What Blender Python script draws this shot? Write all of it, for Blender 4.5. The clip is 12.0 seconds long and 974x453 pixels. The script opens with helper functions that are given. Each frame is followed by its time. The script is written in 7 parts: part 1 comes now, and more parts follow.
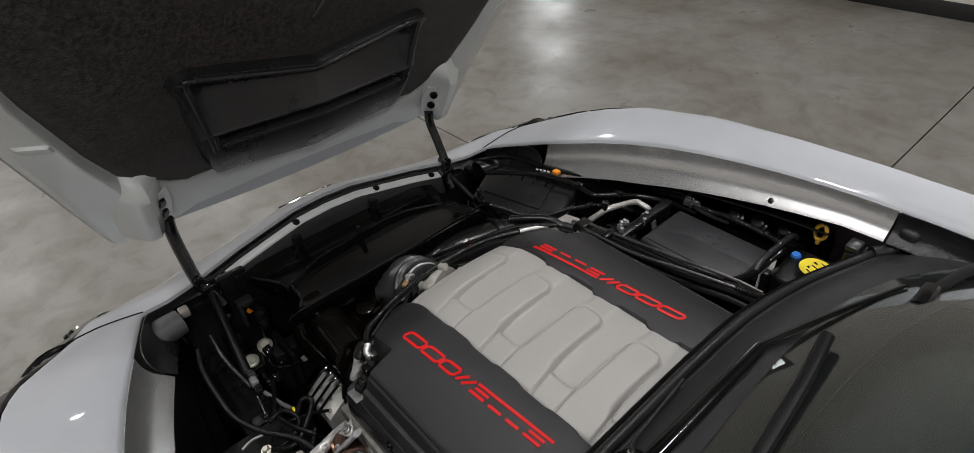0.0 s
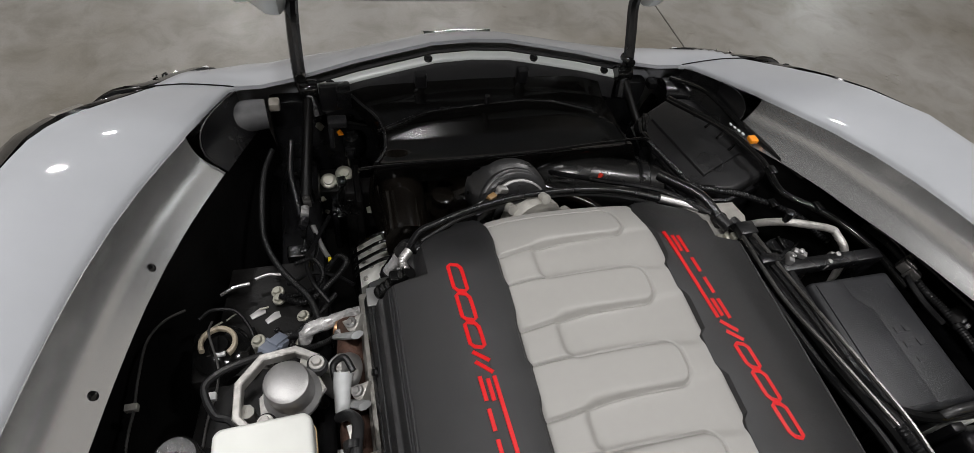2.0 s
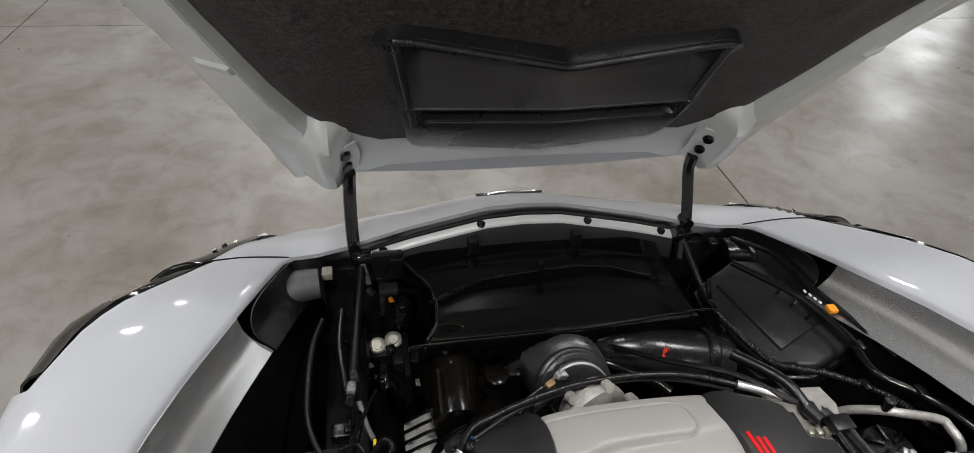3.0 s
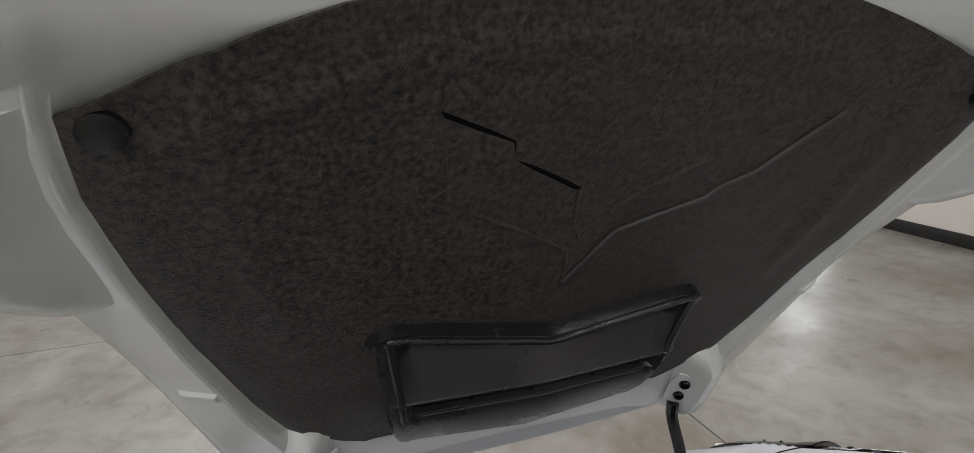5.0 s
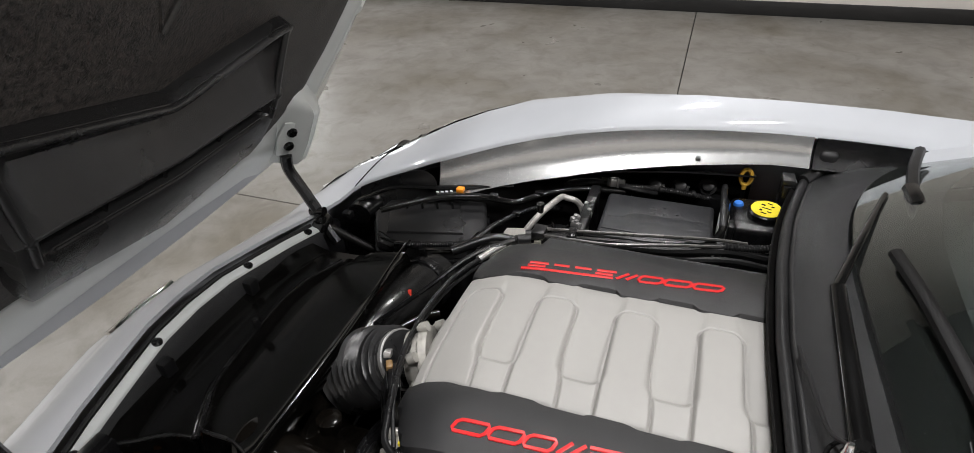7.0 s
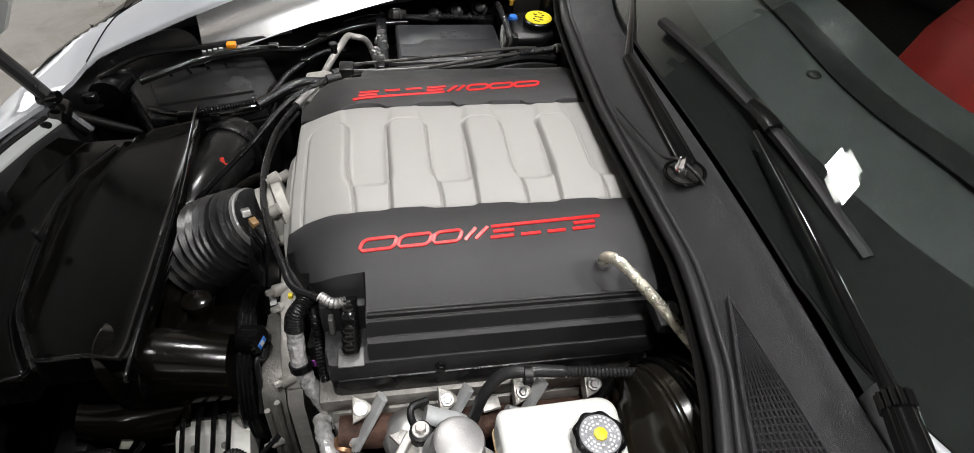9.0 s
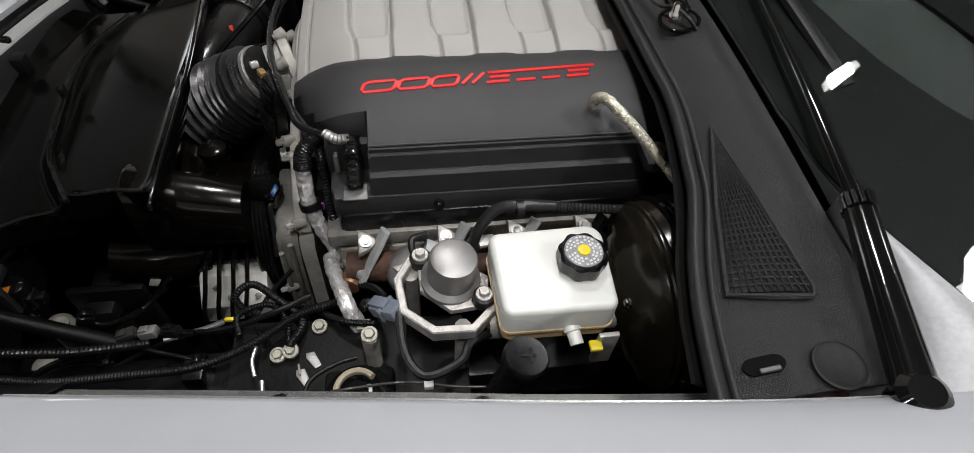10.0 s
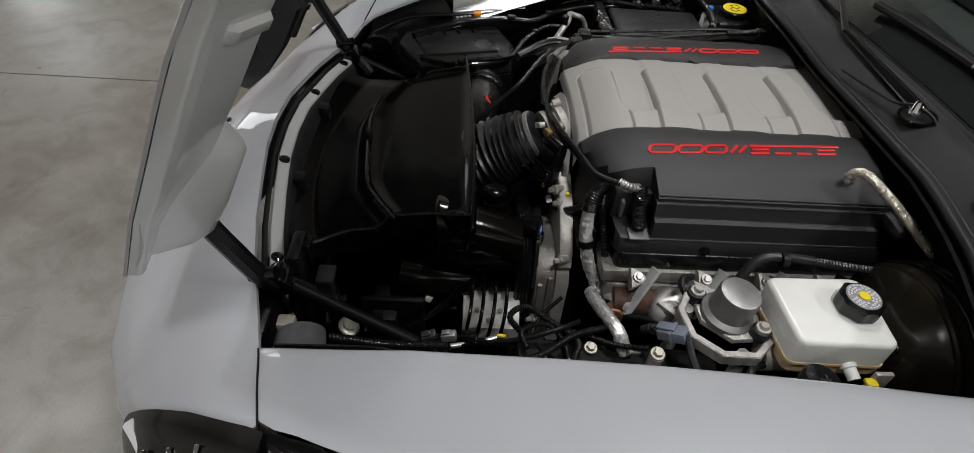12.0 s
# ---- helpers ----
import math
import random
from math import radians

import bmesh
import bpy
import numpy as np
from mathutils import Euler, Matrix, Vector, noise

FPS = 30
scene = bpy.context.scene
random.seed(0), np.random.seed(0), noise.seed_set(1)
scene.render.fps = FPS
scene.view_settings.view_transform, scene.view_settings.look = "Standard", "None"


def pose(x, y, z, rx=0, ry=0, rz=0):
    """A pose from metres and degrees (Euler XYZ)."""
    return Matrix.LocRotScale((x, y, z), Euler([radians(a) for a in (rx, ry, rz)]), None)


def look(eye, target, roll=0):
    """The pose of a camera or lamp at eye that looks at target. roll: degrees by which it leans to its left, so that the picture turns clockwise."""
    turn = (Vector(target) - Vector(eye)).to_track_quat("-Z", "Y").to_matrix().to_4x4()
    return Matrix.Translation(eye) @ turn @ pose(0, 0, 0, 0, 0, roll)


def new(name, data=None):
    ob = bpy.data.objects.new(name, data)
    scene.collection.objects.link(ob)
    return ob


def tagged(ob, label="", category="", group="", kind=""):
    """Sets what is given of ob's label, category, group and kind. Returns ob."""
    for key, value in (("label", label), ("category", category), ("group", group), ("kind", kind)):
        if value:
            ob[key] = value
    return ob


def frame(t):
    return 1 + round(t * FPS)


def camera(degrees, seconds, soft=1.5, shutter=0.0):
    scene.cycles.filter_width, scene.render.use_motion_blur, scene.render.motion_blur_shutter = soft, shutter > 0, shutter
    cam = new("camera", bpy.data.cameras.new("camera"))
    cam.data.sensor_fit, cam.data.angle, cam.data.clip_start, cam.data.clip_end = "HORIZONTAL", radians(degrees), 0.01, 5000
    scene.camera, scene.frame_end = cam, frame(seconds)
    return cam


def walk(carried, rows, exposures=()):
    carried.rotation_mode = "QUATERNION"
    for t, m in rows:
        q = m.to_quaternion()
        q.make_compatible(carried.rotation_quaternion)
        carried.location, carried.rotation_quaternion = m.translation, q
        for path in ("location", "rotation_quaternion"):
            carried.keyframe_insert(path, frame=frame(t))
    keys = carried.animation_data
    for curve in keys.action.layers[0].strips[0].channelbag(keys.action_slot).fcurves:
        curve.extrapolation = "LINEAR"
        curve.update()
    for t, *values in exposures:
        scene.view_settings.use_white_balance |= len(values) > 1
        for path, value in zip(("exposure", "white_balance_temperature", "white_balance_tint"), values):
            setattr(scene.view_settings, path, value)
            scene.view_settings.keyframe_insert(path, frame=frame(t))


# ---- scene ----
cam = camera(79.5, 12.0, 0.6)
PATH = [
    (0, (-0.603, -0.574, 1.744), (0.426, 0.652, 0.545), -3.3),
    (0.5, (-0.543, -0.518, 1.716), (0.225, 0.781, 0.404), -0.5),
    (1, (-0.472, -0.448, 1.672), (0.071, 0.829, 0.232), 3.9),
    (1.5, (-0.392, -0.381, 1.633), (0.073, 0.821, 0.104), 7.7),
    (2, (-0.356, -0.337, 1.641), (0.1, 0.828, 0.08), 10.7),
    (2.5, (-0.342, -0.284, 1.659), (0.053, 0.997, 0.175), 8.5),
    (3, (-0.35, -0.217, 1.674), (-0.015, 1.277, 0.388), 4.3),
    (3.5, (-0.37, -0.177, 1.714), (-0.026, 1.508, 0.693), 1.6),
    (3.7, (-0.38, -0.164, 1.722), (-0.011, 1.581, 0.816), 1.0),
    (5.3, (-0.49, -0.175, 1.701), (0.277, 1.601, 1.193), -1.7),
    (5.5, (-0.513, -0.181, 1.689), (0.349, 1.538, 1.139), -2.0),
    (6, (-0.58, -0.178, 1.651), (0.589, 1.294, 0.967), -2.3),
    (6.5, (-0.685, -0.122, 1.625), (0.766, 0.923, 0.729), -2.1),
    (7, (-0.698, -0.076, 1.586), (0.844, 0.52, 0.46), -2.6),
    (7.2, (-0.672, -0.051, 1.569), (0.863, 0.41, 0.371), -2.7),
    (8.8, (-0.771, 0.142, 1.512), (0.627, -0.129, 0.107), 5.1),
    (9, (-0.809, 0.139, 1.504), (0.566, -0.185, 0.088), 6.1),
    (9.5, (-0.894, 0.111, 1.485), (0.401, -0.219, -0.002), 6.2),
    (10, (-0.954, 0.121, 1.445), (0.264, -0.128, -0.122), 5.0),
    (10.5, (-0.986, 0.231, 1.431), (0.255, 0.064, -0.129), 3.5),
    (11, (-1.057, 0.37, 1.457), (0.295, 0.269, -0.014), 2.0),
    (11.5, (-1.115, 0.492, 1.474), (0.32, 0.415, 0.083), 2.5),
    (12, (-1.103, 0.55, 1.472), (0.359, 0.432, 0.113), 5.5),
]
EXPOSURE = [(0, -0.48), (0.5, -0.34), (1, -0.25), (2, -0.32), (2.5, -0.33), (3.0, -0.05), (3.5, 0.36), (5.5, -0.1), (6.0, 0.15), (7.2, 0.1), (9, 0.3), (9.6, 0.33), (10.5, -0.76), (11.2, -0.52), (12, -0.5)]
walk(cam, [(t, look(eye, target, roll)) for t, eye, target, roll in PATH], EXPOSURE)

# ---------------------------------------------------------------- world and light
world = bpy.data.worlds.new("world")
scene.world = world
world.use_nodes = True
world.node_tree.nodes["Background"].inputs[0].default_value = (0.5, 0.52, 0.55, 1)
world.node_tree.nodes["Background"].inputs[1].default_value = 0.03

CEIL = 5.2
# Panels at y -4.3 and -6.6 are added unseen to light the hood.
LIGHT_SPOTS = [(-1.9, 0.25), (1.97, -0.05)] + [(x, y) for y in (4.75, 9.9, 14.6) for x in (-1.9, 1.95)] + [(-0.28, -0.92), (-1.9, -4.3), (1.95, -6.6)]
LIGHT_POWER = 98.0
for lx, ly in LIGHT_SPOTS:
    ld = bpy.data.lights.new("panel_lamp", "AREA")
    # Unequal powers balance the light; the added -4.3 panel is the strongest.
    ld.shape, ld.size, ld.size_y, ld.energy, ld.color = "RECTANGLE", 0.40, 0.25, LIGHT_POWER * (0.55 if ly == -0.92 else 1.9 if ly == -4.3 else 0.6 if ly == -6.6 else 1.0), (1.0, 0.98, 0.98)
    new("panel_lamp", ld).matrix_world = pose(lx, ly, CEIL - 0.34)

# ---------------------------------------------------------------- materials


def mat(name, color, rough=0.5, metal=0.0, var=0.12, scale=40.0, bump=0.0, bscale=200.0, coat=0.0, rvar=0.1, spec=0.5, fine=0.0, sheen=0.0):
    """A principled surface with colour variation at two scales, uneven roughness and a fine relief."""
    m = bpy.data.materials.new(name)
    m.use_nodes = True
    nt = m.node_tree
    bs = nt.nodes["Principled BSDF"]
    bs.inputs["Metallic"].default_value = metal
    bs.inputs["Coat Weight"].default_value = coat
    bs.inputs["Coat Roughness"].default_value = 0.04
    bs.inputs["Specular IOR Level"].default_value = spec
    bs.inputs["Sheen Weight"].default_value = sheen
    tc = nt.nodes.new("ShaderNodeTexCoord")

    def noise_node(s, detail=4.0):
        n = nt.nodes.new("ShaderNodeTexNoise")
        n.inputs["Scale"].default_value, n.inputs["Detail"].default_value = s, detail
        nt.links.new(tc.outputs["Object"], n.inputs["Vector"])
        return n

    big, small = noise_node(scale * 0.12), noise_node(scale)
    add = nt.nodes.new("ShaderNodeMath")
    add.operation = "ADD"
    nt.links.new(big.outputs["Fac"], add.inputs[0])
    nt.links.new(small.outputs["Fac"], add.inputs[1])
    ramp = nt.nodes.new("ShaderNodeMapRange")
    ramp.inputs["From Min"].default_value, ramp.inputs["From Max"].default_value = 0.7, 1.3
    ramp.inputs["To Min"].default_value, ramp.inputs["To Max"].default_value = 1 - var, 1 + var
    nt.links.new(add.outputs[0], ramp.inputs["Value"])
    mix = nt.nodes.new("ShaderNodeVectorMath")
    mix.operation = "SCALE"
    mix.inputs[0].default_value = color
    nt.links.new(ramp.outputs[0], mix.inputs["Scale"])
    nt.links.new(mix.outputs[0], bs.inputs["Base Color"])
    rr = nt.nodes.new("ShaderNodeMapRange")
    rr.inputs["From Min"].default_value, rr.inputs["From Max"].default_value = 0.3, 0.7
    rr.inputs["To Min"].default_value, rr.inputs["To Max"].default_value = max(0.02, rough - rvar), min(1, rough + rvar)
    nt.links.new(big.outputs["Fac"], rr.inputs["Value"])
    nt.links.new(rr.outputs[0], bs.inputs["Roughness"])
    if bump:
        b = nt.nodes.new("ShaderNodeBump")
        b.inputs["Strength"].default_value, b.inputs["Distance"].default_value = bump, 0.002
        nt.links.new(noise_node(bscale, 3.0).outputs["Fac"], b.inputs["Height"])
        nt.links.new(b.outputs[0], bs.inputs["Normal"])
    return m


PAINT = mat("silver_paint", (0.425, 0.44, 0.465), 0.5, 0.12, 0.03, 12, 0.0, coat=0.8, rvar=0.03, spec=0.3)
FLANGE = mat("bare_silver_panel", (0.58, 0.585, 0.58), 0.25, 0.75, 0.03, 14, 0.0, 150, rvar=0.03)
PRIMER = mat("hood_underside_paint", (0.62, 0.645, 0.635), 0.36, 0.15, 0.05, 10, 0.0, coat=0.7, rvar=0.06)
BLACK = mat("black_plastic", (0.0055, 0.0055, 0.006), 0.27, 0, 0.3, 60, 0.25, 500, spec=0.45)
COVER = mat("grained_black_cover", (0.0064, 0.0064, 0.0072), 0.46, 0, 0.3, 50, 0.4, 1300, rvar=0.06, spec=0.75)
COWL = mat("cowl_plastic", (0.0092, 0.0095, 0.0107), 0.38, 0, 0.35, 50, 0.9, 900, rvar=0.1, spec=0.55)
# Black of the printed band, also used for shaded slots and creases.
FRITSHADE = mat("black_band_and_shade", (0.004, 0.004, 0.004), 0.7, 0, 0.1, 40, spec=0.05)
GLOSS = mat("gloss_black", (0.005, 0.005, 0.005), 0.12, 0, 0.2, 40, 0.04, 120, rvar=0.06, spec=0.5)
BROWN = mat("semi_gloss_black", (0.0050, 0.0041, 0.0032), 0.16, 0, 0.3, 30, 0.18, 60, rvar=0.08, spec=0.32)
SHROUDM = mat("satin_black_shroud", (0.0030, 0.0028, 0.0026), 0.15, 0, 0.4, 40, 0.06, 45, rvar=0.06, spec=0.2)
LININGM = mat("black_lining", (0.008, 0.008, 0.008), 0.6, 0, 0.2, 40, 0.2, 200, spec=0.3)
RUBBER = mat("black_rubber", (0.010, 0.010, 0.0105), 0.45, 0, 0.25, 70, 0.3, 400, spec=0.4)
# Dirty black metal, also laid as flat black where openings are dark.
VOID = mat("dirty_metal_and_openings", (0.005, 0.0047, 0.0045), 0.52, 0, 0.5, 30, 0.4, 120, spec=0.2)
GREY = mat("grey_intake_plastic", (0.345, 0.337, 0.32), 0.40, 0, 0.02, 60, 0.25, 1400, rvar=0.03)
RED = mat("red_badge", (0.66, 0.010, 0.012), 0.35, 0, 0.06, 50)
LINER = mat("felt_liner", (0.0300, 0.0258, 0.0234), 0.52, 0, 1.5, 900, 1.0, 260, rvar=0.1, spec=0.45, sheen=0.05)
# Shinier felt standing for a pressed edge that catches the light.
LITFELT = mat("lit_edge_felt", (0.030, 0.0285, 0.027), 0.38, 0, 0.5, 120, 0.5, 400, spec=0.7)
SCOOP = mat("scoop_plastic", (0.0165, 0.0165, 0.017), 0.30, 0, 0.2, 50, 0.25, 600, spec=0.7)
ALU = mat("cast_aluminium", (0.50, 0.485, 0.46), 0.42, 0.6, 0.3, 60, 0.7, 250)
ALU2 = mat("dull_aluminium", (0.36, 0.35, 0.32), 0.5, 0.4, 0.3, 50, 0.6, 300)
STEEL = mat("satin_steel", (0.60, 0.59, 0.58), 0.36, 0.9, 0.08, 80, 0.1, 300)
CHROME = mat("chrome", (0.8, 0.8, 0.8), 0.1, 1.0, 0.03, 30)
TANK = mat("white_plastic_tank", (0.745, 0.755, 0.715), 0.30, 0, 0.04, 20, 0.05, 120)
TANK2 = mat("aged_plastic_tank", (0.58, 0.43, 0.24), 0.35, 0, 0.1, 30, 0.05, 120)
YELLOW = mat("yellow_plastic", (0.75, 0.60, 0.02), 0.4, 0, 0.06, 40)
AMBER = mat("amber_plastic", (0.72, 0.42, 0.06), 0.4, 0, 0.08, 40)
ORANGE = mat("orange_plastic", (0.85, 0.28, 0.01), 0.4, 0, 0.05, 40)
BLUE = mat("blue_plastic", (0.03, 0.16, 0.55), 0.4, 0, 0.06, 40)
BLUEGREY = mat("blue_grey_connector", (0.15, 0.17, 0.21), 0.42, 0, 0.08, 50)
FOIL = mat("foil_wrap", (0.74, 0.73, 0.72), 0.26, 0.55, 0.3, 120, 1.0, 150)
BRAID = mat("braided_hose", (0.74, 0.70, 0.58), 0.30, 0.8, 0.15, 500, 0.5, 1500)
PALE = mat("pale_bolt", (0.40, 0.39, 0.33), 0.38, 0.6, 0.2, 80)
DULLINE = mat("dull_line", (0.075, 0.073, 0.07), 0.3, 0.6, 0.2, 80)
RUST = mat("rusty_manifold", (0.085, 0.045, 0.032), 0.7, 0.3, 0.6, 60, 0.8, 200)
WHEELM = mat("black_wheel_house", (0.0035, 0.0034, 0.0034), 0.42, 0, 0.4, 30, 0.25, 90, spec=0.16)
LOOMM = mat("loom_tape", (0.0045, 0.0045, 0.0047), 0.40, 0, 0.25, 70, 0.3, 400, spec=0.24)
CORNERM = mat("satin_grey_corner", (0.36, 0.365, 0.375), 0.42, 0.35, 0.12, 160, 0.15, 900)
HOSEM = mat("glossy_rubber", (0.019, 0.019, 0.0195), 0.31, 0, 0.25, 60, 0.15, 300, spec=0.5)
CANM = mat("spun_steel", (0.34, 0.335, 0.33), 0.48, 0.75, 0.08, 80, 0.15, 400)
LABELW = mat("white_print", (0.62, 0.62, 0.62), 0.5, 0, 0.03, 40)
SEAT = mat("red_leather", (0.42, 0.02, 0.015), 0.45, 0, 0.1, 50, 0.3, 300)
DASH = mat("dashboard_vinyl", (0.009, 0.010, 0.0097), 0.7, 0, 0.25, 40, 0.4, 500, spec=0.2)
WALLM = mat("painted_wall", (0.62, 0.585, 0.545), 0.75, 0, 0.03, 4, 0.1, 60)
SKIRT = mat("black_base_board", (0.012, 0.012, 0.012), 0.45, 0, 0.2, 10)
CEILM = mat("ceiling_sheet", (0.022, 0.027, 0.025), 0.7, 0, 0.05, 3)
BEAMM = mat("steel_beam", (0.008, 0.008, 0.008), 0.6, 0, 0.15, 10)
TYRE = mat("tyre_rubber", (0.016, 0.016, 0.016), 0.75, 0, 0.2, 60, 0.4, 300)

GLASS = bpy.data.materials.new("windscreen_glass")
GLASS.use_nodes = True
gb = GLASS.node_tree.nodes["Principled BSDF"]
gb.inputs["Base Color"].default_value = (0.78, 0.86, 0.82, 1)
gb.inputs["Roughness"].default_value, gb.inputs["IOR"].default_value = 0.01, 1.5
gb.inputs["Transmission Weight"].default_value = 1.0

LAMPGLOW = bpy.data.materials.new("light_panel")
LAMPGLOW.use_nodes = True
lb = LAMPGLOW.node_tree.nodes["Principled BSDF"]
lb.inputs["Emission Color"].default_value, lb.inputs["Emission Strength"].default_value = (1, 0.985, 0.955, 1), 9.0


def concrete():
    m = bpy.data.materials.new("polished_concrete")
    m.use_nodes = True
    nt = m.node_tree
    bs = nt.nodes["Principled BSDF"]
    tc = nt.nodes.new("ShaderNodeTexCoord")

    def nz(s, detail, rough=0.55, dist=0.0):
        n = nt.nodes.new("ShaderNodeTexNoise")
        n.inputs["Scale"].default_value, n.inputs["Detail"].default_value = s, detail
        n.inputs["Roughness"].default_value, n.inputs["Distortion"].default_value = rough, dist
        nt.links.new(tc.outputs["Object"], n.inputs["Vector"])
        return n

    def ramp(src, stops):
        r = nt.nodes.new("ShaderNodeValToRGB")
        el = r.color_ramp.elements
        el[0].position, el[0].color = stops[0][0], (*stops[0][1], 1)
        el[1].position, el[1].color = stops[-1][0], (*stops[-1][1], 1)
        for p, c in stops[1:-1]:
            el.new(p).color = (*c, 1)
        nt.links.new(src, r.inputs["Fac"])
        return r

    def mul(a, b):
        x = nt.nodes.new("ShaderNodeMix")
        x.data_type, x.blend_type = "RGBA", "MULTIPLY"
        x.inputs["Factor"].default_value = 1.0
        nt.links.new(a, x.inputs["A"])
        nt.links.new(b, x.inputs["B"])
        return x.outputs["Result"]

    base = ramp(nz(0.9, 8, 0.6, 0.4).outputs["Fac"], [(0.3, (0.155, 0.140, 0.112)), (0.5, (0.225, 0.215, 0.195)), (0.72, (0.295, 0.287, 0.272))])
    mott = ramp(nz(5.5, 7, 0.65, 0.6).outputs["Fac"], [(0.3, (0.72, 0.705, 0.67)), (0.55, (1, 1, 1)), (0.8, (1.08, 1.08, 1.07))])
    spot = ramp(nz(3.1, 5, 0.7, 1.2).outputs["Fac"], [(0.0, (0.5, 0.47, 0.42)), (0.27, (0.62, 0.58, 0.52)), (0.33, (1, 1, 1)), (1.0, (1, 1, 1))])
    grain = ramp(nz(160, 3).outputs["Fac"], [(0.3, (0.92, 0.92, 0.92)), (0.7, (1.06, 1.06, 1.06))])
    nt.links.new(mul(mul(mul(base.outputs[0], mott.outputs[0]), spot.outputs[0]), grain.outputs[0]), bs.inputs["Base Color"])
    rr = nt.nodes.new("ShaderNodeMapRange")
    rr.inputs["From Min"].default_value, rr.inputs["From Max"].default_value = 0.3, 0.7
    rr.inputs["To Min"].default_value, rr.inputs["To Max"].default_value = 0.26, 0.5
    bs.inputs["Specular IOR Level"].default_value = 0.4
    nt.links.new(nz(2.2, 6).outputs["Fac"], rr.inputs["Value"])
    nt.links.new(rr.outputs[0], bs.inputs["Roughness"])
    b = nt.nodes.new("ShaderNodeBump")
    b.inputs["Strength"].default_value, b.inputs["Distance"].default_value = 0.15, 0.002
    nt.links.new(nz(60, 5).outputs["Fac"], b.inputs["Height"])
    nt.links.new(b.outputs[0], bs.inputs["Normal"])
    return m


CONCRETE = concrete()

# ---------------------------------------------------------------- builders
ORIGIN = {}


def thing(name, base, label, category, group="", kind=""):
    ob = new(name)
    ob.location = base
    ob.empty_display_size = 0.05
    ORIGIN[ob] = Vector(base)
    return tagged(ob, label, category, group, kind)


def finish(bm, name, material, sharp=38):
    bmesh.ops.recalc_face_normals(bm, faces=bm.faces)
    me = bpy.data.meshes.new(name)
    bm.to_mesh(me)
    bm.free()
    for p in me.polygons:
        p.use_smooth = True
    me.set_sharp_from_angle(angle=radians(sharp))
    me.materials.append(material)
    return me


def part(name, bm, material, parent, label="", sharp=38):
    """One mesh, given in world places, under a thing or a part."""
    o = ORIGIN[parent]
    bmesh.ops.translate(bm, verts=bm.verts, vec=-o)
    ob = new(name, finish(bm, name, material, sharp))
    ob.parent = parent
    ORIGIN[ob] = o
    return tagged(ob, label)


def solo(name, bm, material, label, category, group="", kind="", sharp=38):
    """One mesh that is a thing by itself, given in world places."""
    ob = new(name, finish(bm, name, material, sharp))
    ORIGIN[ob] = Vector((0, 0, 0))
    return tagged(ob, label, category, group, kind)


def grid(rows, thick=0.0, closed=False):
    """A sheet through rows of points, made thick downwards along its normals."""
    bm = bmesh.new()
    vs = [[bm.verts.new(p) for p in r] for r in rows]
    n = len(rows[0])
    for a, b in zip(vs, vs[1:]):
        for i in range(n if closed else n - 1):
            bm.faces.new((a[i], a[(i + 1) % n], b[(i + 1) % n], b[i]))
    if thick:
        bmesh.ops.recalc_face_normals(bm, faces=bm.faces)
        bmesh.ops.solidify(bm, geom=bm.faces[:], thickness=thick)
    return bm


def lerp(table, v):
    """A row of a table (key, values...) by its key, straight between the rows."""
    t = sorted(table)
    if v <= t[0][0]:
        return t[0][1:]
    for a, b in zip(t, t[1:]):
        if v <= b[0]:
            k = (v - a[0]) / (b[0] - a[0])
            return tuple(p + (q - p) * k for p, q in zip(a[1:], b[1:]))
    return t[-1][1:]


def smooth_line(pts, n=8):
    """A Catmull-Rom line through points."""
    p = [Vector(q) for q in pts]
    if len(p) < 3:
        return [p[0].lerp(p[-1], i / n) for i in range(n + 1)]
    p = [p[0] * 2 - p[1]] + p + [p[-1] * 2 - p[-2]]
    out = []
    for i in range(1, len(p) - 2):
        a, b, c, d = p[i - 1 : i + 3]
        for k in range(n):
            t = k / n
            out.append(0.5 * (2 * b + (c - a) * t + (2 * a - 5 * b + 4 * c - d) * t * t + (3 * b - a - 3 * c + d) * t**3))
    return out + [p[-2]]


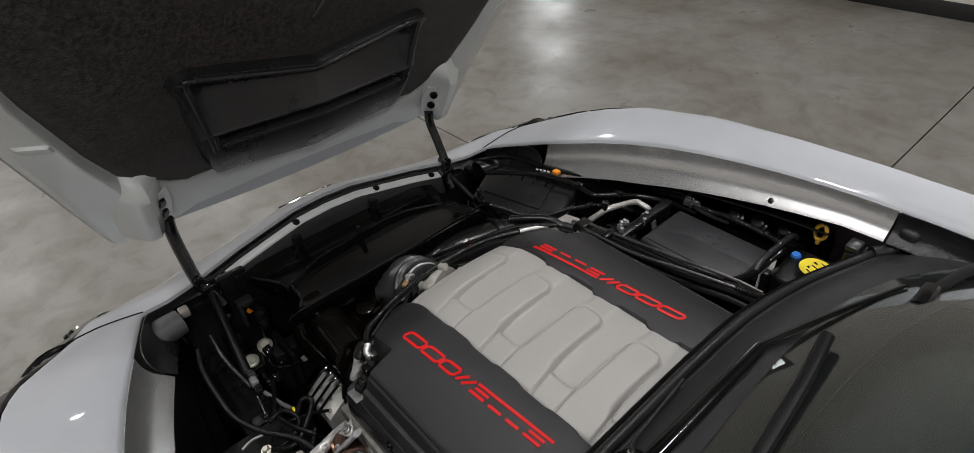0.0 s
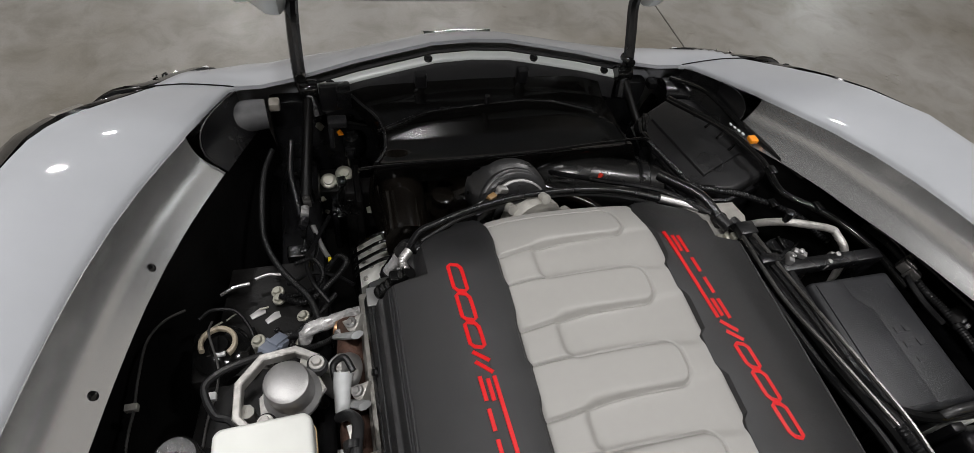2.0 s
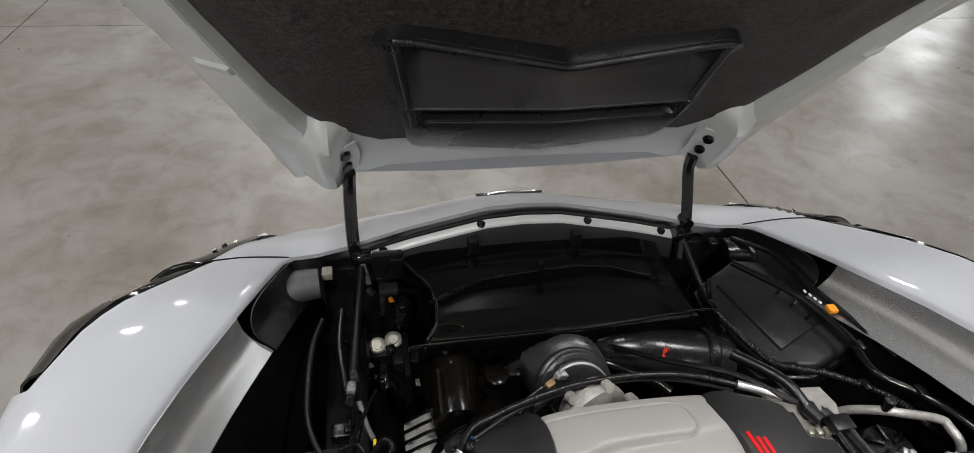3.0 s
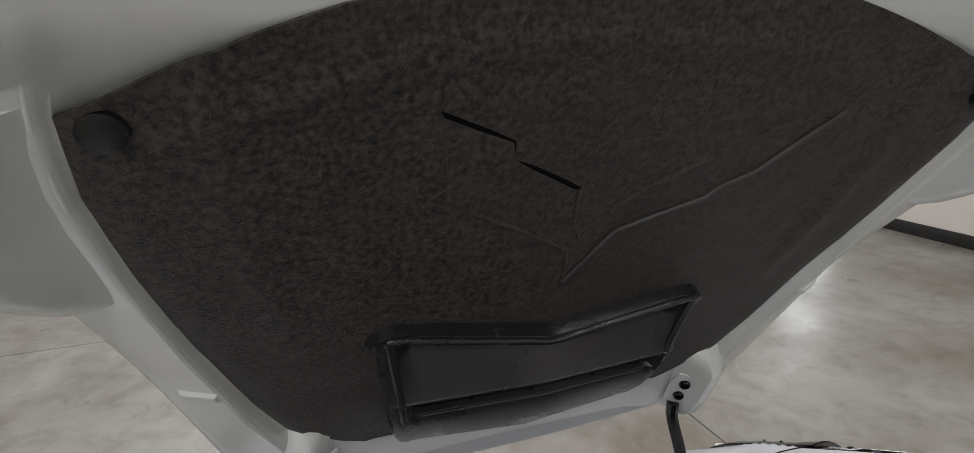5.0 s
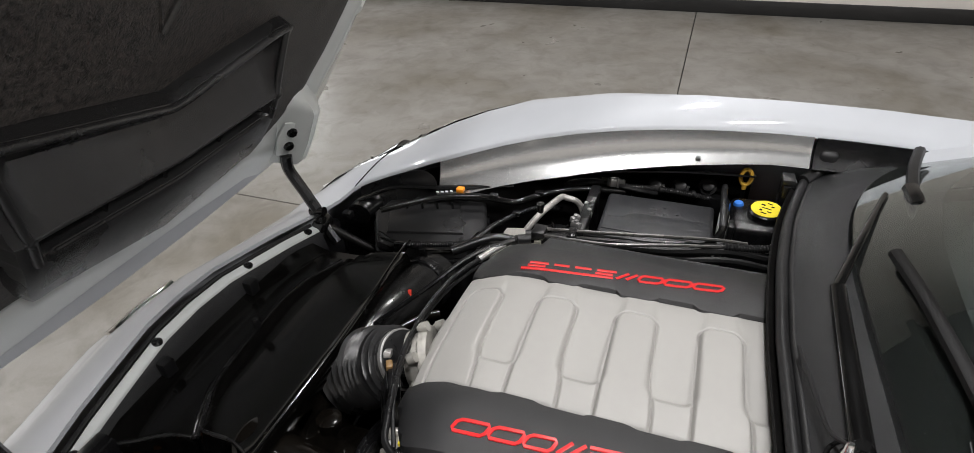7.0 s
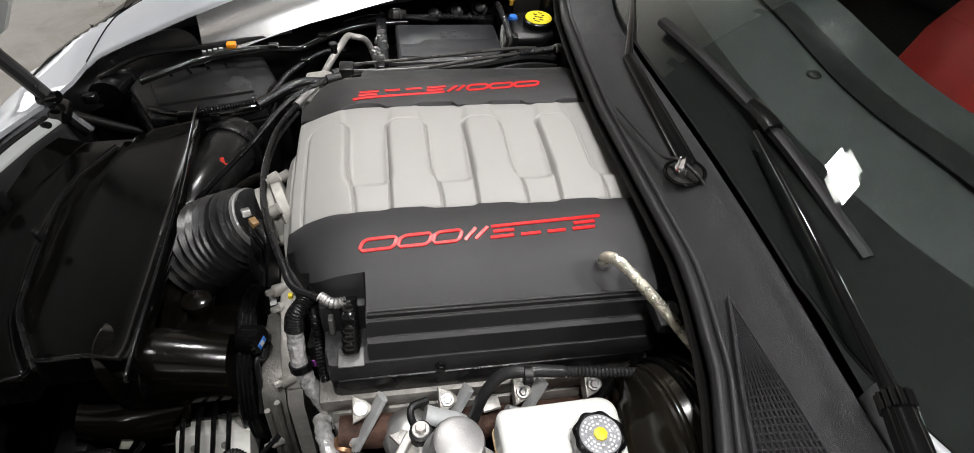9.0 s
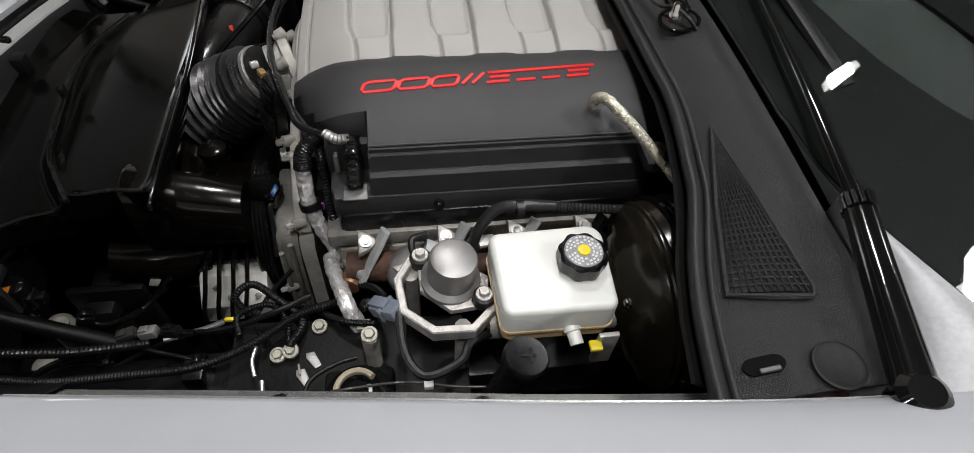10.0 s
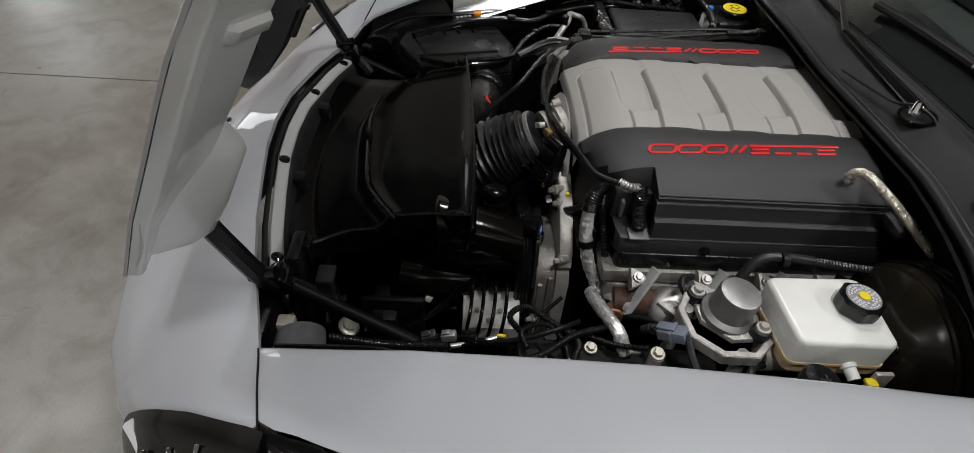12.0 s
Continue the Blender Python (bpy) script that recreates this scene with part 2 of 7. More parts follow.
def tube(pts, r, seg=10, n=8, ribs=0.0, pitch=0.006, smooth=True, flat=1.0):
    """A hose through points; ribs: the depth of its corrugation; flat: how far it is pressed flat."""
    line = smooth_line(pts, n) if smooth else [Vector(p) for p in pts]
    if ribs:
        dense, step = [], pitch / 4
        for a, b in zip(line, line[1:]):
            k = max(1, round((b - a).length / step))
            dense += [a.lerp(b, i / k) for i in range(k)]
        line = dense + [line[-1]]
    rows, up = [], Vector((0.13, 0.21, 0.97)).normalized()
    for i, c in enumerate(line):
        d = (line[min(i + 1, len(line) - 1)] - line[max(i - 1, 0)]).normalized()
        s = d.cross(up)
        if s.length < 0.05:
            s = d.cross(Vector((1, 0, 0)))
        s.normalize()
        up = s.cross(d).normalized()
        rad = r if not isinstance(r, (list, tuple)) else r[0] + (r[1] - r[0]) * i / (len(line) - 1)
        if ribs:
            rad -= ribs * (0, 0.5, 1, 0.5)[i % 4]
        rows.append([c + (s * math.cos(t) + up * math.sin(t) * flat) * rad for t in (k * 2 * math.pi / seg for k in range(seg))])
    bm = grid(rows, closed=True)
    bm.verts.ensure_lookup_table()
    bm.faces.new(bm.verts[:seg])
    bm.faces.new(bm.verts[-seg:])
    return bm


def box(x0, x1, y0, y1, z0, z1, bevel=0.004, seg=2, m=None):
    bm = bmesh.new()
    bmesh.ops.create_cube(bm, size=1)
    for v in bm.verts:
        v.co = ((x0 + x1) / 2 + v.co.x * (x1 - x0), (y0 + y1) / 2 + v.co.y * (y1 - y0), (z0 + z1) / 2 + v.co.z * (z1 - z0))
    if bevel:
        bmesh.ops.bevel(bm, geom=bm.edges[:], offset=bevel, segments=seg, affect="EDGES", profile=0.5)
    if m:
        bmesh.ops.transform(bm, matrix=m, verts=bm.verts)
    return bm


def prism(outline, z0, z1, bevel=0.0, m=None, seg=2, holes=()):
    """A plate of that outline in x and y, from z0 up to z1."""
    bm = bmesh.new()
    f = bm.faces.new([bm.verts.new((x, y, z0)) for x, y in outline])
    top = bmesh.ops.extrude_face_region(bm, geom=[f])
    bmesh.ops.translate(bm, verts=[v for v in top["geom"] if isinstance(v, bmesh.types.BMVert)], vec=(0, 0, z1 - z0))
    if bevel:
        es = [e for e in bm.edges if abs(e.verts[0].co.z - z1) < 1e-6 and abs(e.verts[1].co.z - z1) < 1e-6]
        bmesh.ops.bevel(bm, geom=es, offset=bevel, segments=seg, affect="EDGES", profile=0.5)
    if m:
        bmesh.ops.transform(bm, matrix=m, verts=bm.verts)
    return bm


def lathe(profile, m, seg=28, lobes=0, depth=0.0):
    """A turned body: profile of (radius, height), set by the pose m. lobes: scallops round it."""
    rows = []
    for r, h in profile:
        row = []
        for k in range(seg):
            a = 2 * math.pi * k / seg
            q = r * (1 - depth * (0.5 + 0.5 * math.cos(lobes * a))) if lobes else r
            row.append((q * math.cos(a), q * math.sin(a), h))
        rows.append(row)
    bm = grid(rows, closed=True)
    bm.verts.ensure_lookup_table()
    for some in (bm.verts[:seg], bm.verts[-seg:]):
        bm.faces.new(some)
    bmesh.ops.transform(bm, matrix=m, verts=bm.verts)
    return bm


def joined(*bms):
    out = bmesh.new()
    for b in bms:
        me = bpy.data.meshes.new("tmp")
        b.to_mesh(me)
        b.free()
        out.from_mesh(me)
        bpy.data.meshes.remove(me)
    return out


def axis(a, b):
    """The pose at a whose z points to b."""
    d = Vector(b) - Vector(a)
    return Matrix.Translation(a) @ d.to_track_quat("Z", "Y").to_matrix().to_4x4()


def mirrored(bm):
    for v in bm.verts:
        v.co.x = -v.co.x
    bmesh.ops.reverse_faces(bm, faces=bm.faces[:])
    return bm


def bolt(parent, p, r=0.008, d=(0, 0, 1), material=None, name="bolt"):
    """A hexagon bolt on its washer."""
    q = Vector(p)
    m = axis(q, q + Vector(d))
    bm = joined(lathe([(r * 1.5, -0.004), (r * 1.5, 0.001), (r * 1.4, 0.002)], m, 16), lathe([(r, 0.001), (r, r * 0.8), (r * 0.82, r)], m, 6))
    return part(name, bm, material or PALE, parent)


def crinkled(bm, amp, scale):
    """Uneven, creased skin."""
    bm.normal_update()
    for v in bm.verts:
        v.co += v.normal * amp * (noise.noise(v.co * scale) + 0.5 * noise.noise(v.co * scale * 2.7))
    return bm


# ---------------------------------------------------------------- the hall
WALL_X, X_W, Y_S, Y_N = 5.62, -5.2, -8.0, 18.5
JOINTS_Y, JOINTS_X = (0.04, 4.10, -4.02, 8.16, 12.22), (1.385, -2.68)


def floor_slabs():
    """The floor, cut into slabs by narrow saw joints."""
    xs = [X_W - 0.2, *sorted(JOINTS_X), WALL_X + 0.2]
    ys = [Y_S - 0.2, *sorted(JOINTS_Y), Y_N + 0.2]
    solo("floor", box(xs[0], xs[-1], ys[0], ys[-1], -0.25, -0.02, 0), SKIRT, "grey polished concrete floor with saw joints", "floor", kind="structure")
    base = bpy.data.objects["floor"]
    g = 0.004
    for a, b in zip(xs, xs[1:]):
        for c, d in zip(ys, ys[1:]):
            part("slab", box(a + g, b - g, c + g, d - g, -0.03, 0, 0.0015, 1), CONCRETE, base)


floor_slabs()
for name, b, m, lab in (
    ("wall_east", (WALL_X, WALL_X + 0.2, Y_S, Y_N, 0, CEIL), WALLM, "beige painted wall of the hall"),
    ("wall_west", (X_W - 0.2, X_W, Y_S, Y_N, 0, CEIL), WALLM, "beige painted wall of the hall"),
    ("wall_north", (X_W - 0.2, WALL_X + 0.2, Y_N, Y_N + 0.2, 0, CEIL), WALLM, "beige painted end wall of the hall"),
    ("wall_south", (X_W - 0.2, WALL_X + 0.2, Y_S - 0.2, Y_S, 0, CEIL), WALLM, "beige painted end wall of the hall"),
    ("ceiling", (X_W - 0.2, WALL_X + 0.2, Y_S - 0.2, Y_N + 0.2, CEIL, CEIL + 0.15), CEILM, "grey sheet ceiling of the hall"),
):
    solo(name, box(*b, 0), m, lab, name.split("_")[0], kind="structure")
solo("baseboard", box(WALL_X - 0.022, WALL_X - 0.001, Y_S + 0.01, Y_N - 0.01, 0.001, 0.13, 0.004), SKIRT, "black rubber base board along the wall", "baseboard", kind="structure")
for yb in (-6.6, -5.2, -3.8, -2.4, -1.0, 0.9, 2.3, 3.7, 5.4, 6.8, 8.4, 11.0, 13.0, 16.0):
    solo("beam", joined(box(X_W, WALL_X, yb - 0.07, yb + 0.07, CEIL - 0.02, CEIL - 0.0005, 0), box(X_W, WALL_X, yb - 0.012, yb + 0.012, CEIL - 0.26, CEIL - 0.02, 0), box(X_W, WALL_X, yb - 0.07, yb + 0.07, CEIL - 0.28, CEIL - 0.26, 0)), BEAMM, "dark steel beam under the ceiling", "beam", "roof beams", "structure")
# Housings for all panels, the two added rear ones included.
for lx, ly in LIGHT_SPOTS:
    t = thing("panel_light", (lx, ly, CEIL - 0.3), "oblong white light panel hung below the ceiling", "light", "light panels")
    part("housing", box(lx - 0.14, lx + 0.14, ly - 0.215, ly + 0.215, CEIL - 0.31, CEIL - 0.27, 0.005), SKIRT, t)
    part("diffuser", box(lx - 0.125, lx + 0.125, ly - 0.2, ly + 0.2, CEIL - 0.325, CEIL - 0.312, 0), LAMPGLOW, t)
    for s in (-1, 1):
        part("hanger", tube([(lx + s * 0.11, ly, CEIL - 0.27), (lx + s * 0.11, ly, CEIL)], 0.006, 6, 1), SKIRT, t)


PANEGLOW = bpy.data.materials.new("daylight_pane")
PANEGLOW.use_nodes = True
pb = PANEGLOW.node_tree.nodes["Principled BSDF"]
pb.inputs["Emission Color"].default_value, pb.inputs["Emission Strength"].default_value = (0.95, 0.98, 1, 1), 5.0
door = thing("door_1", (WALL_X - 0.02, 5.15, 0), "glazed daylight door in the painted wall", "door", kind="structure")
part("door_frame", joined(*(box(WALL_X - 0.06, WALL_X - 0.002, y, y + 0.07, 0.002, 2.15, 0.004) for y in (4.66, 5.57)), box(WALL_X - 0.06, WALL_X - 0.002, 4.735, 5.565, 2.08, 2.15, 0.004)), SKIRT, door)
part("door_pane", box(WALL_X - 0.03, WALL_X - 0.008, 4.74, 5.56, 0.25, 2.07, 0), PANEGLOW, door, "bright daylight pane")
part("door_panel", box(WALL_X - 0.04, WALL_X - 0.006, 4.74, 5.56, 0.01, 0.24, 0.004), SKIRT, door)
# ---------------------------------------------------------------- the car body
car = thing("car", (0, 0, 0), "silver two-seat sports car with its hood raised at the front hinge", "car")

# the hood-gap edge of the right fender: y, x, z
EDGE = [(0.832, 0.575, 0.716), (0.8, 0.590, 0.738), (0.7, 0.615, 0.774), (0.6, 0.638, 0.81), (0.5, 0.663, 0.841), (0.4, 0.687, 0.871), (0.3, 0.709, 0.895), (0.2, 0.729, 0.913), (0.1, 0.746, 0.925),
        (0.0, 0.762, 0.932), (-0.1, 0.775, 0.937), (-0.2, 0.786, 0.939), (-0.3, 0.794, 0.939), (-0.45, 0.80, 0.937), (-0.7, 0.80, 0.93), (-1.0, 0.80, 0.925)]
# its crest: y, x, z
CREST = [(0.832, 0.745, 0.735), (0.8, 0.765, 0.758), (0.7, 0.80, 0.805), (0.6, 0.825, 0.848), (0.5, 0.845, 0.885), (0.36, 0.858, 0.928), (0.13, 0.862, 0.970), (-0.1, 0.864, 0.984), (-0.3, 0.866, 0.988), (-0.5, 0.868, 0.986), (-0.8, 0.872, 0.972), (-1.0, 0.874, 0.962)]
# where the headlamp begins on the fender: y, share of the way from edge to crest
LAMP = [(0.832, 0.86), (0.78, 0.84), (0.72, 0.87), (0.66, 0.90), (0.58, 0.94), (0.48, 0.975), (0.36, 1.0)]


def fender_row(y, side=1):
    """A section of the fender. The front end slants back outwards, along the seam to the bumper."""
    ex, ez = lerp(EDGE, y)
    kx, kz = lerp(CREST, y)
    wide = max(0.0, 1 - abs(y - 0.56) / 0.30) if side < 0 else 0.0
    kx += 0.016 * wide
    slant = 0.31 * min(1, max(0, (y - 0.60) / 0.232))
    row = [(ex - 0.003, y, ez - 0.012), (ex, y, ez - 0.004), (ex + 0.005, y, ez)]
    for k in (0.15, 0.3, 0.45, 0.6, 0.75, 0.88, 1.0):
        x = ex + (kx - ex) * k
        yb = y - slant * (x - ex)
        z0, z1 = lerp(EDGE, yb)[1], lerp(CREST, yb)[1] + 0.010 * wide
        row.append((x, yb, z0 + (z1 - z0) * (k ** 1.15) + 0.006 * math.sin(math.pi * k)))
    yb, zt = row[-1][1], row[-1][2]
    for dx, dz, flat in ((0.02, -0.012, 0.007), (0.036, -0.035, 0.020), (0.05, -0.08, 0.040), (0.06, -0.15, 0.05), (0.066, -0.25, 0.04), (0.068, -0.36, 0.0)):
        row.append((kx + dx * (1 + 0.25 * wide), yb, zt + dz + flat * wide))
    zl = zt - 0.36
    for k in (0.35, 0.7, 1.0):
        row.append((kx + 0.066 - 0.02 * k, yb, zl + (0.15 - zl) * k))
    return row


FY = [0.832, 0.8, 0.76, 0.72, 0.68, 0.64, 0.6, 0.55, 0.5, 0.45, 0.4, 0.36, 0.3, 0.25, 0.2, 0.15, 0.1, 0.05, 0, -0.05, -0.1, -0.2, -0.3, -0.4, -0.5, -0.6, -0.72]


def lamp_split(row, y):
    """How many points of a fender row lie inside the headlamp's edge."""
    if y < 0.37:
        return None
    share = lerp(LAMP, y)[0]
    ex, kx = row[2][0] - 0.005, row[9][0]
    return ex + (kx - ex) * share


def fender(side):
    rows, lamp_rows = [], []
    for y in FY:
        r = fender_row(y, side)
        cut = lamp_split(r, y)
        if cut is None:
            rows.append(r)
            continue
        inner = [p for p in r[:10] if p[0] <= cut]
        last = inner[-1]
        nxt = r[len(inner)]
        k = (cut - last[0]) / max(1e-6, nxt[0] - last[0])
        at = tuple(a + (b - a) * k for a, b in zip(last, nxt))
        while len(inner) < 10:
            inner.insert(-1, tuple((a + b) / 2 for a, b in zip(inner[-2], inner[-1])))
        inner[-1] = at
        rows.append(inner + [None] * 9)
        outer = [(at[0] + 0.003, at[1], at[2] - 0.006)] + [p for p in r[len([p for p in r[:10] if p[0] <= cut]):13]]
        while len(outer) < 13:
            outer.insert(1, tuple((a + b) / 2 for a, b in zip(outer[0], outer[1])))
        lamp_rows.append(outer)
    bm = bmesh.new()
    vs = [[bm.verts.new(p) if p else None for p in r] for r in rows]
    for a, b in zip(vs, vs[1:]):
        for i in range(len(a) - 1):
            q = (a[i], a[i + 1], b[i + 1], b[i])
            if all(q):
                bm.faces.new(q)
    # the side below the headlamp
    low = [[fender_row(y, side)[i] for i in range(12, 19)] for y in FY if y > 0.355]
    lb2 = grid(low)
    bm = joined(bm, lb2)
    bmesh.ops.remove_doubles(bm, verts=bm.verts, dist=0.0004)
    bmesh.ops.recalc_face_normals(bm, faces=bm.faces)
    lamp = grid(lamp_rows, 0.004)
    if side < 0:
        mirrored(bm), mirrored(lamp)
    fen = part("fender", bm, PAINT, car, "glossy silver painted front fender", 50)
    # flange inside the hood gap, with its rolled lower strip
    prof = [(-0.003, -0.012), (-0.0035, -0.026), (-0.006, -0.043), (-0.011, -0.060), (-0.019, -0.076), (-0.029, -0.089), (-0.040, -0.101), (-0.052, -0.116)]

    def flange(ys, inset, thick):
        rws = []
        for y in ys:
            ex, ez = lerp(EDGE, y)
            w = 1 - 0.32 * min(1, max(0, (0.22 - y) / 0.5)) if side > 0 else 1
            rws.append([(ex + dx * w - inset, y, ez + dz * w) for dx, dz in prof])
        g = grid(rws, thick)
        return mirrored(g) if side < 0 else g

    part("inner_flange", flange([0.575 - 0.045 * i for i in range(22)], 0, 0.002), FLANGE, fen, "bare satin silver flange of the fender")
    if side > 0:
        part("cowl_end_panel", flange([-0.376 - 0.035 * i for i in range(8)], 0.002, 0.004), BLACK, fen, "black panel behind the flange")
    rws = []
    for y, k in ((0.81, 0), (0.77, 0), (0.73, 0), (0.69, 0.0), (0.66, 0.02), (0.64, 0.06), (0.62, 0.14), (0.605, 0.24), (0.592, 0.36), (0.583, 0.5), (0.578, 0.66), (0.576, 0.82), (0.5755, 1.0)):
        ex, ez = lerp(EDGE, y)
        col = []
        for i in range(11):
            q = (k + (1 - k) * i / 10) * 7
            a, b = prof[min(6, int(q))], prof[min(6, int(q)) + 1]
            f = q - min(6, int(q))
            col.append((ex + a[0] + (b[0] - a[0]) * f - 0.006, y, ez + a[1] + (b[1] - a[1]) * f + 0.003))
        rws.append(col)
    g = grid(rws, 0.003)
    part("end_cap", mirrored(g) if side < 0 else g, BLACK, fen, "black plastic end cap inside the fender")
    for y in ((-0.11,) if side > 0 else (0.283, 0.06)):
        ex, ez = lerp(EDGE, y)
        n = Vector((-0.75, 0, 0.66))
        w = 0.79 if side > 0 else 1
        p = Vector((side * (ex - 0.0395 * w), y, ez - 0.100 * w))
        d = Vector((side * n.x, 0, n.z))
        part("plug", lathe([(0.0075, -0.001), (0.0075, 0.002), (0.005, 0.003)], axis(p, p + d), 14), GLOSS, fen, "black plastic hole plug")
    hl = thing_lamp(side, lamp)
    return fen


def thing_lamp(side, lamp):
    gap = [tuple(v) for v in fender_row(0.832, side)[2:11]]
    part("panel_gap", tube([(side * x, y + 0.0015, z + 0.0008) for x, y, z in gap], 0.0016, 6, 1, smooth=False), VOID, car, "dark seam between fender and bumper")
    hl = part("headlamp", lamp, GLOSS, car, "dark glossy headlamp with clear lens")
    for a, b, c in ((0.74, 0.76, 0.008), (0.60, 0.70, 0.006)):
        pts = []
        for i in range(8):
            y = a + (b - a) * i / 7 + 0.0
            r = fender_row(y, side)
            q = Vector(r[9]).lerp(Vector(r[10]), 0.3 + 0.6 * i / 7)
            pts.append((side * q.x, q.y, q.z + 0.003))
        part("light_blade", tube(pts, c, 6, 2, flat=0.3), CHROME, hl, "bright chrome light blade")
    return hl


LAMP_FRONT = [(0.772, 0.744, 0.777, 0.86, 0.735), (0.80, 0.729, 0.763, 0.86, 0.70), (0.832, 0.714, 0.745, 0.86, 0.66), (0.90, 0.684, 0.714, 0.84, 0.62), (0.96, 0.662, 0.680, 0.80, 0.585), (1.00, 0.646, 0.648, 0.745, 0.575), (1.034, 0.632, 0.612, 0.68, 0.575)]
for s in (1, -1):
    fender(s)
    rws = [[(s * (x0 + (x1 - x0) * k), y, z0 + (z1 - z0) * k**1.5 + 0.012 * math.sin(math.pi * k)) for k in (0, 0.15, 0.3, 0.5, 0.7, 0.85, 1)] for y, x0, z0, x1, z1 in LAMP_FRONT]
    part("headlamp_nose", grid(rws, 0.004), GLOSS, car, "dark glossy front end of the headlamp")
    for k in range(3):
        y = 0.865 + 0.045 * k
        x0, z0, x1, z1 = lerp(LAMP_FRONT, y)
        f = 0.30 + 0.07 * (k % 3)
        part("reflector", box(-0.007, 0.007, -0.003, 0.003, -0.002, 0.003, 0.001, 1, pose(s * (x0 + (x1 - x0) * f), y, z0 + (z1 - z0) * f**1.5 + 0.012 * math.sin(math.pi * f) + 0.003, 20, s * 25, 20 * k)), CHROME, car, "bright headlamp reflector facet")
    part("light_blade", tube([(s * 0.662, 1.012, 0.640), (s * 0.69, 0.985, 0.648), (s * 0.73, 0.95, 0.652)], 0.010, 6, 4, flat=0.4), LABELW, car, "white light blade in the headlamp")

# the hood gap at the nose: x, y, z
GAP = [(0, 0.942, 0.748), (0.1, 0.938, 0.745), (0.2, 0.926, 0.732), (0.3, 0.911, 0.72), (0.38, 0.893, 0.710), (0.45, 0.874, 0.702), (0.52, 0.852, 0.704), (0.575, 0.834, 0.716)]
# nose sections: share of the half width, then (y, z) rows from the gap downwards
NOSE = [(0.0, 0.0, 0.0, 0.095, -0.042, 0.185, -0.110, 0.275, -0.175, 0.33, -0.25, 0.335, -0.42, 0.29, -0.55),
        (0.3, 0.0, 0.0, 0.092, -0.036, 0.18, -0.096, 0.265, -0.160, 0.315, -0.235, 0.32, -0.40, 0.28, -0.53),
        (0.45, 0.0, 0.0, 0.095, -0.030, 0.19, -0.080, 0.265, -0.138, 0.31, -0.215, 0.315, -0.38, 0.27, -0.51),
        (0.575, 0.0, 0.0, 0.10, -0.028, 0.20, -0.086, 0.245, -0.137, 0.275, -0.21, 0.275, -0.38, 0.24, -0.52),
        (0.66, 0.0, 0.0, 0.09, -0.030, 0.18, -0.098, 0.205, -0.150, 0.225, -0.22, 0.225, -0.40, 0.20, -0.54)]


def nose_row(x):
    """A section of the nose at x, from the hood gap or the fender joint down to the sill."""
    ax = abs(x)
    if ax <= 0.575:
        gy, gz = lerp(GAP, ax)
    else:
        gy, gz = 0.834 - 0.31 * (ax - 0.575), 0.716 + 0.33 * (ax - 0.575)
    v = lerp(NOSE, ax)
    pts = [(x, gy - 0.002, gz - 0.010)] + [(x, gy + v[2 * i], gz + v[2 * i + 1]) for i in range(7)]
    line = [Vector(pts[0])] + smooth_line(pts[1:], 5)
    for q in line:
        if 0.765 < q.y < 1.045 and ax > 0.62:
            q.z -= 0.035 * min(1, max(0, (ax - lerp(LAMP_FRONT, q.y)[0] + 0.003) / 0.012))
    return line


xs = [-0.73, -0.72, -0.71, -0.70, -0.69, -0.68, -0.67, -0.66, -0.65, -0.64, -0.62, -0.60, -0.575, -0.55, -0.52, -0.45, -0.38, -0.3, -0.2, -0.1, 0, 0.1, 0.2, 0.3, 0.38, 0.45, 0.52, 0.55, 0.575, 0.60, 0.62, 0.64, 0.65, 0.66, 0.67, 0.68, 0.69, 0.70, 0.71, 0.72, 0.73]
rows = [nose_row(x) for x in xs]
# the corners of the bumper wrap back round to the fender side
for side, at in ((1, len(rows)), (-1, 0)):
    for j, (kx, back) in enumerate(((0.80, 0.06), (0.865, 0.16), (0.905, 0.28), (0.925, 0.40))):
        src = nose_row(side * 0.73)
        wrap = [Vector((side * (0.73 + (kx - 0.73) * min(1, max(0, (0.74 - p.z) / 0.08))), p.y - back * min(1, max(0, (0.74 - p.z) / 0.10)), p.z)) for p in src]
        if side > 0:
            rows.append(wrap)
        else:
            rows.insert(0, wrap)
bumper = part("bumper", grid(rows, 0.003), PAINT, car, "glossy silver nose and front bumper", 55)
part("emblem", tube([(-0.098, 1.088, 0.672), (-0.06, 1.098, 0.665), (0, 1.104, 0.664), (0.06, 1.098, 0.665), (0.098, 1.088, 0.672)], 0.010, 8, 4, flat=0.35), CHROME, bumper, "small chrome nose badge")

# slam panel strip with its clips, inside the hood gap
def gap_pt(x, inset, drop):
    y, z = lerp(GAP, abs(x))
    return (x * (1 - inset * 0.25), y - inset, z - drop)


sx = [-0.40 + 0.02 * i for i in range(41)]
part("gap_seal", tube([gap_pt(x, 0.012, 0.022) for x in sx], 0.0055, 8, 2), RUBBER, bumper, "black rubber seal along the nose gap")
strip = part("slam_strip", grid([[gap_pt(x, 0.020, 0.024), gap_pt(x, 0.024, 0.020), gap_pt(x, 0.040, 0.025), gap_pt(x, 0.043, 0.029), gap_pt(x, 0.0435, 0.034)] for x in sx], 0.002), PRIMER, bumper, "silver painted slam strip")
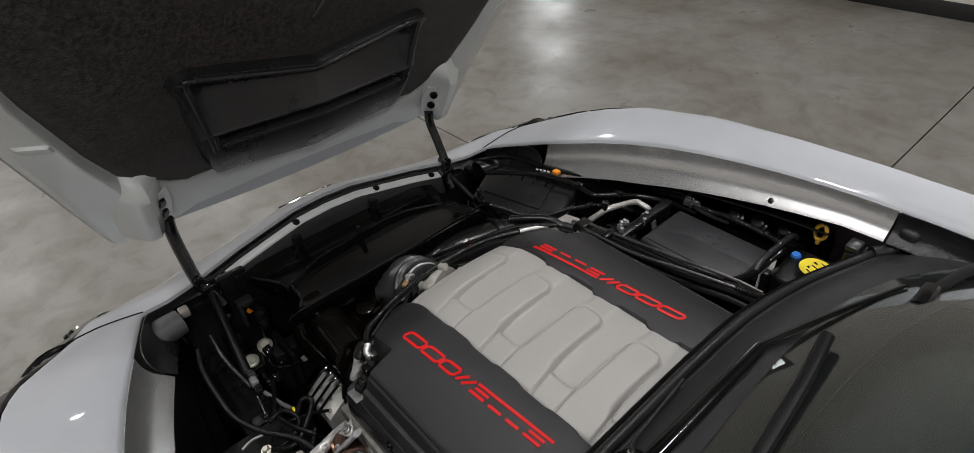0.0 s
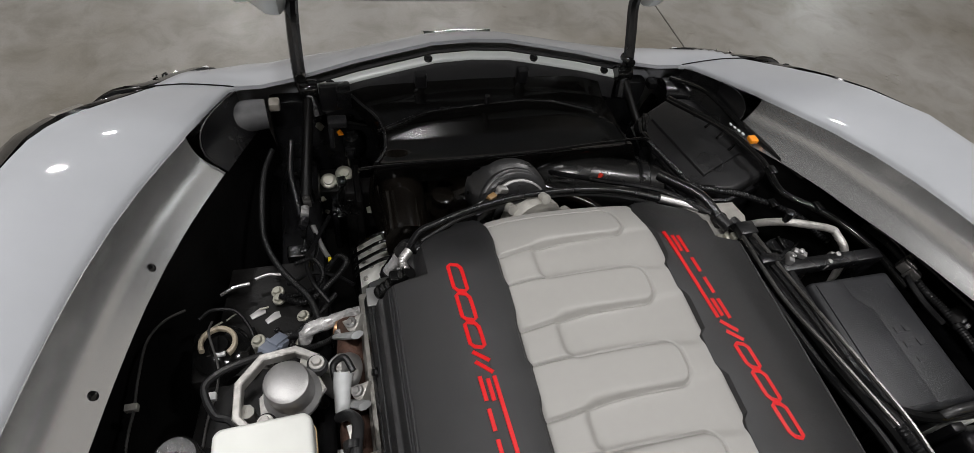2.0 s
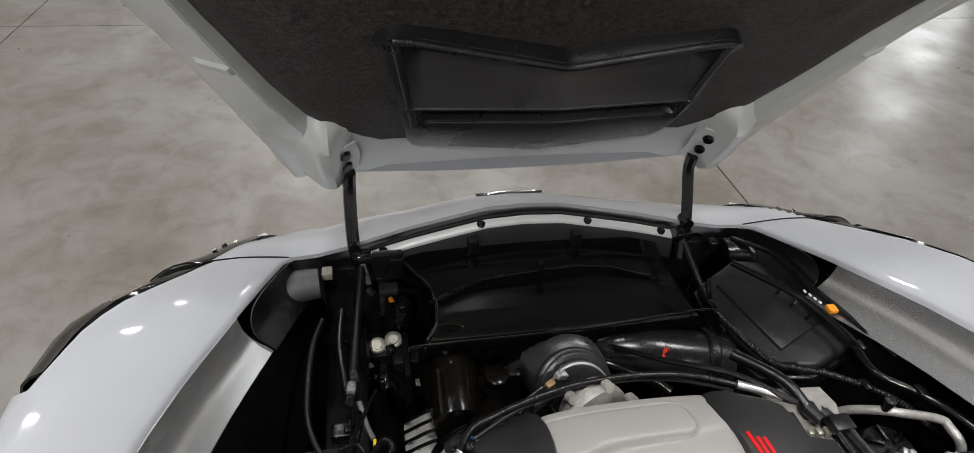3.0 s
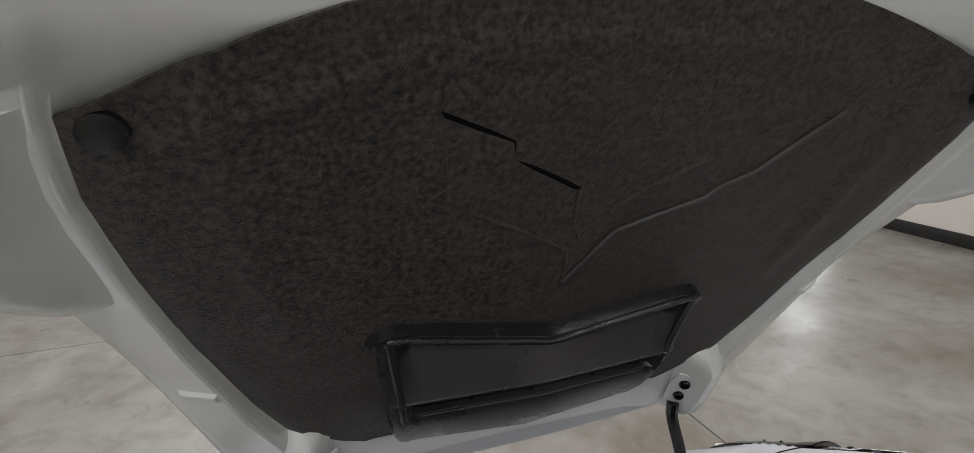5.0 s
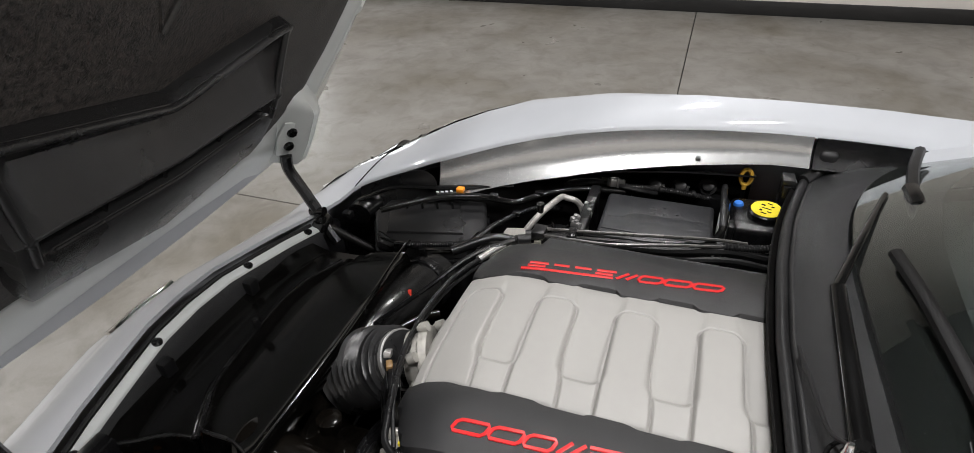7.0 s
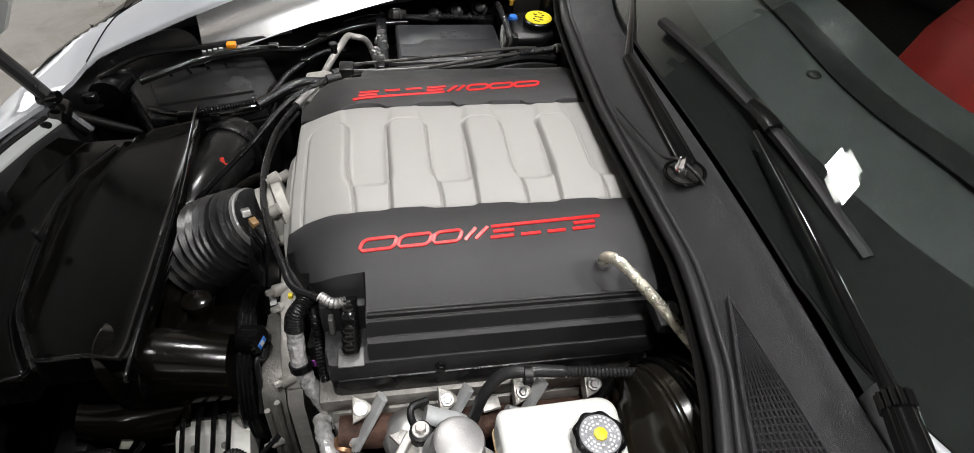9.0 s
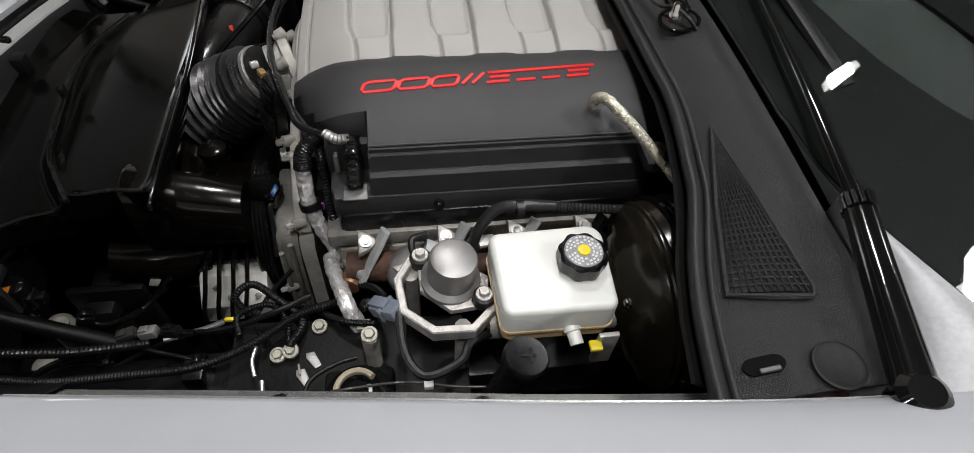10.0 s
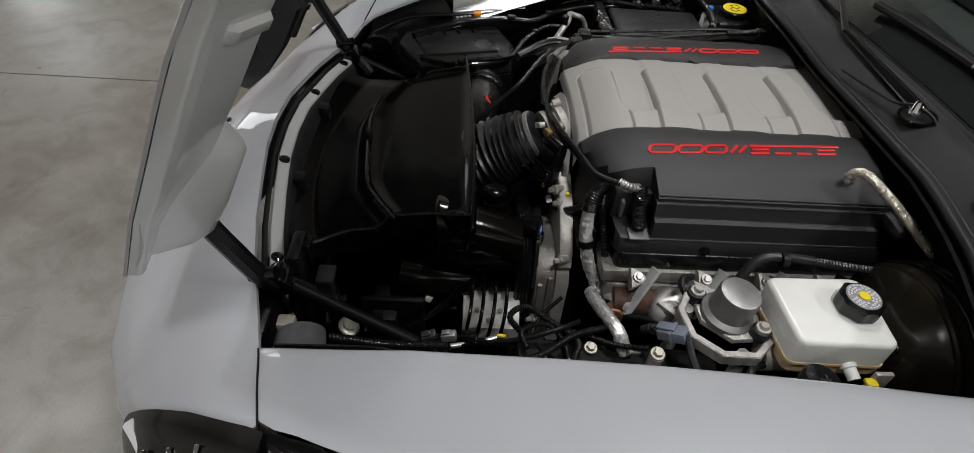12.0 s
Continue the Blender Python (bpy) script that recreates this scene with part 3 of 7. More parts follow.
part("slam_tray", grid([[gap_pt(x, 0.0425, 0.0345), gap_pt(x, 0.047, 0.040), gap_pt(x, 0.052, 0.062), gap_pt(x, 0.060, 0.088)] for x in sx], 0.002), COWL, bumper, "black plastic tray under the slam strip")
for x in (-0.367, -0.116, 0.169, 0.369):
    p = Vector(gap_pt(x, 0.034, 0.0225))
    part("clip", lathe([(0.011, -0.002), (0.011, 0.002), (0.006, 0.004), (0.003, 0.002)], axis(p, p + Vector((0, -0.25, 1))), 16), GLOSS, strip, "round black push clip")

# cowl, windscreen and cabin
COWL_FRONT = [(-0.78, -0.160, 0.892), (-0.708, -0.175, 0.882), (-0.646, -0.188, 0.880), (-0.585, -0.207, 0.878), (-0.487, -0.242, 0.880), (-0.36, -0.266, 0.882), (-0.3, -0.271, 0.885), (-0.1, -0.268, 0.884),
              (0.1, -0.265, 0.881), (0.2, -0.268, 0.884), (0.3, -0.273, 0.884), (0.4, -0.285, 0.876), (0.5, -0.300, 0.864), (0.6, -0.322, 0.850), (0.7, -0.346, 0.836), (0.79, -0.368, 0.825)]


def cowl_front(x):
    return lerp(COWL_FRONT, x)


CORNER = [(-0.80, -0.50), (-0.775, -0.490), (-0.721, -0.469), (-0.676, -0.453), (-0.603, -0.427), (-0.55, -0.412), (-0.50, -0.403), (-0.45, -0.398), (-0.40, -0.3955)]


def glass_base(x):
    """The smooth lower edge of the windscreen, swept back towards the left pillar."""
    z = 0.9329 + x * (-0.0027 + x * (-0.0452 + x * (-0.0207 + 0.006 * x)))
    if x < -0.40:
        return lerp(CORNER, x)[0], z + 0.06 * max(0, -0.5 - x)
    return -0.392 + x * (0.027 + x * (0.015 + x * (-0.245 - 0.278 * x))), z


def cowl_back(x):
    """The rear edge of the cowl panel."""
    return -0.392 + x * (0.027 + x * (0.015 + x * (-0.245 - 0.278 * x))), 0.9329 + x * (-0.0027 + x * (-0.0452 + x * (-0.0207 + 0.006 * x)))


def glass_pt(x, k):
    """A place on the windscreen: k from 0 at the cowl to 1 at the roof."""
    y0, z0 = glass_base(x)
    ax = abs(x)
    tx = x * (1 - 0.22 * k)
    y1 = -1.02 - 0.10 * (ax / 0.75) ** 2
    z1 = 1.215 - 0.05 * (ax / 0.75) ** 2
    bow = 0.004 * (1 - k) + 0.135 * k * (1 - k)
    return (tx, y0 + (y1 - y0) * k, z0 + (z1 - z0) * k + bow * (1 - (ax / 0.80) ** 2))


def cowl_z(x, y):
    """The height of the cowl panel."""
    fy, fz = cowl_front(x)
    gy, gz = cowl_back(x)
    k = min(1, max(0, (y - fy + 0.03) / (gy + 0.004 - fy + 0.03)))
    return fz + 0.008 + (gz - 0.012 - fz - 0.008) * k + 0.012 * math.sin(math.pi * k)


cx = [-0.775 + 1.55 * i / 48 for i in range(49)]
rows = []
for x in cx:
    fy, fz = cowl_front(x)
    gy, gz = cowl_back(x)
    rows.append([(x, fy - 0.02, fz - 0.03), (x, fy - 0.022, fz + 0.004)] + [(x, fy - 0.03 + (gy + 0.004 - fy + 0.03) * k, fz + 0.008 + (gz - 0.012 - fz - 0.008) * k + 0.012 * math.sin(math.pi * k)) for k in (0, 0.15, 0.3, 0.5, 0.7, 0.85, 1)] + [(x, gy - 0.03, gz - 0.05)])
cowl = part("cowl_panel", grid(rows, 0.003), COWL, car, "grained black plastic cowl panel below the windscreen")
for off, r, h in ((0.0, 0.0105, 0.012), (-0.0185, 0.0085, 0.010), (-0.030, 0.0045, 0.009)):
    pts = []
    for i in range(33):
        x = -0.775 + 1.55 * i / 32
        y, z = cowl_front(x)
        pts.append((x, y - 0.008 + off, z + h - 0.012))
    part("cowl_seal", tube(pts, r, 10, 2), RUBBER, cowl, "black rubber hood seal along the cowl")

part("seal_end", joined(box(0.772, 0.812, -0.432, -0.386, 0.838, 0.902, 0.014, 3), tube([(0.792, -0.405, 0.86), (0.770, -0.385, 0.838), (0.74, -0.362, 0.834)], 0.016, 12, 6)), RUBBER, cowl, "thick moulded end of the cowl seal")
FRIT = [(-0.78, 0.32), (-0.62, 0.27), (-0.5, 0.225), (-0.41, 0.197), (-0.31, 0.175), (-0.18, 0.155), (0.02, 0.152), (0.26, 0.172), (0.5, 0.20), (0.65, 0.26), (0.78, 0.34)]
gx = [-0.775 + 1.55 * i / 60 for i in range(61)]
wind = part("windscreen", grid([[glass_pt(x, k / 24) for k in range(25)] for x in gx], 0.004), GLASS, car, "tinted curved windscreen", 60)
wind.visible_shadow = False
part("frit_band", grid([[tuple(Vector(glass_pt(x, k)) - Vector((0, 0, 0.007))) for k in [lerp(FRIT, x)[0] * i / 6 for i in range(7)]] for x in gx], 0.001), FRITSHADE, wind, "black printed edge band of the windscreen")
for s in (1, -1):
    pl = grid([[tuple(Vector(glass_pt(s * 0.775, k)) + Vector((s * dx, dy, dz))) for dx, dy, dz in ((-0.012, 0, 0.004), (0.03, 0, 0.012), (0.065, -0.02, -0.01), (0.09, -0.04, -0.07))] for k in (0, 0.1, 0.2, 0.35, 0.5, 0.7, 0.85, 1)], 0.004)
    part("pillar", pl, PAINT, car, "silver windscreen pillar")
rf = [[(x, -1.02 - 0.10 * (x / 0.61) ** 2 - 0.55 * k, 1.213 - 0.05 * (x / 0.61) ** 2 + 0.02 * math.sin(math.pi * k * 0.7) - 0.03 * k * k) for x in [-0.64 + 0.08 * i for i in range(17)]] for k in (0, 0.2, 0.4, 0.6, 0.8, 1)]
part("roof", grid(rf, 0.012), PAINT, car, "silver roof panel")
def tail_in(y):
    """How far the flanks have drawn in towards the tail."""
    return 1 - 0.17 * max(0, (-1.9 - y) / 0.95) ** 2


tail = [[(x * (1 + 0.12 * k), -1.57 - 0.1 * (1 - 1.6 * k) * (x / 0.61) ** 2 - 1.22 * k, 1.19 - 0.05 * (x / 0.61) ** 2 - 0.25 * k ** 1.4 - 0.06 * max(0, (k - 0.8) / 0.2) ** 2) for x in [-0.64 + 0.08 * i for i in range(17)]] for k in (0, 0.2, 0.4, 0.6, 0.75, 0.85, 0.93, 1)]
part("rear_deck", grid(tail, 0.012), PAINT, car, "silver rear hatch and deck", 50)
for s in (1, -1):
    dr = []
    for y in (-0.72, -0.9, -1.2, -1.5, -1.8, -2.0, -2.2, -2.4, -2.55, -2.67, -2.75):
        kz = 0.97 - 0.02 * abs(y + 1.6) - 0.05 * max(0, (-2.3 - y) / 0.45) ** 2
        c = tail_in(y)
        hip = 0.03 * math.exp(-((y + 2.05) / 0.35) ** 2)
        dr.append([(s * 0.62 * c, y, min(1.12, kz + 0.14) if y < -1.3 else kz + 0.01), (s * 0.80 * c, y, kz + hip), (s * 0.88 * c, y, kz - 0.02 + hip), (s * (0.92 * c + hip * 0.5), y, kz - 0.08), (s * 0.94 * c, y, kz - 0.17), (s * 0.945 * c, y, 0.55), (s * 0.93 * c, y, 0.32), (s * 0.90 * c, y, 0.18)])
    part("side_panel", grid(dr, 0.006), PAINT, car, "silver door and rear quarter panel", 50)
part("tail_panel", grid([[(x, -2.84 + 0.09 * (x / 0.8) ** 4 + b, z) for x in [-0.81 + 0.081 * i for i in range(21)]] for z, b in ((0.2, 0.10), (0.3, 0.03), (0.5, 0.0), (0.72, 0.0), (0.82, 0.02), (0.89, 0.07))], 0.02), PAINT, car, "silver tail panel", 60)
part("underbody", box(-0.88, 0.88, -2.8, 0.9, 0.16, 0.20, 0.01), VOID, car, "black underbody tray")
for s, y in ((1, 0.62), (-1, 0.62), (1, -2.09), (-1, -2.09)):
    m = axis((s * 0.66, y, 0.335), (s * 1.0, y, 0.335))
    wheel = part("wheel", lathe([(0.235, 0.02), (0.30, 0.0), (0.33, 0.02), (0.335, 0.06), (0.335, 0.2), (0.33, 0.23), (0.30, 0.245), (0.24, 0.235)], m, 40), TYRE, car, "low-profile black tyre")
    part("rim", lathe([(0.232, 0.19), (0.225, 0.22), (0.12, 0.205), (0.04, 0.215), (0.03, 0.225)], m, 30), ALU2, wheel, "dull grey alloy rim")

# dashboard, steering wheel and seats behind the glass
dash = [[(x, y, z - 0.05 * (x / 0.7) ** 2) for y, z in ((-0.47, 0.86), (-0.6, 0.885), (-0.8, 0.93 + 0.02 * math.cos((x + 0.37) * 7)), (-0.95, 0.955 + 0.02 * math.cos((x + 0.37) * 7)), (-1.0, 0.90), (-0.98, 0.7))] for x in [-0.70 + 0.07 * i for i in range(21)]]
part("dashboard", grid(dash, 0.01), DASH, car, "dark padded dashboard")
ring = [(-0.37 + 0.18 * math.cos(a), -1.13 + 0.06 * math.sin(a), 0.86 + 0.17 * math.sin(a)) for a in (2 * math.pi * i / 24 for i in range(25))]
part("steering_wheel", joined(tube(ring, 0.017, 8, 1), tube([(-0.54, -1.12, 0.86), (-0.37, -1.08, 0.85), (-0.20, -1.12, 0.86)], 0.02, 8, 4, flat=0.5), tube([(-0.37, -1.08, 0.85), (-0.37, -0.96, 0.82)], 0.05, 10, 2)), DASH, car, "black leather steering wheel")
def dash_z(x, y):
    return (0.93 if y > -0.88 else 0.945) + 0.02 * math.cos((x + 0.37) * 7) - 0.05 * (x / 0.7) ** 2


vent = [[(x, y, dash_z(x, -0.8) + 0.006 - 0.12 * (-0.80 - y) * -1) for y in (-0.785, -0.79, -0.845, -0.85)] for x in [-0.55 + 0.05 * i for i in range(23)]]
part("defroster_vent", grid(vent, 0.004), FRITSHADE, car, "dark defroster slot on the dashboard")
part("sensor_dome", lathe([(0.018, 0), (0.016, 0.008), (0.009, 0.013), (0.003, 0.015)], pose(0.16, -0.76, dash_z(0.16, -0.76) - 0.012), 18), GLOSS, car, "small black light sensor")
part("cabin_floor", box(-0.72, 0.72, -1.75, -0.45, 0.30, 0.36, 0.01), LININGM, car, "dark cabin floor")
part("rear_bulkhead", box(-0.72, 0.72, -1.80, -1.74, 0.30, 1.05, 0.01), LININGM, car, "dark rear cabin wall")
for x in (-0.37, 0.37):
    st = part("seat", box(x - 0.25, x + 0.25, -1.62, -1.10, 0.36, 0.56, 0.05, 3), SEAT, car, "red leather sports seat")
    back = [[(x + dx * w, -1.55 - 0.16 * k + 0.05 * abs(dx) / 0.25, 0.52 + 0.52 * k) for dx in (-0.27, -0.24, -0.17, -0.08, 0, 0.08, 0.17, 0.24, 0.27)] for k, w in ((0, 1), (0.2, 1), (0.45, 1.0), (0.65, 0.92), (0.8, 0.62), (1.0, 0.5))]
    part("backrest", grid(back, 0.09), SEAT, st, "red leather backrest")

hl_rows = [[(x * 0.97, y, z - 0.03) for x, y, z in r] for r in rf[1:]]
part("headliner", grid(hl_rows, 0.006), LININGM, car, "black cloth headliner")
part("hatch_lining", grid([[(x * 0.97, y, z - 0.03) for x, y, z in r] for r in tail], 0.006), LININGM, car, "black lining under the rear hatch")
for s in (1, -1):
    part("door_lining", grid([[(s * (0.72 - 0.12 * k), y, 0.86 + 0.22 * k), (s * 0.73, y, 0.84 + 0.10 * k), (s * 0.76, y, 0.7), (s * 0.74, y, 0.32)] for y, k in ((-0.60, 0.0), (-0.75, 0.25), (-0.95, 0.7), (-1.2, 1.0), (-1.6, 1.0), (-1.8, 1.0))], 0.006), LININGM, car, "black door lining")

# the body-coloured corner between the cowl and the lower end of the pillar
rws = []
for i in range(25):
    x = -0.54 - 0.265 * i / 24
    y1 = lerp(CORNER, x)[0] + 0.004
    y0 = max(y1 + 0.004, -0.337 - 0.267 * (x + 0.8) + 0.15 * max(0, -0.74 - x))
    g0 = glass_base(x)[1]
    rws.append([(x, y0 + 0.003, g0 - 0.09), (x, y0, g0 - 0.064)] + [(x, y0 + (y1 - y0) * k, g0 - 0.064 + 0.068 * math.sin(math.pi * 0.55 * k)) for k in (0.1, 0.25, 0.4, 0.55, 0.7, 0.8, 0.9, 1)] + [(x, y1 - 0.003, g0 - 0.004)])
part("cowl_corner", grid(rws, 0.003), CORNERM, car, "satin grey body corner beside the windscreen edge", 60)

# wipers
def wiper(pivot, elbow, tip, blade, name):
    w = part("wiper", tube([pivot, Vector(pivot).lerp(Vector(elbow), 0.5), elbow], (0.0215, 0.0175) if pivot[0] < -0.5 else (0.015, 0.012), 16, 4, flat=0.85 if pivot[0] < -0.5 else 0.45), GLOSS, car, "black windscreen wiper")
    part("wiper_arm", tube([elbow, Vector(elbow).lerp(Vector(tip), 0.5) + Vector((0, 0, 0.006)), tip], (0.0105, 0.005) if pivot[0] < -0.5 else (0.009, 0.005), 12, 6, flat=0.6), GLOSS, w)
    if pivot[0] < -0.5:
        d = (Vector(elbow) - Vector(pivot)).normalized()
        for k in range(14):
            part("knurl", lathe([(0.0035, -0.010), (0.0035, 0.010)], axis(Vector(elbow) + (axis((0, 0, 0), d).to_3x3() @ Vector((0.0165 * math.cos(k * 0.449), 0.0165 * math.sin(k * 0.449), 0))), Vector(elbow) + d + (axis((0, 0, 0), d).to_3x3() @ Vector((0.0165 * math.cos(k * 0.449), 0.0165 * math.sin(k * 0.449), 0)))), 8), GLOSS, w)
    part("wiper_blade", tube(blade, (0.011, 0.012), 8, 6, flat=0.8), LOOMM, w, "black rubber wiper blade")
    mid = Vector(blade[1]).lerp(Vector(blade[2]), 0.2)
    part("blade_joint", tube([mid - Vector((0.035, 0, -0.006)), mid + Vector((0, 0, 0.008)), mid + Vector((0.035, 0.0, 0.006))], 0.015, 8, 3, flat=0.8), GLOSS, w)
    part("pivot_cap", lathe([(0.024, -0.02), (0.024, 0.012), (0.016, 0.02)] if pivot[0] < -0.5 else [(0.013, -0.02), (0.013, 0.004), (0.009, 0.008)], axis(pivot, Vector(pivot) + Vector((0, 0.2, 1))), 18), GLOSS, w)


wiper((-0.80, -0.335, 0.938), (-0.575, -0.395, 0.948), (-0.13, -0.44, 0.985), [(-0.388, -0.476, 0.965), (-0.15, -0.47, 0.985), (0.10, -0.45, 0.985), (0.25, -0.43, 0.98)], "wiper")
wiper((-0.125, -0.345, 0.925), (0.20, -0.352, 0.932), (0.52, -0.47, 0.945), [(0.29, -0.478, 0.955), (0.45, -0.50, 0.96), (0.62, -0.535, 0.955), (0.76, -0.58, 0.94)], "wiper")
# cowl grille with its mesh bars
GRILLE = [(-0.386, -0.304), (-0.667, -0.309), (-0.647, -0.224)]


def on_cowl(x, y, up):
    return Vector((x, y, cowl_z(x, y) + up))


def in_grille(k, j):
    """A place in the grille: k from its point to its broad end, j across."""
    (ax, ay), (bx, by), (ex, ey) = GRILLE
    return ax + (bx + (ex - bx) * j - ax) * k, ay + (by + (ey - by) * j - ay) * k


# Black sheet laid on the cowl for the shade behind the bars.
part("grille_shade", grid([[on_cowl(*in_grille(k / 8, j / 4), 0.0045) for j in range(5)] for k in range(9)], 0.001), VOID, cowl, "black sheet for the shade behind the grille")
for i in range(1, 30):
    k = i / 30
    pa = [on_cowl(*in_grille(k, j), 0.0065) for j in (0.02, 0.5, 0.98)]
    part("grille_bar", tube(pa, 0.0015, 4, 1), COWL, cowl)
for i in range(0, 13):
    pa = [on_cowl(*in_grille(k, i / 12), 0.0065) for k in (0.03, 0.3, 0.6, 1)]
    part("grille_bar", tube(pa, 0.0013, 4, 1), COWL, cowl)
part("grille_rim", tube([on_cowl(*in_grille(k, j), 0.005) for k, j in ((0, 0), (0.5, -0.01), (0.97, -0.02), (1.0, 0.0), (1.02, 0.05), (1.025, 0.5), (1.01, 1), (0.5, 1.02), (0, 0))], 0.0040, 6, 1, smooth=False), COWL, cowl)
part("oval_pad", lathe([(0.0265, -0.002), (0.0265, 0.002), (0.024, 0.0025), (0.022, 0.001)], pose(-0.752, -0.292, cowl_z(-0.752, -0.292) + 0.003, -3, 0, 0), 32), LININGM, cowl, "dark oval cowl pad")
pivot_m = pose(-0.145, -0.335, cowl_z(-0.145, -0.335) + 0.004, -8, 0, 0)
part("pivot_recess", lathe([(0.034, -0.001), (0.034, 0.002), (0.030, 0.002), (0.028, -0.001)], pivot_m, 28), GLOSS, cowl, "black rim of the wiper pivot hole")
# Flat black disc that paints the depth of the pivot hole.
part("pivot_shade", lathe([(0.028, -0.001), (0.028, 0.001)], pivot_m, 28), VOID, cowl, "black disc for the shade in the wiper pivot hole")
part("pivot_nut", lathe([(0.011, 0), (0.011, 0.012), (0.008, 0.016), (0.006, 0.028), (0.003, 0.031)], pivot_m @ pose(0.004, 0.006, 0), 12), CHROME, cowl, "bright pivot nut")
part("washer_hose", tube([(0.06, -0.290, 0.905), (-0.05, -0.302, 0.916), (-0.11, -0.310, 0.925), (-0.135, -0.325, 0.936), (-0.165, -0.338, 0.935), (-0.178, -0.352, 0.922)], 0.0032, 8, 8), RUBBER, cowl, "thin black washer hose")
slot_m = pose(-0.738, -0.224, cowl_z(-0.738, -0.224) + 0.0015, -14, 6, 0)
# Raised black plate; the dark of the slot is put into its colour.
part("drain_slot_shade", prism([(0.010 * math.cos(a) , 0.012 * math.sin(a) + (0.010 if math.sin(a) > 0 else -0.010)) for a in [2 * math.pi * (k + 0.5) / 16 for k in range(16)]], 0, 0.002, 0, slot_m), FRITSHADE, cowl, "black plate for the shade in the cowl drain slot")
part("slot_clip", box(-0.005, 0.001, -0.014, 0.008, 0.002, 0.005, 0.001, 1, slot_m @ pose(-0.005, 0, 0)), DULLINE, cowl, "pale clip in the slot")
# ---------------------------------------------------------------- the raised hood
HP, HD, HN = Vector((0, 0.735, 1.343)), Vector((0, -0.459, 0.888)), Vector((0, 0.888, 0.459))


def hp(x, v, off):
    """A place on the hood: across, up along it from the emblem, and outwards."""
    return HP + HD * v + HN * off + Vector((x, 0, 0))


HOODW = [(-0.60, 0.545), (-0.55, 0.566), (-0.39, 0.607), (-0.27, 0.634), (-0.16, 0.660), (-0.10, 0.673), (-0.04, 0.686), (0.05, 0.700), (0.19, 0.719), (0.35, 0.738), (0.5, 0.752), (0.66, 0.76)]
HEDGE = [(-0.6, 0.0), (-0.4, 0.003), (-0.27, -0.001), (-0.16, -0.004), (-0.10, -0.007), (-0.04, -0.014), (0.05, -0.034), (0.15, -0.06), (0.3, -0.095), (0.45, -0.125), (0.66, -0.15)]


def hood_sv(s, k):
    a = abs(s)
    vf, vr = -0.592 + 0.04 * a**2.5, 0.655 - 0.13 * a**2.2
    return vf + (vr - vf) * k


def hood_skin(s, k, extra=0.0):
    v = hood_sv(s, k)
    w, e = lerp(HOODW, v)[0], lerp(HEDGE, v)[0]
    crown = 0.05 if v > -0.40 else 0.05 * max(0, (v + 0.60) / 0.20)
    a = abs(s)
    bulge = 0.012 * math.exp(-((a - 0.45) / 0.12) ** 2) * min(1, max(0, (v + 0.6) / 0.3))
    return hp(s * w, v, e + (crown - e) * (1 - a**2.6) + bulge + extra)


S = [-1, -0.985, -0.96, -0.92, -0.87, -0.8, -0.7, -0.6, -0.5, -0.4, -0.3, -0.2, -0.1, 0, 0.1, 0.2, 0.3, 0.4, 0.5, 0.6, 0.7, 0.8, 0.87, 0.92, 0.96, 0.985, 1]
K = [0, 0.01, 0.03, 0.06, 0.1, 0.15, 0.2, 0.26, 0.33, 0.4, 0.48, 0.56, 0.64, 0.72, 0.8, 0.87, 0.93, 0.97, 1]
hood = part("hood", grid([[hood_skin(s, k) for s in S] for k in K], 0.004), PAINT, car, "raised silver hood seen from its underside", 60)


def liner_off(x, v):
    """How far the inner face lies from the hood's plane."""
    w = lerp(LINW, v)[0]
    c = lerp([(-0.4, 0.005), (-0.2, 0.02), (0.0, 0.04), (0.2, 0.07), (0.4, 0.10), (0.6, 0.11)], v)[0]
    return -0.008 - c * min(1.3, abs(x) / w) ** 2


# how far the rim stands out towards the engine
RIM = [(-0.56, 0.016), (-0.46, 0.019), (-0.41, 0.031), (-0.35, 0.044), (-0.2, 0.054), (-0.1, 0.058), (0.0, 0.066), (0.2, 0.090), (0.4, 0.118), (0.6, 0.124)]
LINW = [(-0.40, 0.36), (-0.375, 0.405), (-0.30, 0.490), (-0.19, 0.535), (0.01, 0.594), (0.195, 0.630), (0.33, 0.645), (0.43, 0.640), (0.60, 0.60)]


def hood_inner(s, k):
    """The inner panel: a folded lip, a sunk channel and a raised bead along each side."""
    a = abs(s)
    v = hood_sv(s, 0.006 + k * 0.986)
    w, e = lerp(HOODW, v)[0] * 0.988, lerp(HEDGE, v)[0]
    x = s * w
    lw = lerp(LINW, v)[0] / w
    flat = liner_off(x, v) + 0.014
    if a > lw:
        o = flat + (e - 0.004 - flat) * (a - lw) / (1 - lw)
    else:
        o = flat + 0.006
    if v < -0.38:
        f = min(1, (-0.38 - v) / 0.2)
        o += -0.014 * math.sin(math.pi * f) + 0.006 * f
    rear = (v - 0.45) / 0.15
    if rear > 0:
        o += -0.02 * math.sin(math.pi * min(1, rear))
    return hp(x, v, o)


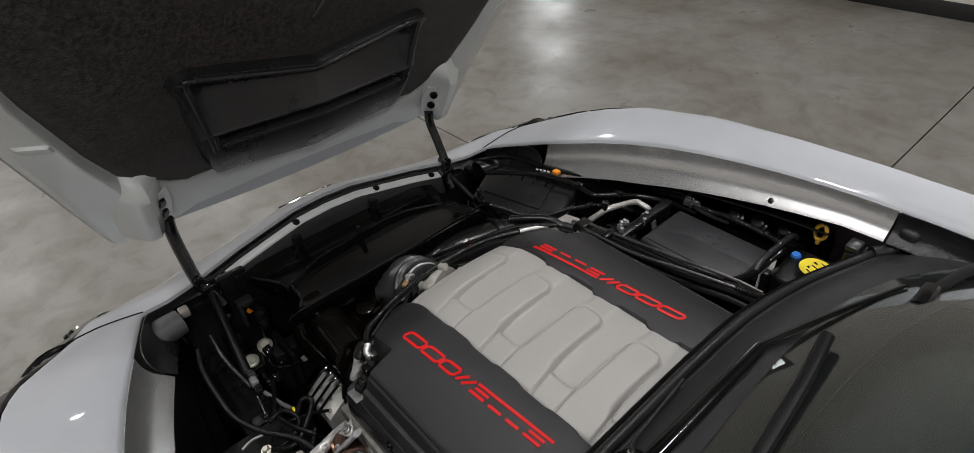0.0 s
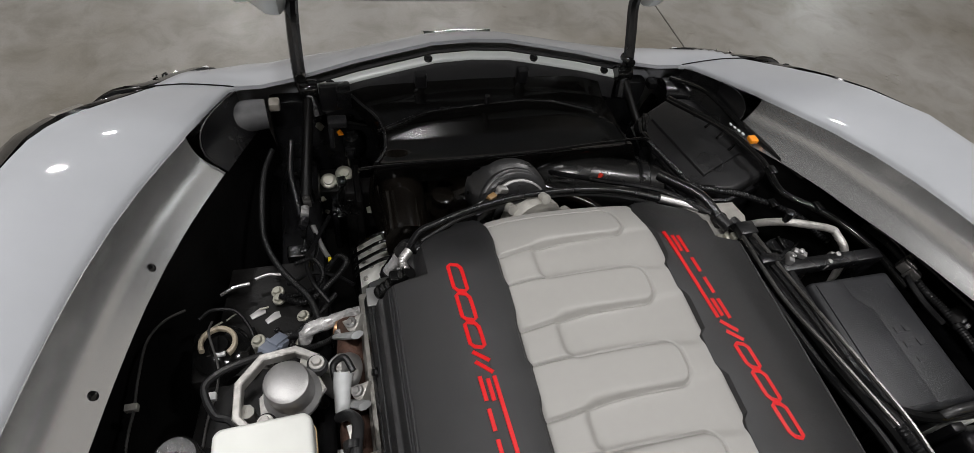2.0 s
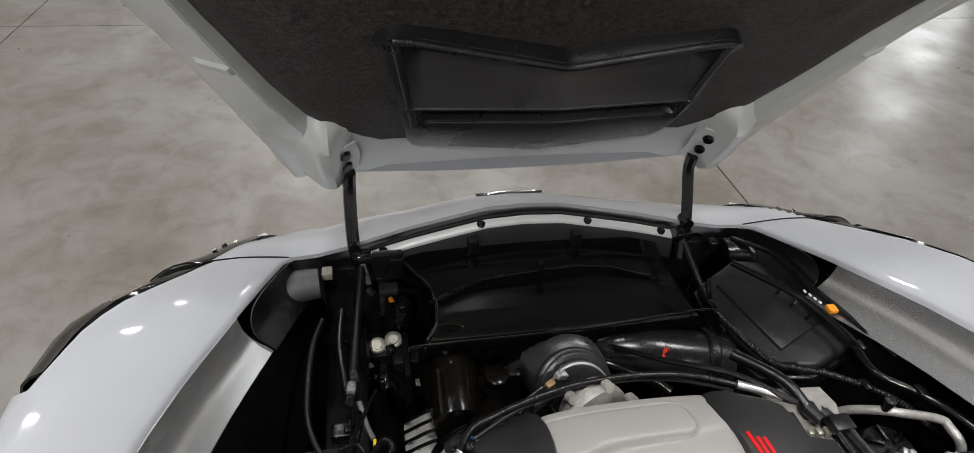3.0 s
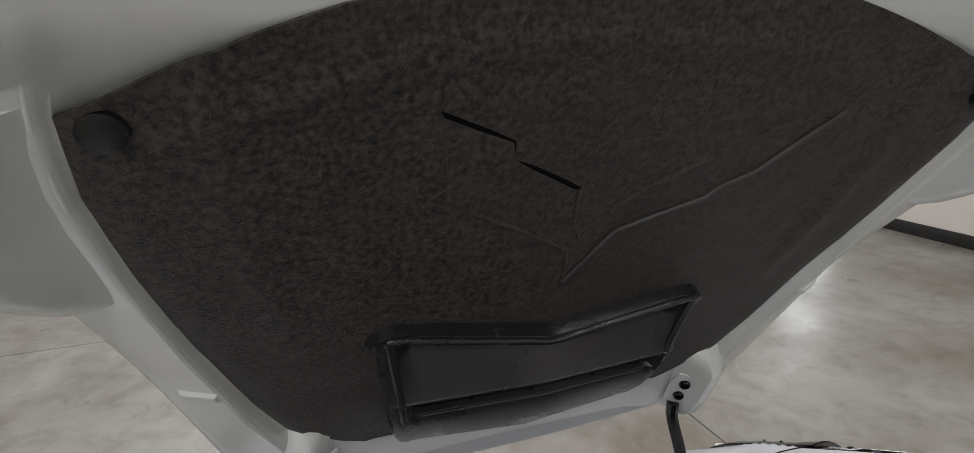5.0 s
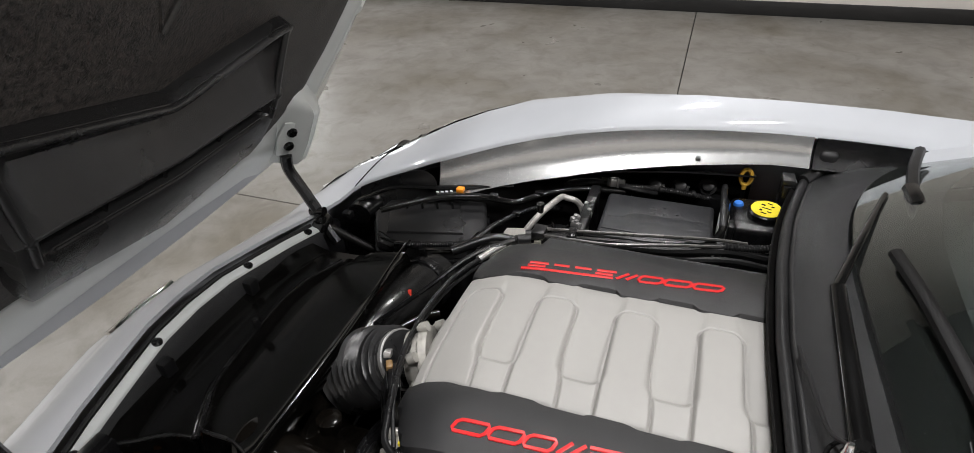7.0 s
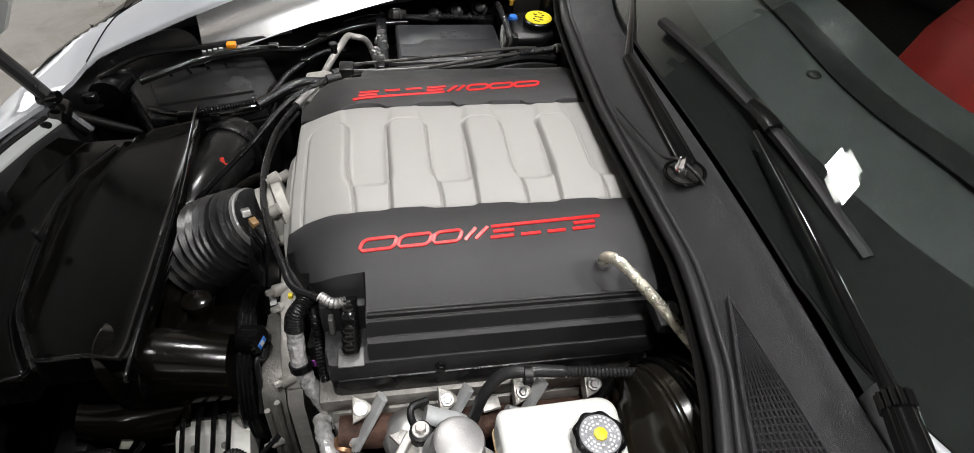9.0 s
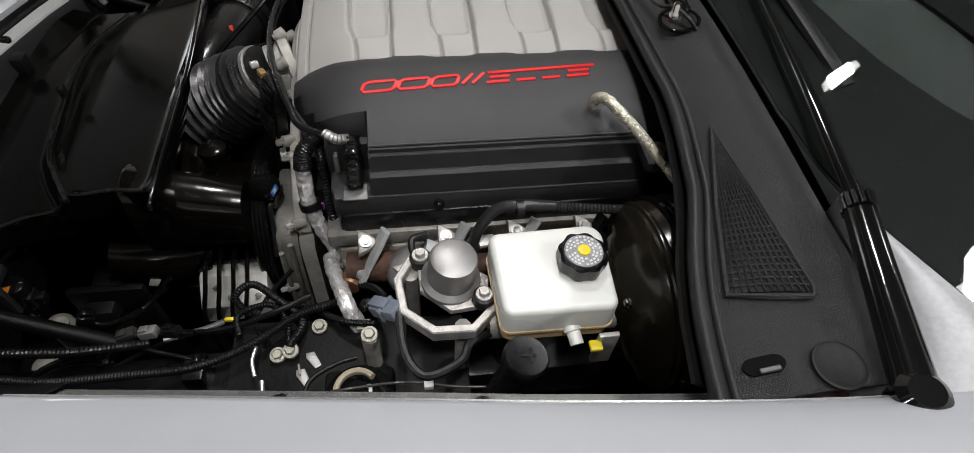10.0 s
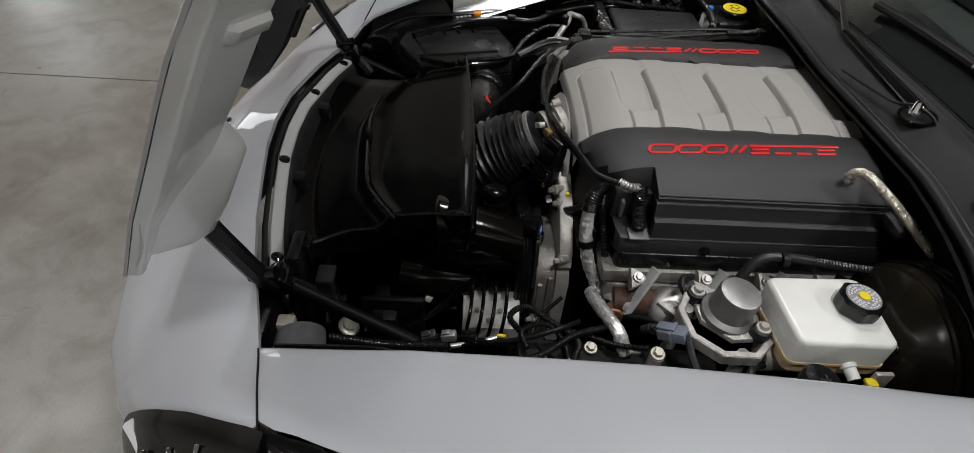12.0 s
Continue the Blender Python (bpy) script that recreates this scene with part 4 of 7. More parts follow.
S2 = [-1, -0.985, -0.97, -0.955, -0.94, -0.925, -0.91, -0.9, -0.89, -0.88, -0.87, -0.86, -0.84, -0.82, -0.8, -0.77, -0.74, -0.7, -0.6, -0.45, -0.3, -0.15, 0]
S2 = S2 + [-s for s in reversed(S2[:-1])]
K2 = [0, 0.006, 0.015, 0.03, 0.045, 0.06, 0.08, 0.1, 0.13, 0.17, 0.22, 0.28, 0.35, 0.42, 0.5, 0.58, 0.66, 0.74, 0.82, 0.88, 0.9, 0.92, 0.94, 0.96, 0.98, 1]
part("inner_panel", grid([[hood_inner(s, k) for s in S2] for k in K2], 0.002), PRIMER, hood, "silver painted inner panel of the hood", 50)


def rim_pt(side, t, v):
    """The folded rim of the hood: up from the liner, along a broad side face, and out to the hem."""
    w, e = lerp(HOODW, v)[0] * 0.990, lerp(HEDGE, v)[0]
    lw = max(lerp(LINW, v)[0], 0.485) + 0.002
    top, foot = -lerp(RIM, v)[0] + 0.004, liner_off(lw, v) + 0.012
    low = min(e - 0.018, 0.55 * top)
    if t < 0.16:
        o = foot + (top - foot) * (0.5 - 0.5 * math.cos(math.pi * t / 0.16))
    elif t < 0.83:
        o = top + (low - top) * (t - 0.16) / 0.67
    elif t < 0.92:
        o = low + ((e - 0.014) * 0.6 + low * 0.4 - low) * (t - 0.83) / 0.09
    else:
        mid = (e - 0.014) * 0.6 + low * 0.4
        o = mid + (e - 0.003 - mid) * (t - 0.92) / 0.08
    return hp(side * (lw + (w - lw) * t), v, o)


RT = [0, 0.03, 0.06, 0.09, 0.12, 0.16, 0.2, 0.3, 0.4, 0.5, 0.6, 0.7, 0.79, 0.815, 0.83, 0.845, 0.87, 0.905, 0.92, 0.935, 0.97, 1]
RV = [-0.55 + 0.0125 * i for i in range(88)]
for s in (-1, 1):
    rim_side = part("hood_rim", grid([[rim_pt(s, t, v) for t in RT] for v in RV], 0.003), PRIMER, hood, "folded silver rim along the hood side", 50)
    # The last tube is a black line for the shadow gap at the hem.
    for t, r, sunk, mt, nm in ((0.155, 0.0055, 0.0026, PRIMER, "pressed_crease"), (0.83, 0.0052, 0.0034, PRIMER, "pressed_crease"), (0.92, 0.0040, 0.0026, PRIMER, "pressed_crease"), (0.968, 0.0022, 0.0006, RUBBER, "hem_gap_shade")):
        part(nm, tube([rim_pt(s, t, v) + HN * sunk for v in RV[2::4]], r, 10, 2), mt, rim_side, "black line for the shadow gap along the hem" if mt is RUBBER else "")


for s in (-1, 1):
    ledge = [[rim_pt(s, t, v) - HN * h * min(1, (t - 0.14) / 0.06, (0.70 - t) / 0.06) for v, h in ((-0.112, -0.004), (-0.106, 0.004), (-0.100, 0.008), (-0.088, 0.008), (-0.080, -0.004))] for t in (0.14, 0.2, 0.3, 0.4, 0.5, 0.6, 0.64, 0.70)]
    part("rim_step", grid(ledge, 0.002), PRIMER, hood, "narrow ledge pressed into the hood rim", 40)


def liner_pt(s, k, extra=0.0):
    a = abs(s)
    v = -0.40 + k * (0.955 - 0.125 * a**2.4)
    w = lerp(LINW, v)[0]
    x = s * w
    soft = 0.0035 * noise.noise((x * 6, v * 6, 0)) + 0.0012 * noise.noise((x * 25, v * 25, 3))
    bead = -0.007 * math.exp(-((a - 0.80) / 0.025) ** 2) * min(1, max(0, (v + 0.15) * 4))
    back = -0.006 * math.exp(-((k - 0.90) / 0.02) ** 2) * max(0, 1 - a**6)
    edge = 0.010 * max(0, (a - 0.97) / 0.03)
    return hp(x, v, liner_off(x, v) + soft + bead + back + edge + extra)


def liner_at(x, v, extra=0.0):
    return hp(x, v, liner_off(x, v) + extra)


NS, NK = 60, 70
liner = part("liner", grid([[liner_pt(-1 + 2 * i / NS, j / NK) for i in range(NS + 1)] for j in range(NK + 1)], 0.004), LINER, hood, "dark grey felt insulation liner")


def emboss(pts, r, raised):
    """A pressed line on the liner."""
    return tube([liner_at(x, v, -raised) for x, v in pts], r, 8, 3, smooth=False)


# First line is lit-edge felt; the black one paints the shaded edge.
EM = [
    ([(0.0, 0.004), (0.03, 0.05), (0.072, 0.118), (0.15, 0.150), (0.225, 0.180), (0.245, 0.204), (0.30, 0.235), (0.345, 0.29), (0.40, 0.36)], 0.0045, 0.0062, LITFELT),
    ([(0.0, 0.004), (-0.006, 0.06), (-0.012, 0.082), (-0.06, 0.115), (-0.12, 0.150), (-0.19, 0.19), (-0.237, 0.225)], 0.0022, 0.0050, LINER),
    ([(-0.237, 0.225), (-0.25, 0.29), (-0.264, 0.372)], 0.0015, 0.0045, LINER),
    ([(-0.264, 0.372), (-0.21, 0.345), (-0.150, 0.316), (-0.143, 0.285), (-0.08, 0.25), (-0.022, 0.217)], 0.0, 0.0050, FRITSHADE),
    ([(-0.022, 0.217), (-0.014, 0.15), (0.01, 0.10)], 0.0015, 0.0045, LINER),
    ([(0.05, 0.165), (0.15, 0.235), (0.24, 0.285), (0.31, 0.330), (0.40, 0.36)], 0.0015, 0.0045, LINER),
]
for e, depth, r, mt in EM:
    part("pressed_line", emboss(e, r, depth), mt, liner, "pressed slanted outline in the felt")
part("liner_fold", emboss([(-0.40, 0.10), (-0.425, -0.02), (-0.44, -0.12), (-0.452, -0.20), (-0.425, -0.222), (-0.39, -0.235)], 0.004, 0.0), LINER, liner, "shallow fold in the felt")
for s in (-1, 1):
    q = liner_at(s * 0.607, 0.412, -0.004)
    part("liner_clip", lathe([(0.023, -0.004), (0.022, 0.003), (0.015, 0.006), (0.004, 0.007)], axis(q, q - HN), 28), BLACK, liner, "round black liner fastener")

# scoop: v at the middle, rise towards the sides, height towards the engine, half width
SCOOP_ROWS = [(-0.110, 0.062, -0.003, 0.335), (-0.115, 0.062, -0.040, 0.334), (-0.122, 0.062, -0.047, 0.331), (-0.131, 0.061, -0.045, 0.326), (-0.138, 0.060, -0.030, 0.320), (-0.165, 0.052, -0.010, 0.312),
              (-0.172, 0.048, -0.018, 0.311), (-0.214, 0.020, -0.068, 0.303), (-0.222, 0.018, -0.077, 0.301), (-0.228, 0.018, -0.072, 0.300), (-0.231, 0.018, -0.050, 0.299), (-0.236, 0.018, -0.035, 0.298),
              (-0.268, 0.018, -0.035, 0.295), (-0.272, 0.018, -0.064, 0.294), (-0.280, 0.018, -0.072, 0.292), (-0.30, 0.02, -0.072, 0.290), (-0.37, 0.03, -0.060, 0.283), (-0.425, 0.04, -0.042, 0.270), (-0.442, 0.045, -0.022, 0.26), (-0.448, 0.046, 0.004, 0.256)]


def scoop_row(v, up, off, w):
    row = []
    for i in range(61):
        s = -1 + 2 * i / 60
        a = abs(s)
        x = s * w * (1.085 if s < 0 else 1.0)
        slot = -0.275 < v < -0.229
        if slot and a > 0.82:
            off2 = off + (-0.072 - off) * min(1, (a - 0.82) / 0.03)
        else:
            off2 = off
        wall = max(0, (a - 0.945) / 0.055)
        end = max(0, min(1, (a - 0.80) / 0.10)) if -0.21 < v < -0.112 else 0
        deep = off2 + (min(off2, -0.047) - off2) * end
        corner = 0.046 * max(0, (a - 0.87) / 0.13) ** 2.5 * max(0, min(1, (v + 0.172) / 0.062))
        row.append(hp(x, v - corner + up * (1.3 if s < 0 and v > -0.18 else 1.0) * min(1, a / 0.84), -0.010 + 0.82 * deep * (1 - wall**3) + 0.008 * wall**3))
    return row


scoop = part("hood_scoop", grid([scoop_row(*r) for r in SCOOP_ROWS], 0.003), SCOOP, hood, "black plastic air scoop with a slot", 30)
# Black sheet in the slot stands for the shade of its opening.
part("slot_shade", grid([[hp(x, v + 0.018 * min(1, abs(x) / 0.25), -0.043 + 0.008) for v in (-0.233, -0.245, -0.258, -0.270)] for x in [-0.262 + 0.0251 * i for i in range(21)]], 0.001), FRITSHADE, scoop, "black sheet for the shade in the scoop slot")
for x in (-0.15, -0.02, 0.12):
    part("slot_rib", tube([hp(x, -0.226 + 0.02 * abs(x) / 0.25, -0.052), hp(x, -0.276 + 0.02 * abs(x) / 0.25, -0.052)], 0.004, 6, 2), BLACK, scoop)
def scoop_lip(v, up, off, w, ext):
    return tube([hp(s * w * (1.085 if s < 0 else 1.0), v + up * (1.3 if s < 0 and v > -0.18 else 1.0) * min(1, abs(s) / 0.84), off) for s in [-ext + 2 * ext * i / 24 for i in range(25)]], 0.0042, 8, 1, smooth=False)


part("scoop_lip", scoop_lip(-0.126, 0.061, -0.046, 0.329, 0.93), SCOOP, scoop, "rounded upper lip of the scoop")
part("scoop_lip", scoop_lip(-0.223, 0.018, -0.070, 0.301, 0.93), SCOOP, scoop, "rounded lip above the slot")
part("scoop_lip", scoop_lip(-0.277, 0.018, -0.066, 0.293, 0.80), SCOOP, scoop, "rounded lip below the slot")
side = [scoop_row(*r) for r in SCOOP_ROWS[2:15] if r[2] < -0.044]
rim = [r[3] for r in side[::-1]] + side[0][5:56:3] + [r[57] for r in side]
part("scoop_rim", tube(rim, 0.0075, 10, 3), SCOOP, scoop, "rounded raised rim of the scoop")
for x in (-0.10, 0.13):
    q = hp(x, -0.128 + 0.06 * abs(x) / 0.27, -0.032)
    part("scoop_clip", lathe([(0.006, 0), (0.006, 0.006), (0.003, 0.008)], axis(q, q - HD), 10), BLACK, scoop)

for s in (-1, 1):
    b = Vector((s * 0.43, 0.905, 0.935))
    pts = [(s * 0.405, 0.80, 0.640), (s * 0.415, 0.83, 0.672), (s * 0.432, 0.862, 0.705), (s * 0.434, 0.900, 0.775), (s * 0.432, 0.930, 0.838), (s * 0.428, 0.925, 0.885)]
    arm = part("hinge_arm", tube(pts, 0.0150, 8, 6, flat=1.15), BLACK, car, "black steel hood hinge arm")
    part("hinge_knuckle", joined(lathe([(0.02, -0.022), (0.022, -0.018), (0.022, 0.018), (0.02, 0.022)], axis((s * 0.415, 0.845, 0.69), (s * 0.6, 0.845, 0.69)), 18), lathe([(0.012, -0.016), (0.012, 0.03)], axis((s * 0.43, 0.872, 0.715), (s * 0.43, 0.80, 0.73)), 12)), GLOSS, arm)
    plate = [(-0.026, -0.055), (0.026, -0.055), (0.034, 0.0), (0.026, 0.055), (-0.02, 0.055), (-0.032, 0.01)]
    m = Matrix(((1, 0, 0, b.x), (0, HD.y, -HN.y, b.y), (0, HD.z, -HN.z, b.z), (0, 0, 0, 1))) @ pose(0, 0, 0, 0, -s * 30, 0)
    br = part("hinge_bracket", prism(plate, 0, 0.005, 0.002, m), PRIMER, hood, "silver hinge bracket bolted to the hood")
    for dy in (-0.022, 0.024):
        q = m @ Vector((0.004 * s, dy, 0.005))
        part("bolt", lathe([(0.0150, -0.002), (0.0150, 0.003), (0.011, 0.008), (0.007, 0.008)], axis(q, q + (m.to_3x3() @ Vector((0, 0, 1)))), 8), GLOSS, br, "black hinge bolt")
    ear = []
    for v in (0.17, 0.19, 0.21, 0.23, 0.26, 0.30, 0.35, 0.40, 0.45):
        g = min(1, max(0, (v - 0.17) / 0.10)) ** 0.7
        x0, o0 = lerp(LINW, v)[0] + 0.02, liner_off(lerp(LINW, v)[0], v) - 0.004
        ear.append([hp(s * (x0 + (0.045 + 0.045 * g) * t), v, o0 - (0.010 + 0.058 * g) * math.sin(t * 1.9) ** 1.5 if t else o0) for t in (0, 0.2, 0.4, 0.6, 0.8, 1)])
    part("latch_ear", grid(ear, 0.004), PRIMER, hood, "silver side corner of the hood around the latch", 60)
    lq = hp(s * 0.745, 0.315, -0.172)
    part("latch", lathe([(0.036, 0), (0.036, 0.006), (0.030, 0.008)], axis(lq, lq + Vector((-s * 0.35, -0.8, -0.35))), 20), GLOSS, hood, "black oval latch pocket")
    part("striker", tube([lq + Vector((s * 0.015, -0.004, 0.02)), lq + Vector((-s * 0.01, -0.03, -0.012)), lq + Vector((s * 0.0, -0.03, -0.03)), lq + Vector((s * 0.03, -0.004, -0.012))], 0.005, 8, 4), GLOSS, hood, "black striker loop")
for s in (-1, 1):
    rws = []
    for x, h in ((0.548, 0.0), (0.530, 0.34), (0.488, 0.93), (0.474, 1.0), (0.458, 0.98), (0.420, 0.28), (0.412, 0.0)):
        rws.append([hp(s * x, v, 0.004 - h * d) for v, d in ((-0.292, 0.0), (-0.318, 0.036), (-0.340, 0.072), (-0.352, 0.080), (-0.44, 0.083), (-0.505, 0.079), (-0.53, 0.066), (-0.543, 0.0))])
    part("hinge_boss", grid(rws, 0.003), PRIMER, hood, "folded silver corner of the hood at the hinge", 30)
# ---------------------------------------------------------------- engine
BLUEPALE = mat("grey_boot_sleeve", (0.42, 0.43, 0.43), 0.5, 0.2, 0.15, 60)
EX = 0.028
XZ = Matrix(((1, 0, 0, 0), (0, 0, 1, 0), (0, 1, 0, 0), (0, 0, 0, 1)))


def soft(t, w):
    return 1 / (1 + math.exp(-max(-40, min(40, t / w))))


def front_drop(y):
    return 2.5 * max(0, y - 0.17) ** 2


def manifold_z(x, y):
    """The intake's top: raised tongues with a rounded end, and between them valleys that end in a ledge."""
    q = x - EX
    u = q / 0.155
    z = 0.857 - 0.011 * u * u - 0.009 * max(0, (-u - 0.5) / 0.5) ** 2 - front_drop(y)
    flare = 0.0065 * soft(-0.080 - q, 0.018)
    h = 0.0
    for k in range(5):
        d = abs(y + flare - (0.243 - 0.1430 * k))
        r = math.hypot(max(0.0, q - 0.068), max(0.0, d - 0.0120 - flare)) - 0.0220
        h += 0.0036 * soft(-r, 0.0012)
        h -= 0.0058 * math.exp(-((r - 0.0024) / 0.0023) ** 2) * soft(q + 0.15, 0.004)
        v = max(0.0, abs(y + 0.4 * flare - (0.1715 - 0.1430 * k)) - 0.010 * soft(q - 0.085, 0.016))
        w = math.hypot(max(0.0, -0.066 - q), max(0.0, v - 0.0150)) - 0.0205
        h -= 0.0145 * (0.22 + 0.78 * min(1, max(0, (0.12 - q) / 0.17))) * soft(-w, 0.0026)
    return z + h


def wave(y, s):
    """The stepped line between the grey intake and the black side covers."""
    p = ((y - 0.252) / 0.1425 + 0.5) % 1 - 0.5
    t = min(1, max(0, (0.27 - abs(p)) / 0.07))
    return (0.012 if s > 0 else 0.005) * t


engine = thing("engine", (EX, 0, 0.35), "V8 engine with grey intake between two black covers", "engine")
NX, NY = 130, 400
rows = []
for j in range(NY + 1):
    y = 0.306 - 0.59 * j / NY
    row = []
    for i in range(NX + 1):
        u = -1 + 2 * i / NX
        x = EX + u * 0.160
        drop = (0.022 if u < 0 else 0.007) * soft(abs(u) - 0.93, 0.012) + 0.02 * max(0, (y - 0.298) / 0.008) ** 2
        row.append((x, y, manifold_z(x, y) - drop))
    rows.append(row)
part("intake_manifold", grid(rows), GREY, engine, "matt grey ribbed intake manifold", 60)
part("intake_front", grid([[(EX + 0.145 * math.cos(a), 0.308 + 0.012 * d, 0.70 + (0.10 - 0.02 * d) * math.sin(a)) for a in [math.pi * i / 20 for i in range(21)]] for d in (0, 0.5, 1)], 0.004), GREY, engine, "grey front end of the intake")

# side covers: distance from the middle, height
COVER_TOP = [(0.128, 0.836), (0.140, 0.849), (0.165, 0.8535), (0.20, 0.8525), (0.25, 0.845), (0.268, 0.838), (0.322, 0.818), (0.328, 0.812)]


def cover_drop(y):
    return front_drop(y)


def side_cover(s):
    ys = [0.300, 0.294, 0.286, 0.275, 0.262, 0.25, 0.235, 0.22, 0.205, 0.19, 0.183, 0.18] + [0.175 - 0.01 * i for i in range(47)]
    rows = []
    for y in ys:
        lim = 0.328
        if y > 0.181:
            lim = 0.286 - 0.09 * max(0, (y - 0.235) / 0.065) ** 1.5
        row = []
        for d, z in COVER_TOP:
            if d < 0.135:
                d = 0.148 - wave(y, s) - 0.004
            elif d < 0.15:
                d = 0.152 - wave(y, s)
            d2 = min(d, lim)
            k = max(0, d - lim)
            row.append((EX + s * d2, y, z - cover_drop(y) - k * 0.5))
        row.append((row[-1][0] + s * 0.002, y, row[-1][2] - 0.022))
        rows.append(row)
    rows.insert(0, [(x, y + 0.002, z - 0.03) for x, y, z in rows[0]])
    rows.append([(x, y - 0.002, z - 0.03) for x, y, z in rows[-1]])
    c = part("side_cover", grid(rows, 0.003), COVER, engine, "grained black engine side cover", 32)
    # lower coil panel under the ledge: a lower skirt, and an upper face that stops at the notch
    upper = [[(EX + s * d, y, z) for d, z in ((0.30, 0.806), (0.330, 0.805), (0.334, 0.801), (0.341, 0.778), (0.343, 0.776), (0.347, 0.775), (0.350, 0.773), (0.356, 0.745), (0.357, 0.742))] for y in [0.182, 0.178] + [0.17 - 0.02 * i for i in range(23)] + [-0.285]]
    upper.insert(0, [(x - s * 0.012, y + 0.001, z - 0.004) for x, y, z in upper[0]])
    lp = part("coil_panel", grid(upper, 0.003), COVER, engine, "ribbed black lower side panel", 25)
    skirt = [[(EX + s * d, y, z) for d, z in ((0.30, 0.742), (0.352, 0.742), (0.358, 0.740), (0.3615, 0.735), (0.366, 0.715), (0.366, 0.708), (0.358, 0.704), (0.33, 0.702))] for y in [0.240, 0.236] + [0.23 - 0.02 * i for i in range(26)] + [-0.285]]
    skirt.insert(0, [(x - s * 0.02, y + 0.006, z) for x, y, z in skirt[0]])
    part("panel_skirt", grid(skirt, 0.003), COVER, engine, "smooth black skirt of the side panel", 25)
    part("notch_wall", box(min(EX + s * 0.262, EX + s * 0.30), max(EX + s * 0.262, EX + s * 0.30), 0.176, 0.250, 0.735, 0.800, 0.004), COVER, lp)
    for d, z, y0, par in ((0.3245, 0.8165, 0.178, c), (0.3325, 0.8025, 0.178, lp), (0.3590, 0.7392, 0.236, lp)):
        part("edge_bead", tube([(EX + s * d, y0, z), (EX + s * d, 0.0, z), (EX + s * d, -0.282, z)], 0.0022, 8, 8), COVER, par, "rounded moulded edge")
    m = axis((EX + s * 0.346, -0.262, 0.772), (EX + s * 0.40, -0.262, 0.80))
    part("cover_bolt", lathe([(0.011, -0.002), (0.012, 0.004), (0.008, 0.004), (0.007, 0.001), (0.004, 0.001), (0.004, 0.006), (0.002, 0.006)], m, 18), GLOSS, lp, "black recessed cover bolt")
    # badge: a run of plain slanted frames and bars
    def at(u, v):
        y = 0.189 - 0.378 * u - 0.010 * v
        d = (0.2385 - 0.020 * u - 0.0265 * v) if s < 0 else (0.221 - 0.036 * u - 0.0265 * v)
        y = y if s < 0 else -y
        return Vector((EX + s * d, y, lerp(COVER_TOP, d)[0] - cover_drop(y)))

    def stroke(name, pts, w, label):
        """A flat raised stroke through places of the badge."""
        p = [at(u, v) for u, v in pts]
        left, right = [], []
        for n in range(len(p)):
            d = (p[min(n + 1, len(p) - 1)] - p[max(n - 1, 0)]).normalized()
            o = Vector((d.y, -d.x, 0)) * w / 2
            left.append(p[n] + o), right.append(p[n] - o)
        rr = [[a + Vector((0, 0, -0.002)), a + Vector((0, 0, 0.0012)), a.lerp(b, 0.12) + Vector((0, 0, 0.0018)), a.lerp(b, 0.88) + Vector((0, 0, 0.0018)), b + Vector((0, 0, 0.0012)), b + Vector((0, 0, -0.002))] for a, b in zip(left, right)]
        part(name, grid(rr), RED, c, label)

    T = 0.0062
    for a, b in ((0.0, 0.135), (0.15, 0.275), (0.29, 0.40)):
        stroke("badge_frame", [(a + 0.05, 0.88), (a + 0.015, 0.86), (a, 0.7), (a, 0.3), (a + 0.012, 0.12), (b - 0.012, 0.12), (b, 0.3), (b, 0.7), (b - 0.012, 0.88), (a + 0.03, 0.88)], T, "raised red slanted frame")
    stroke("badge_bar", [(0.425, 0.10), (0.44, 0.5), (0.455, 0.90)], T, "raised red slanted bar")
    stroke("badge_bar", [(0.468, 0.10), (0.486, 0.5), (0.505, 0.90)], T, "raised red slanted bar")
    stroke("badge_bar", [(0.52 + 0.048 * n, 0.88) for n in range(11)], T, "long raised red bar")
    for a, b, v in ((0.535, 0.625, 0.5), (0.53, 0.63, 0.1), (0.66, 0.745, 0.1), (0.775, 0.855, 0.1), (0.885, 0.98, 0.5), (0.885, 0.985, 0.1)):
        stroke("badge_bar", [(a, v), ((a + b) / 2, v), (b, v)], T * (1 if b - a > 0.05 else 1.7), "short raised red bar")
    return c


for s in (-1, 1):
    side_cover(s)
# rocker cover, head and exhaust side below the left cover
part("engine_block", box(EX - 0.30, EX + 0.30, -0.33, 0.30, 0.36, 0.70, 0.02), VOID, engine, "dark engine block under the covers")
part("rocker_cover", box(EX - 0.372, EX - 0.29, -0.26, 0.24, 0.655, 0.712, 0.012), BLACK, engine, "black rocker cover")
part("rocker_cover", box(EX + 0.29, EX + 0.372, -0.26, 0.24, 0.655, 0.712, 0.012), BLACK, engine, "black rocker cover")
PUMPM = mat("dull_casting", (0.25, 0.24, 0.22), 0.44, 0.45, 0.35, 45, 0.6, 220)
CASTING = mat("pale_casting", (0.42, 0.405, 0.375), 0.40, 0.35, 0.25, 45, 0.6, 220)
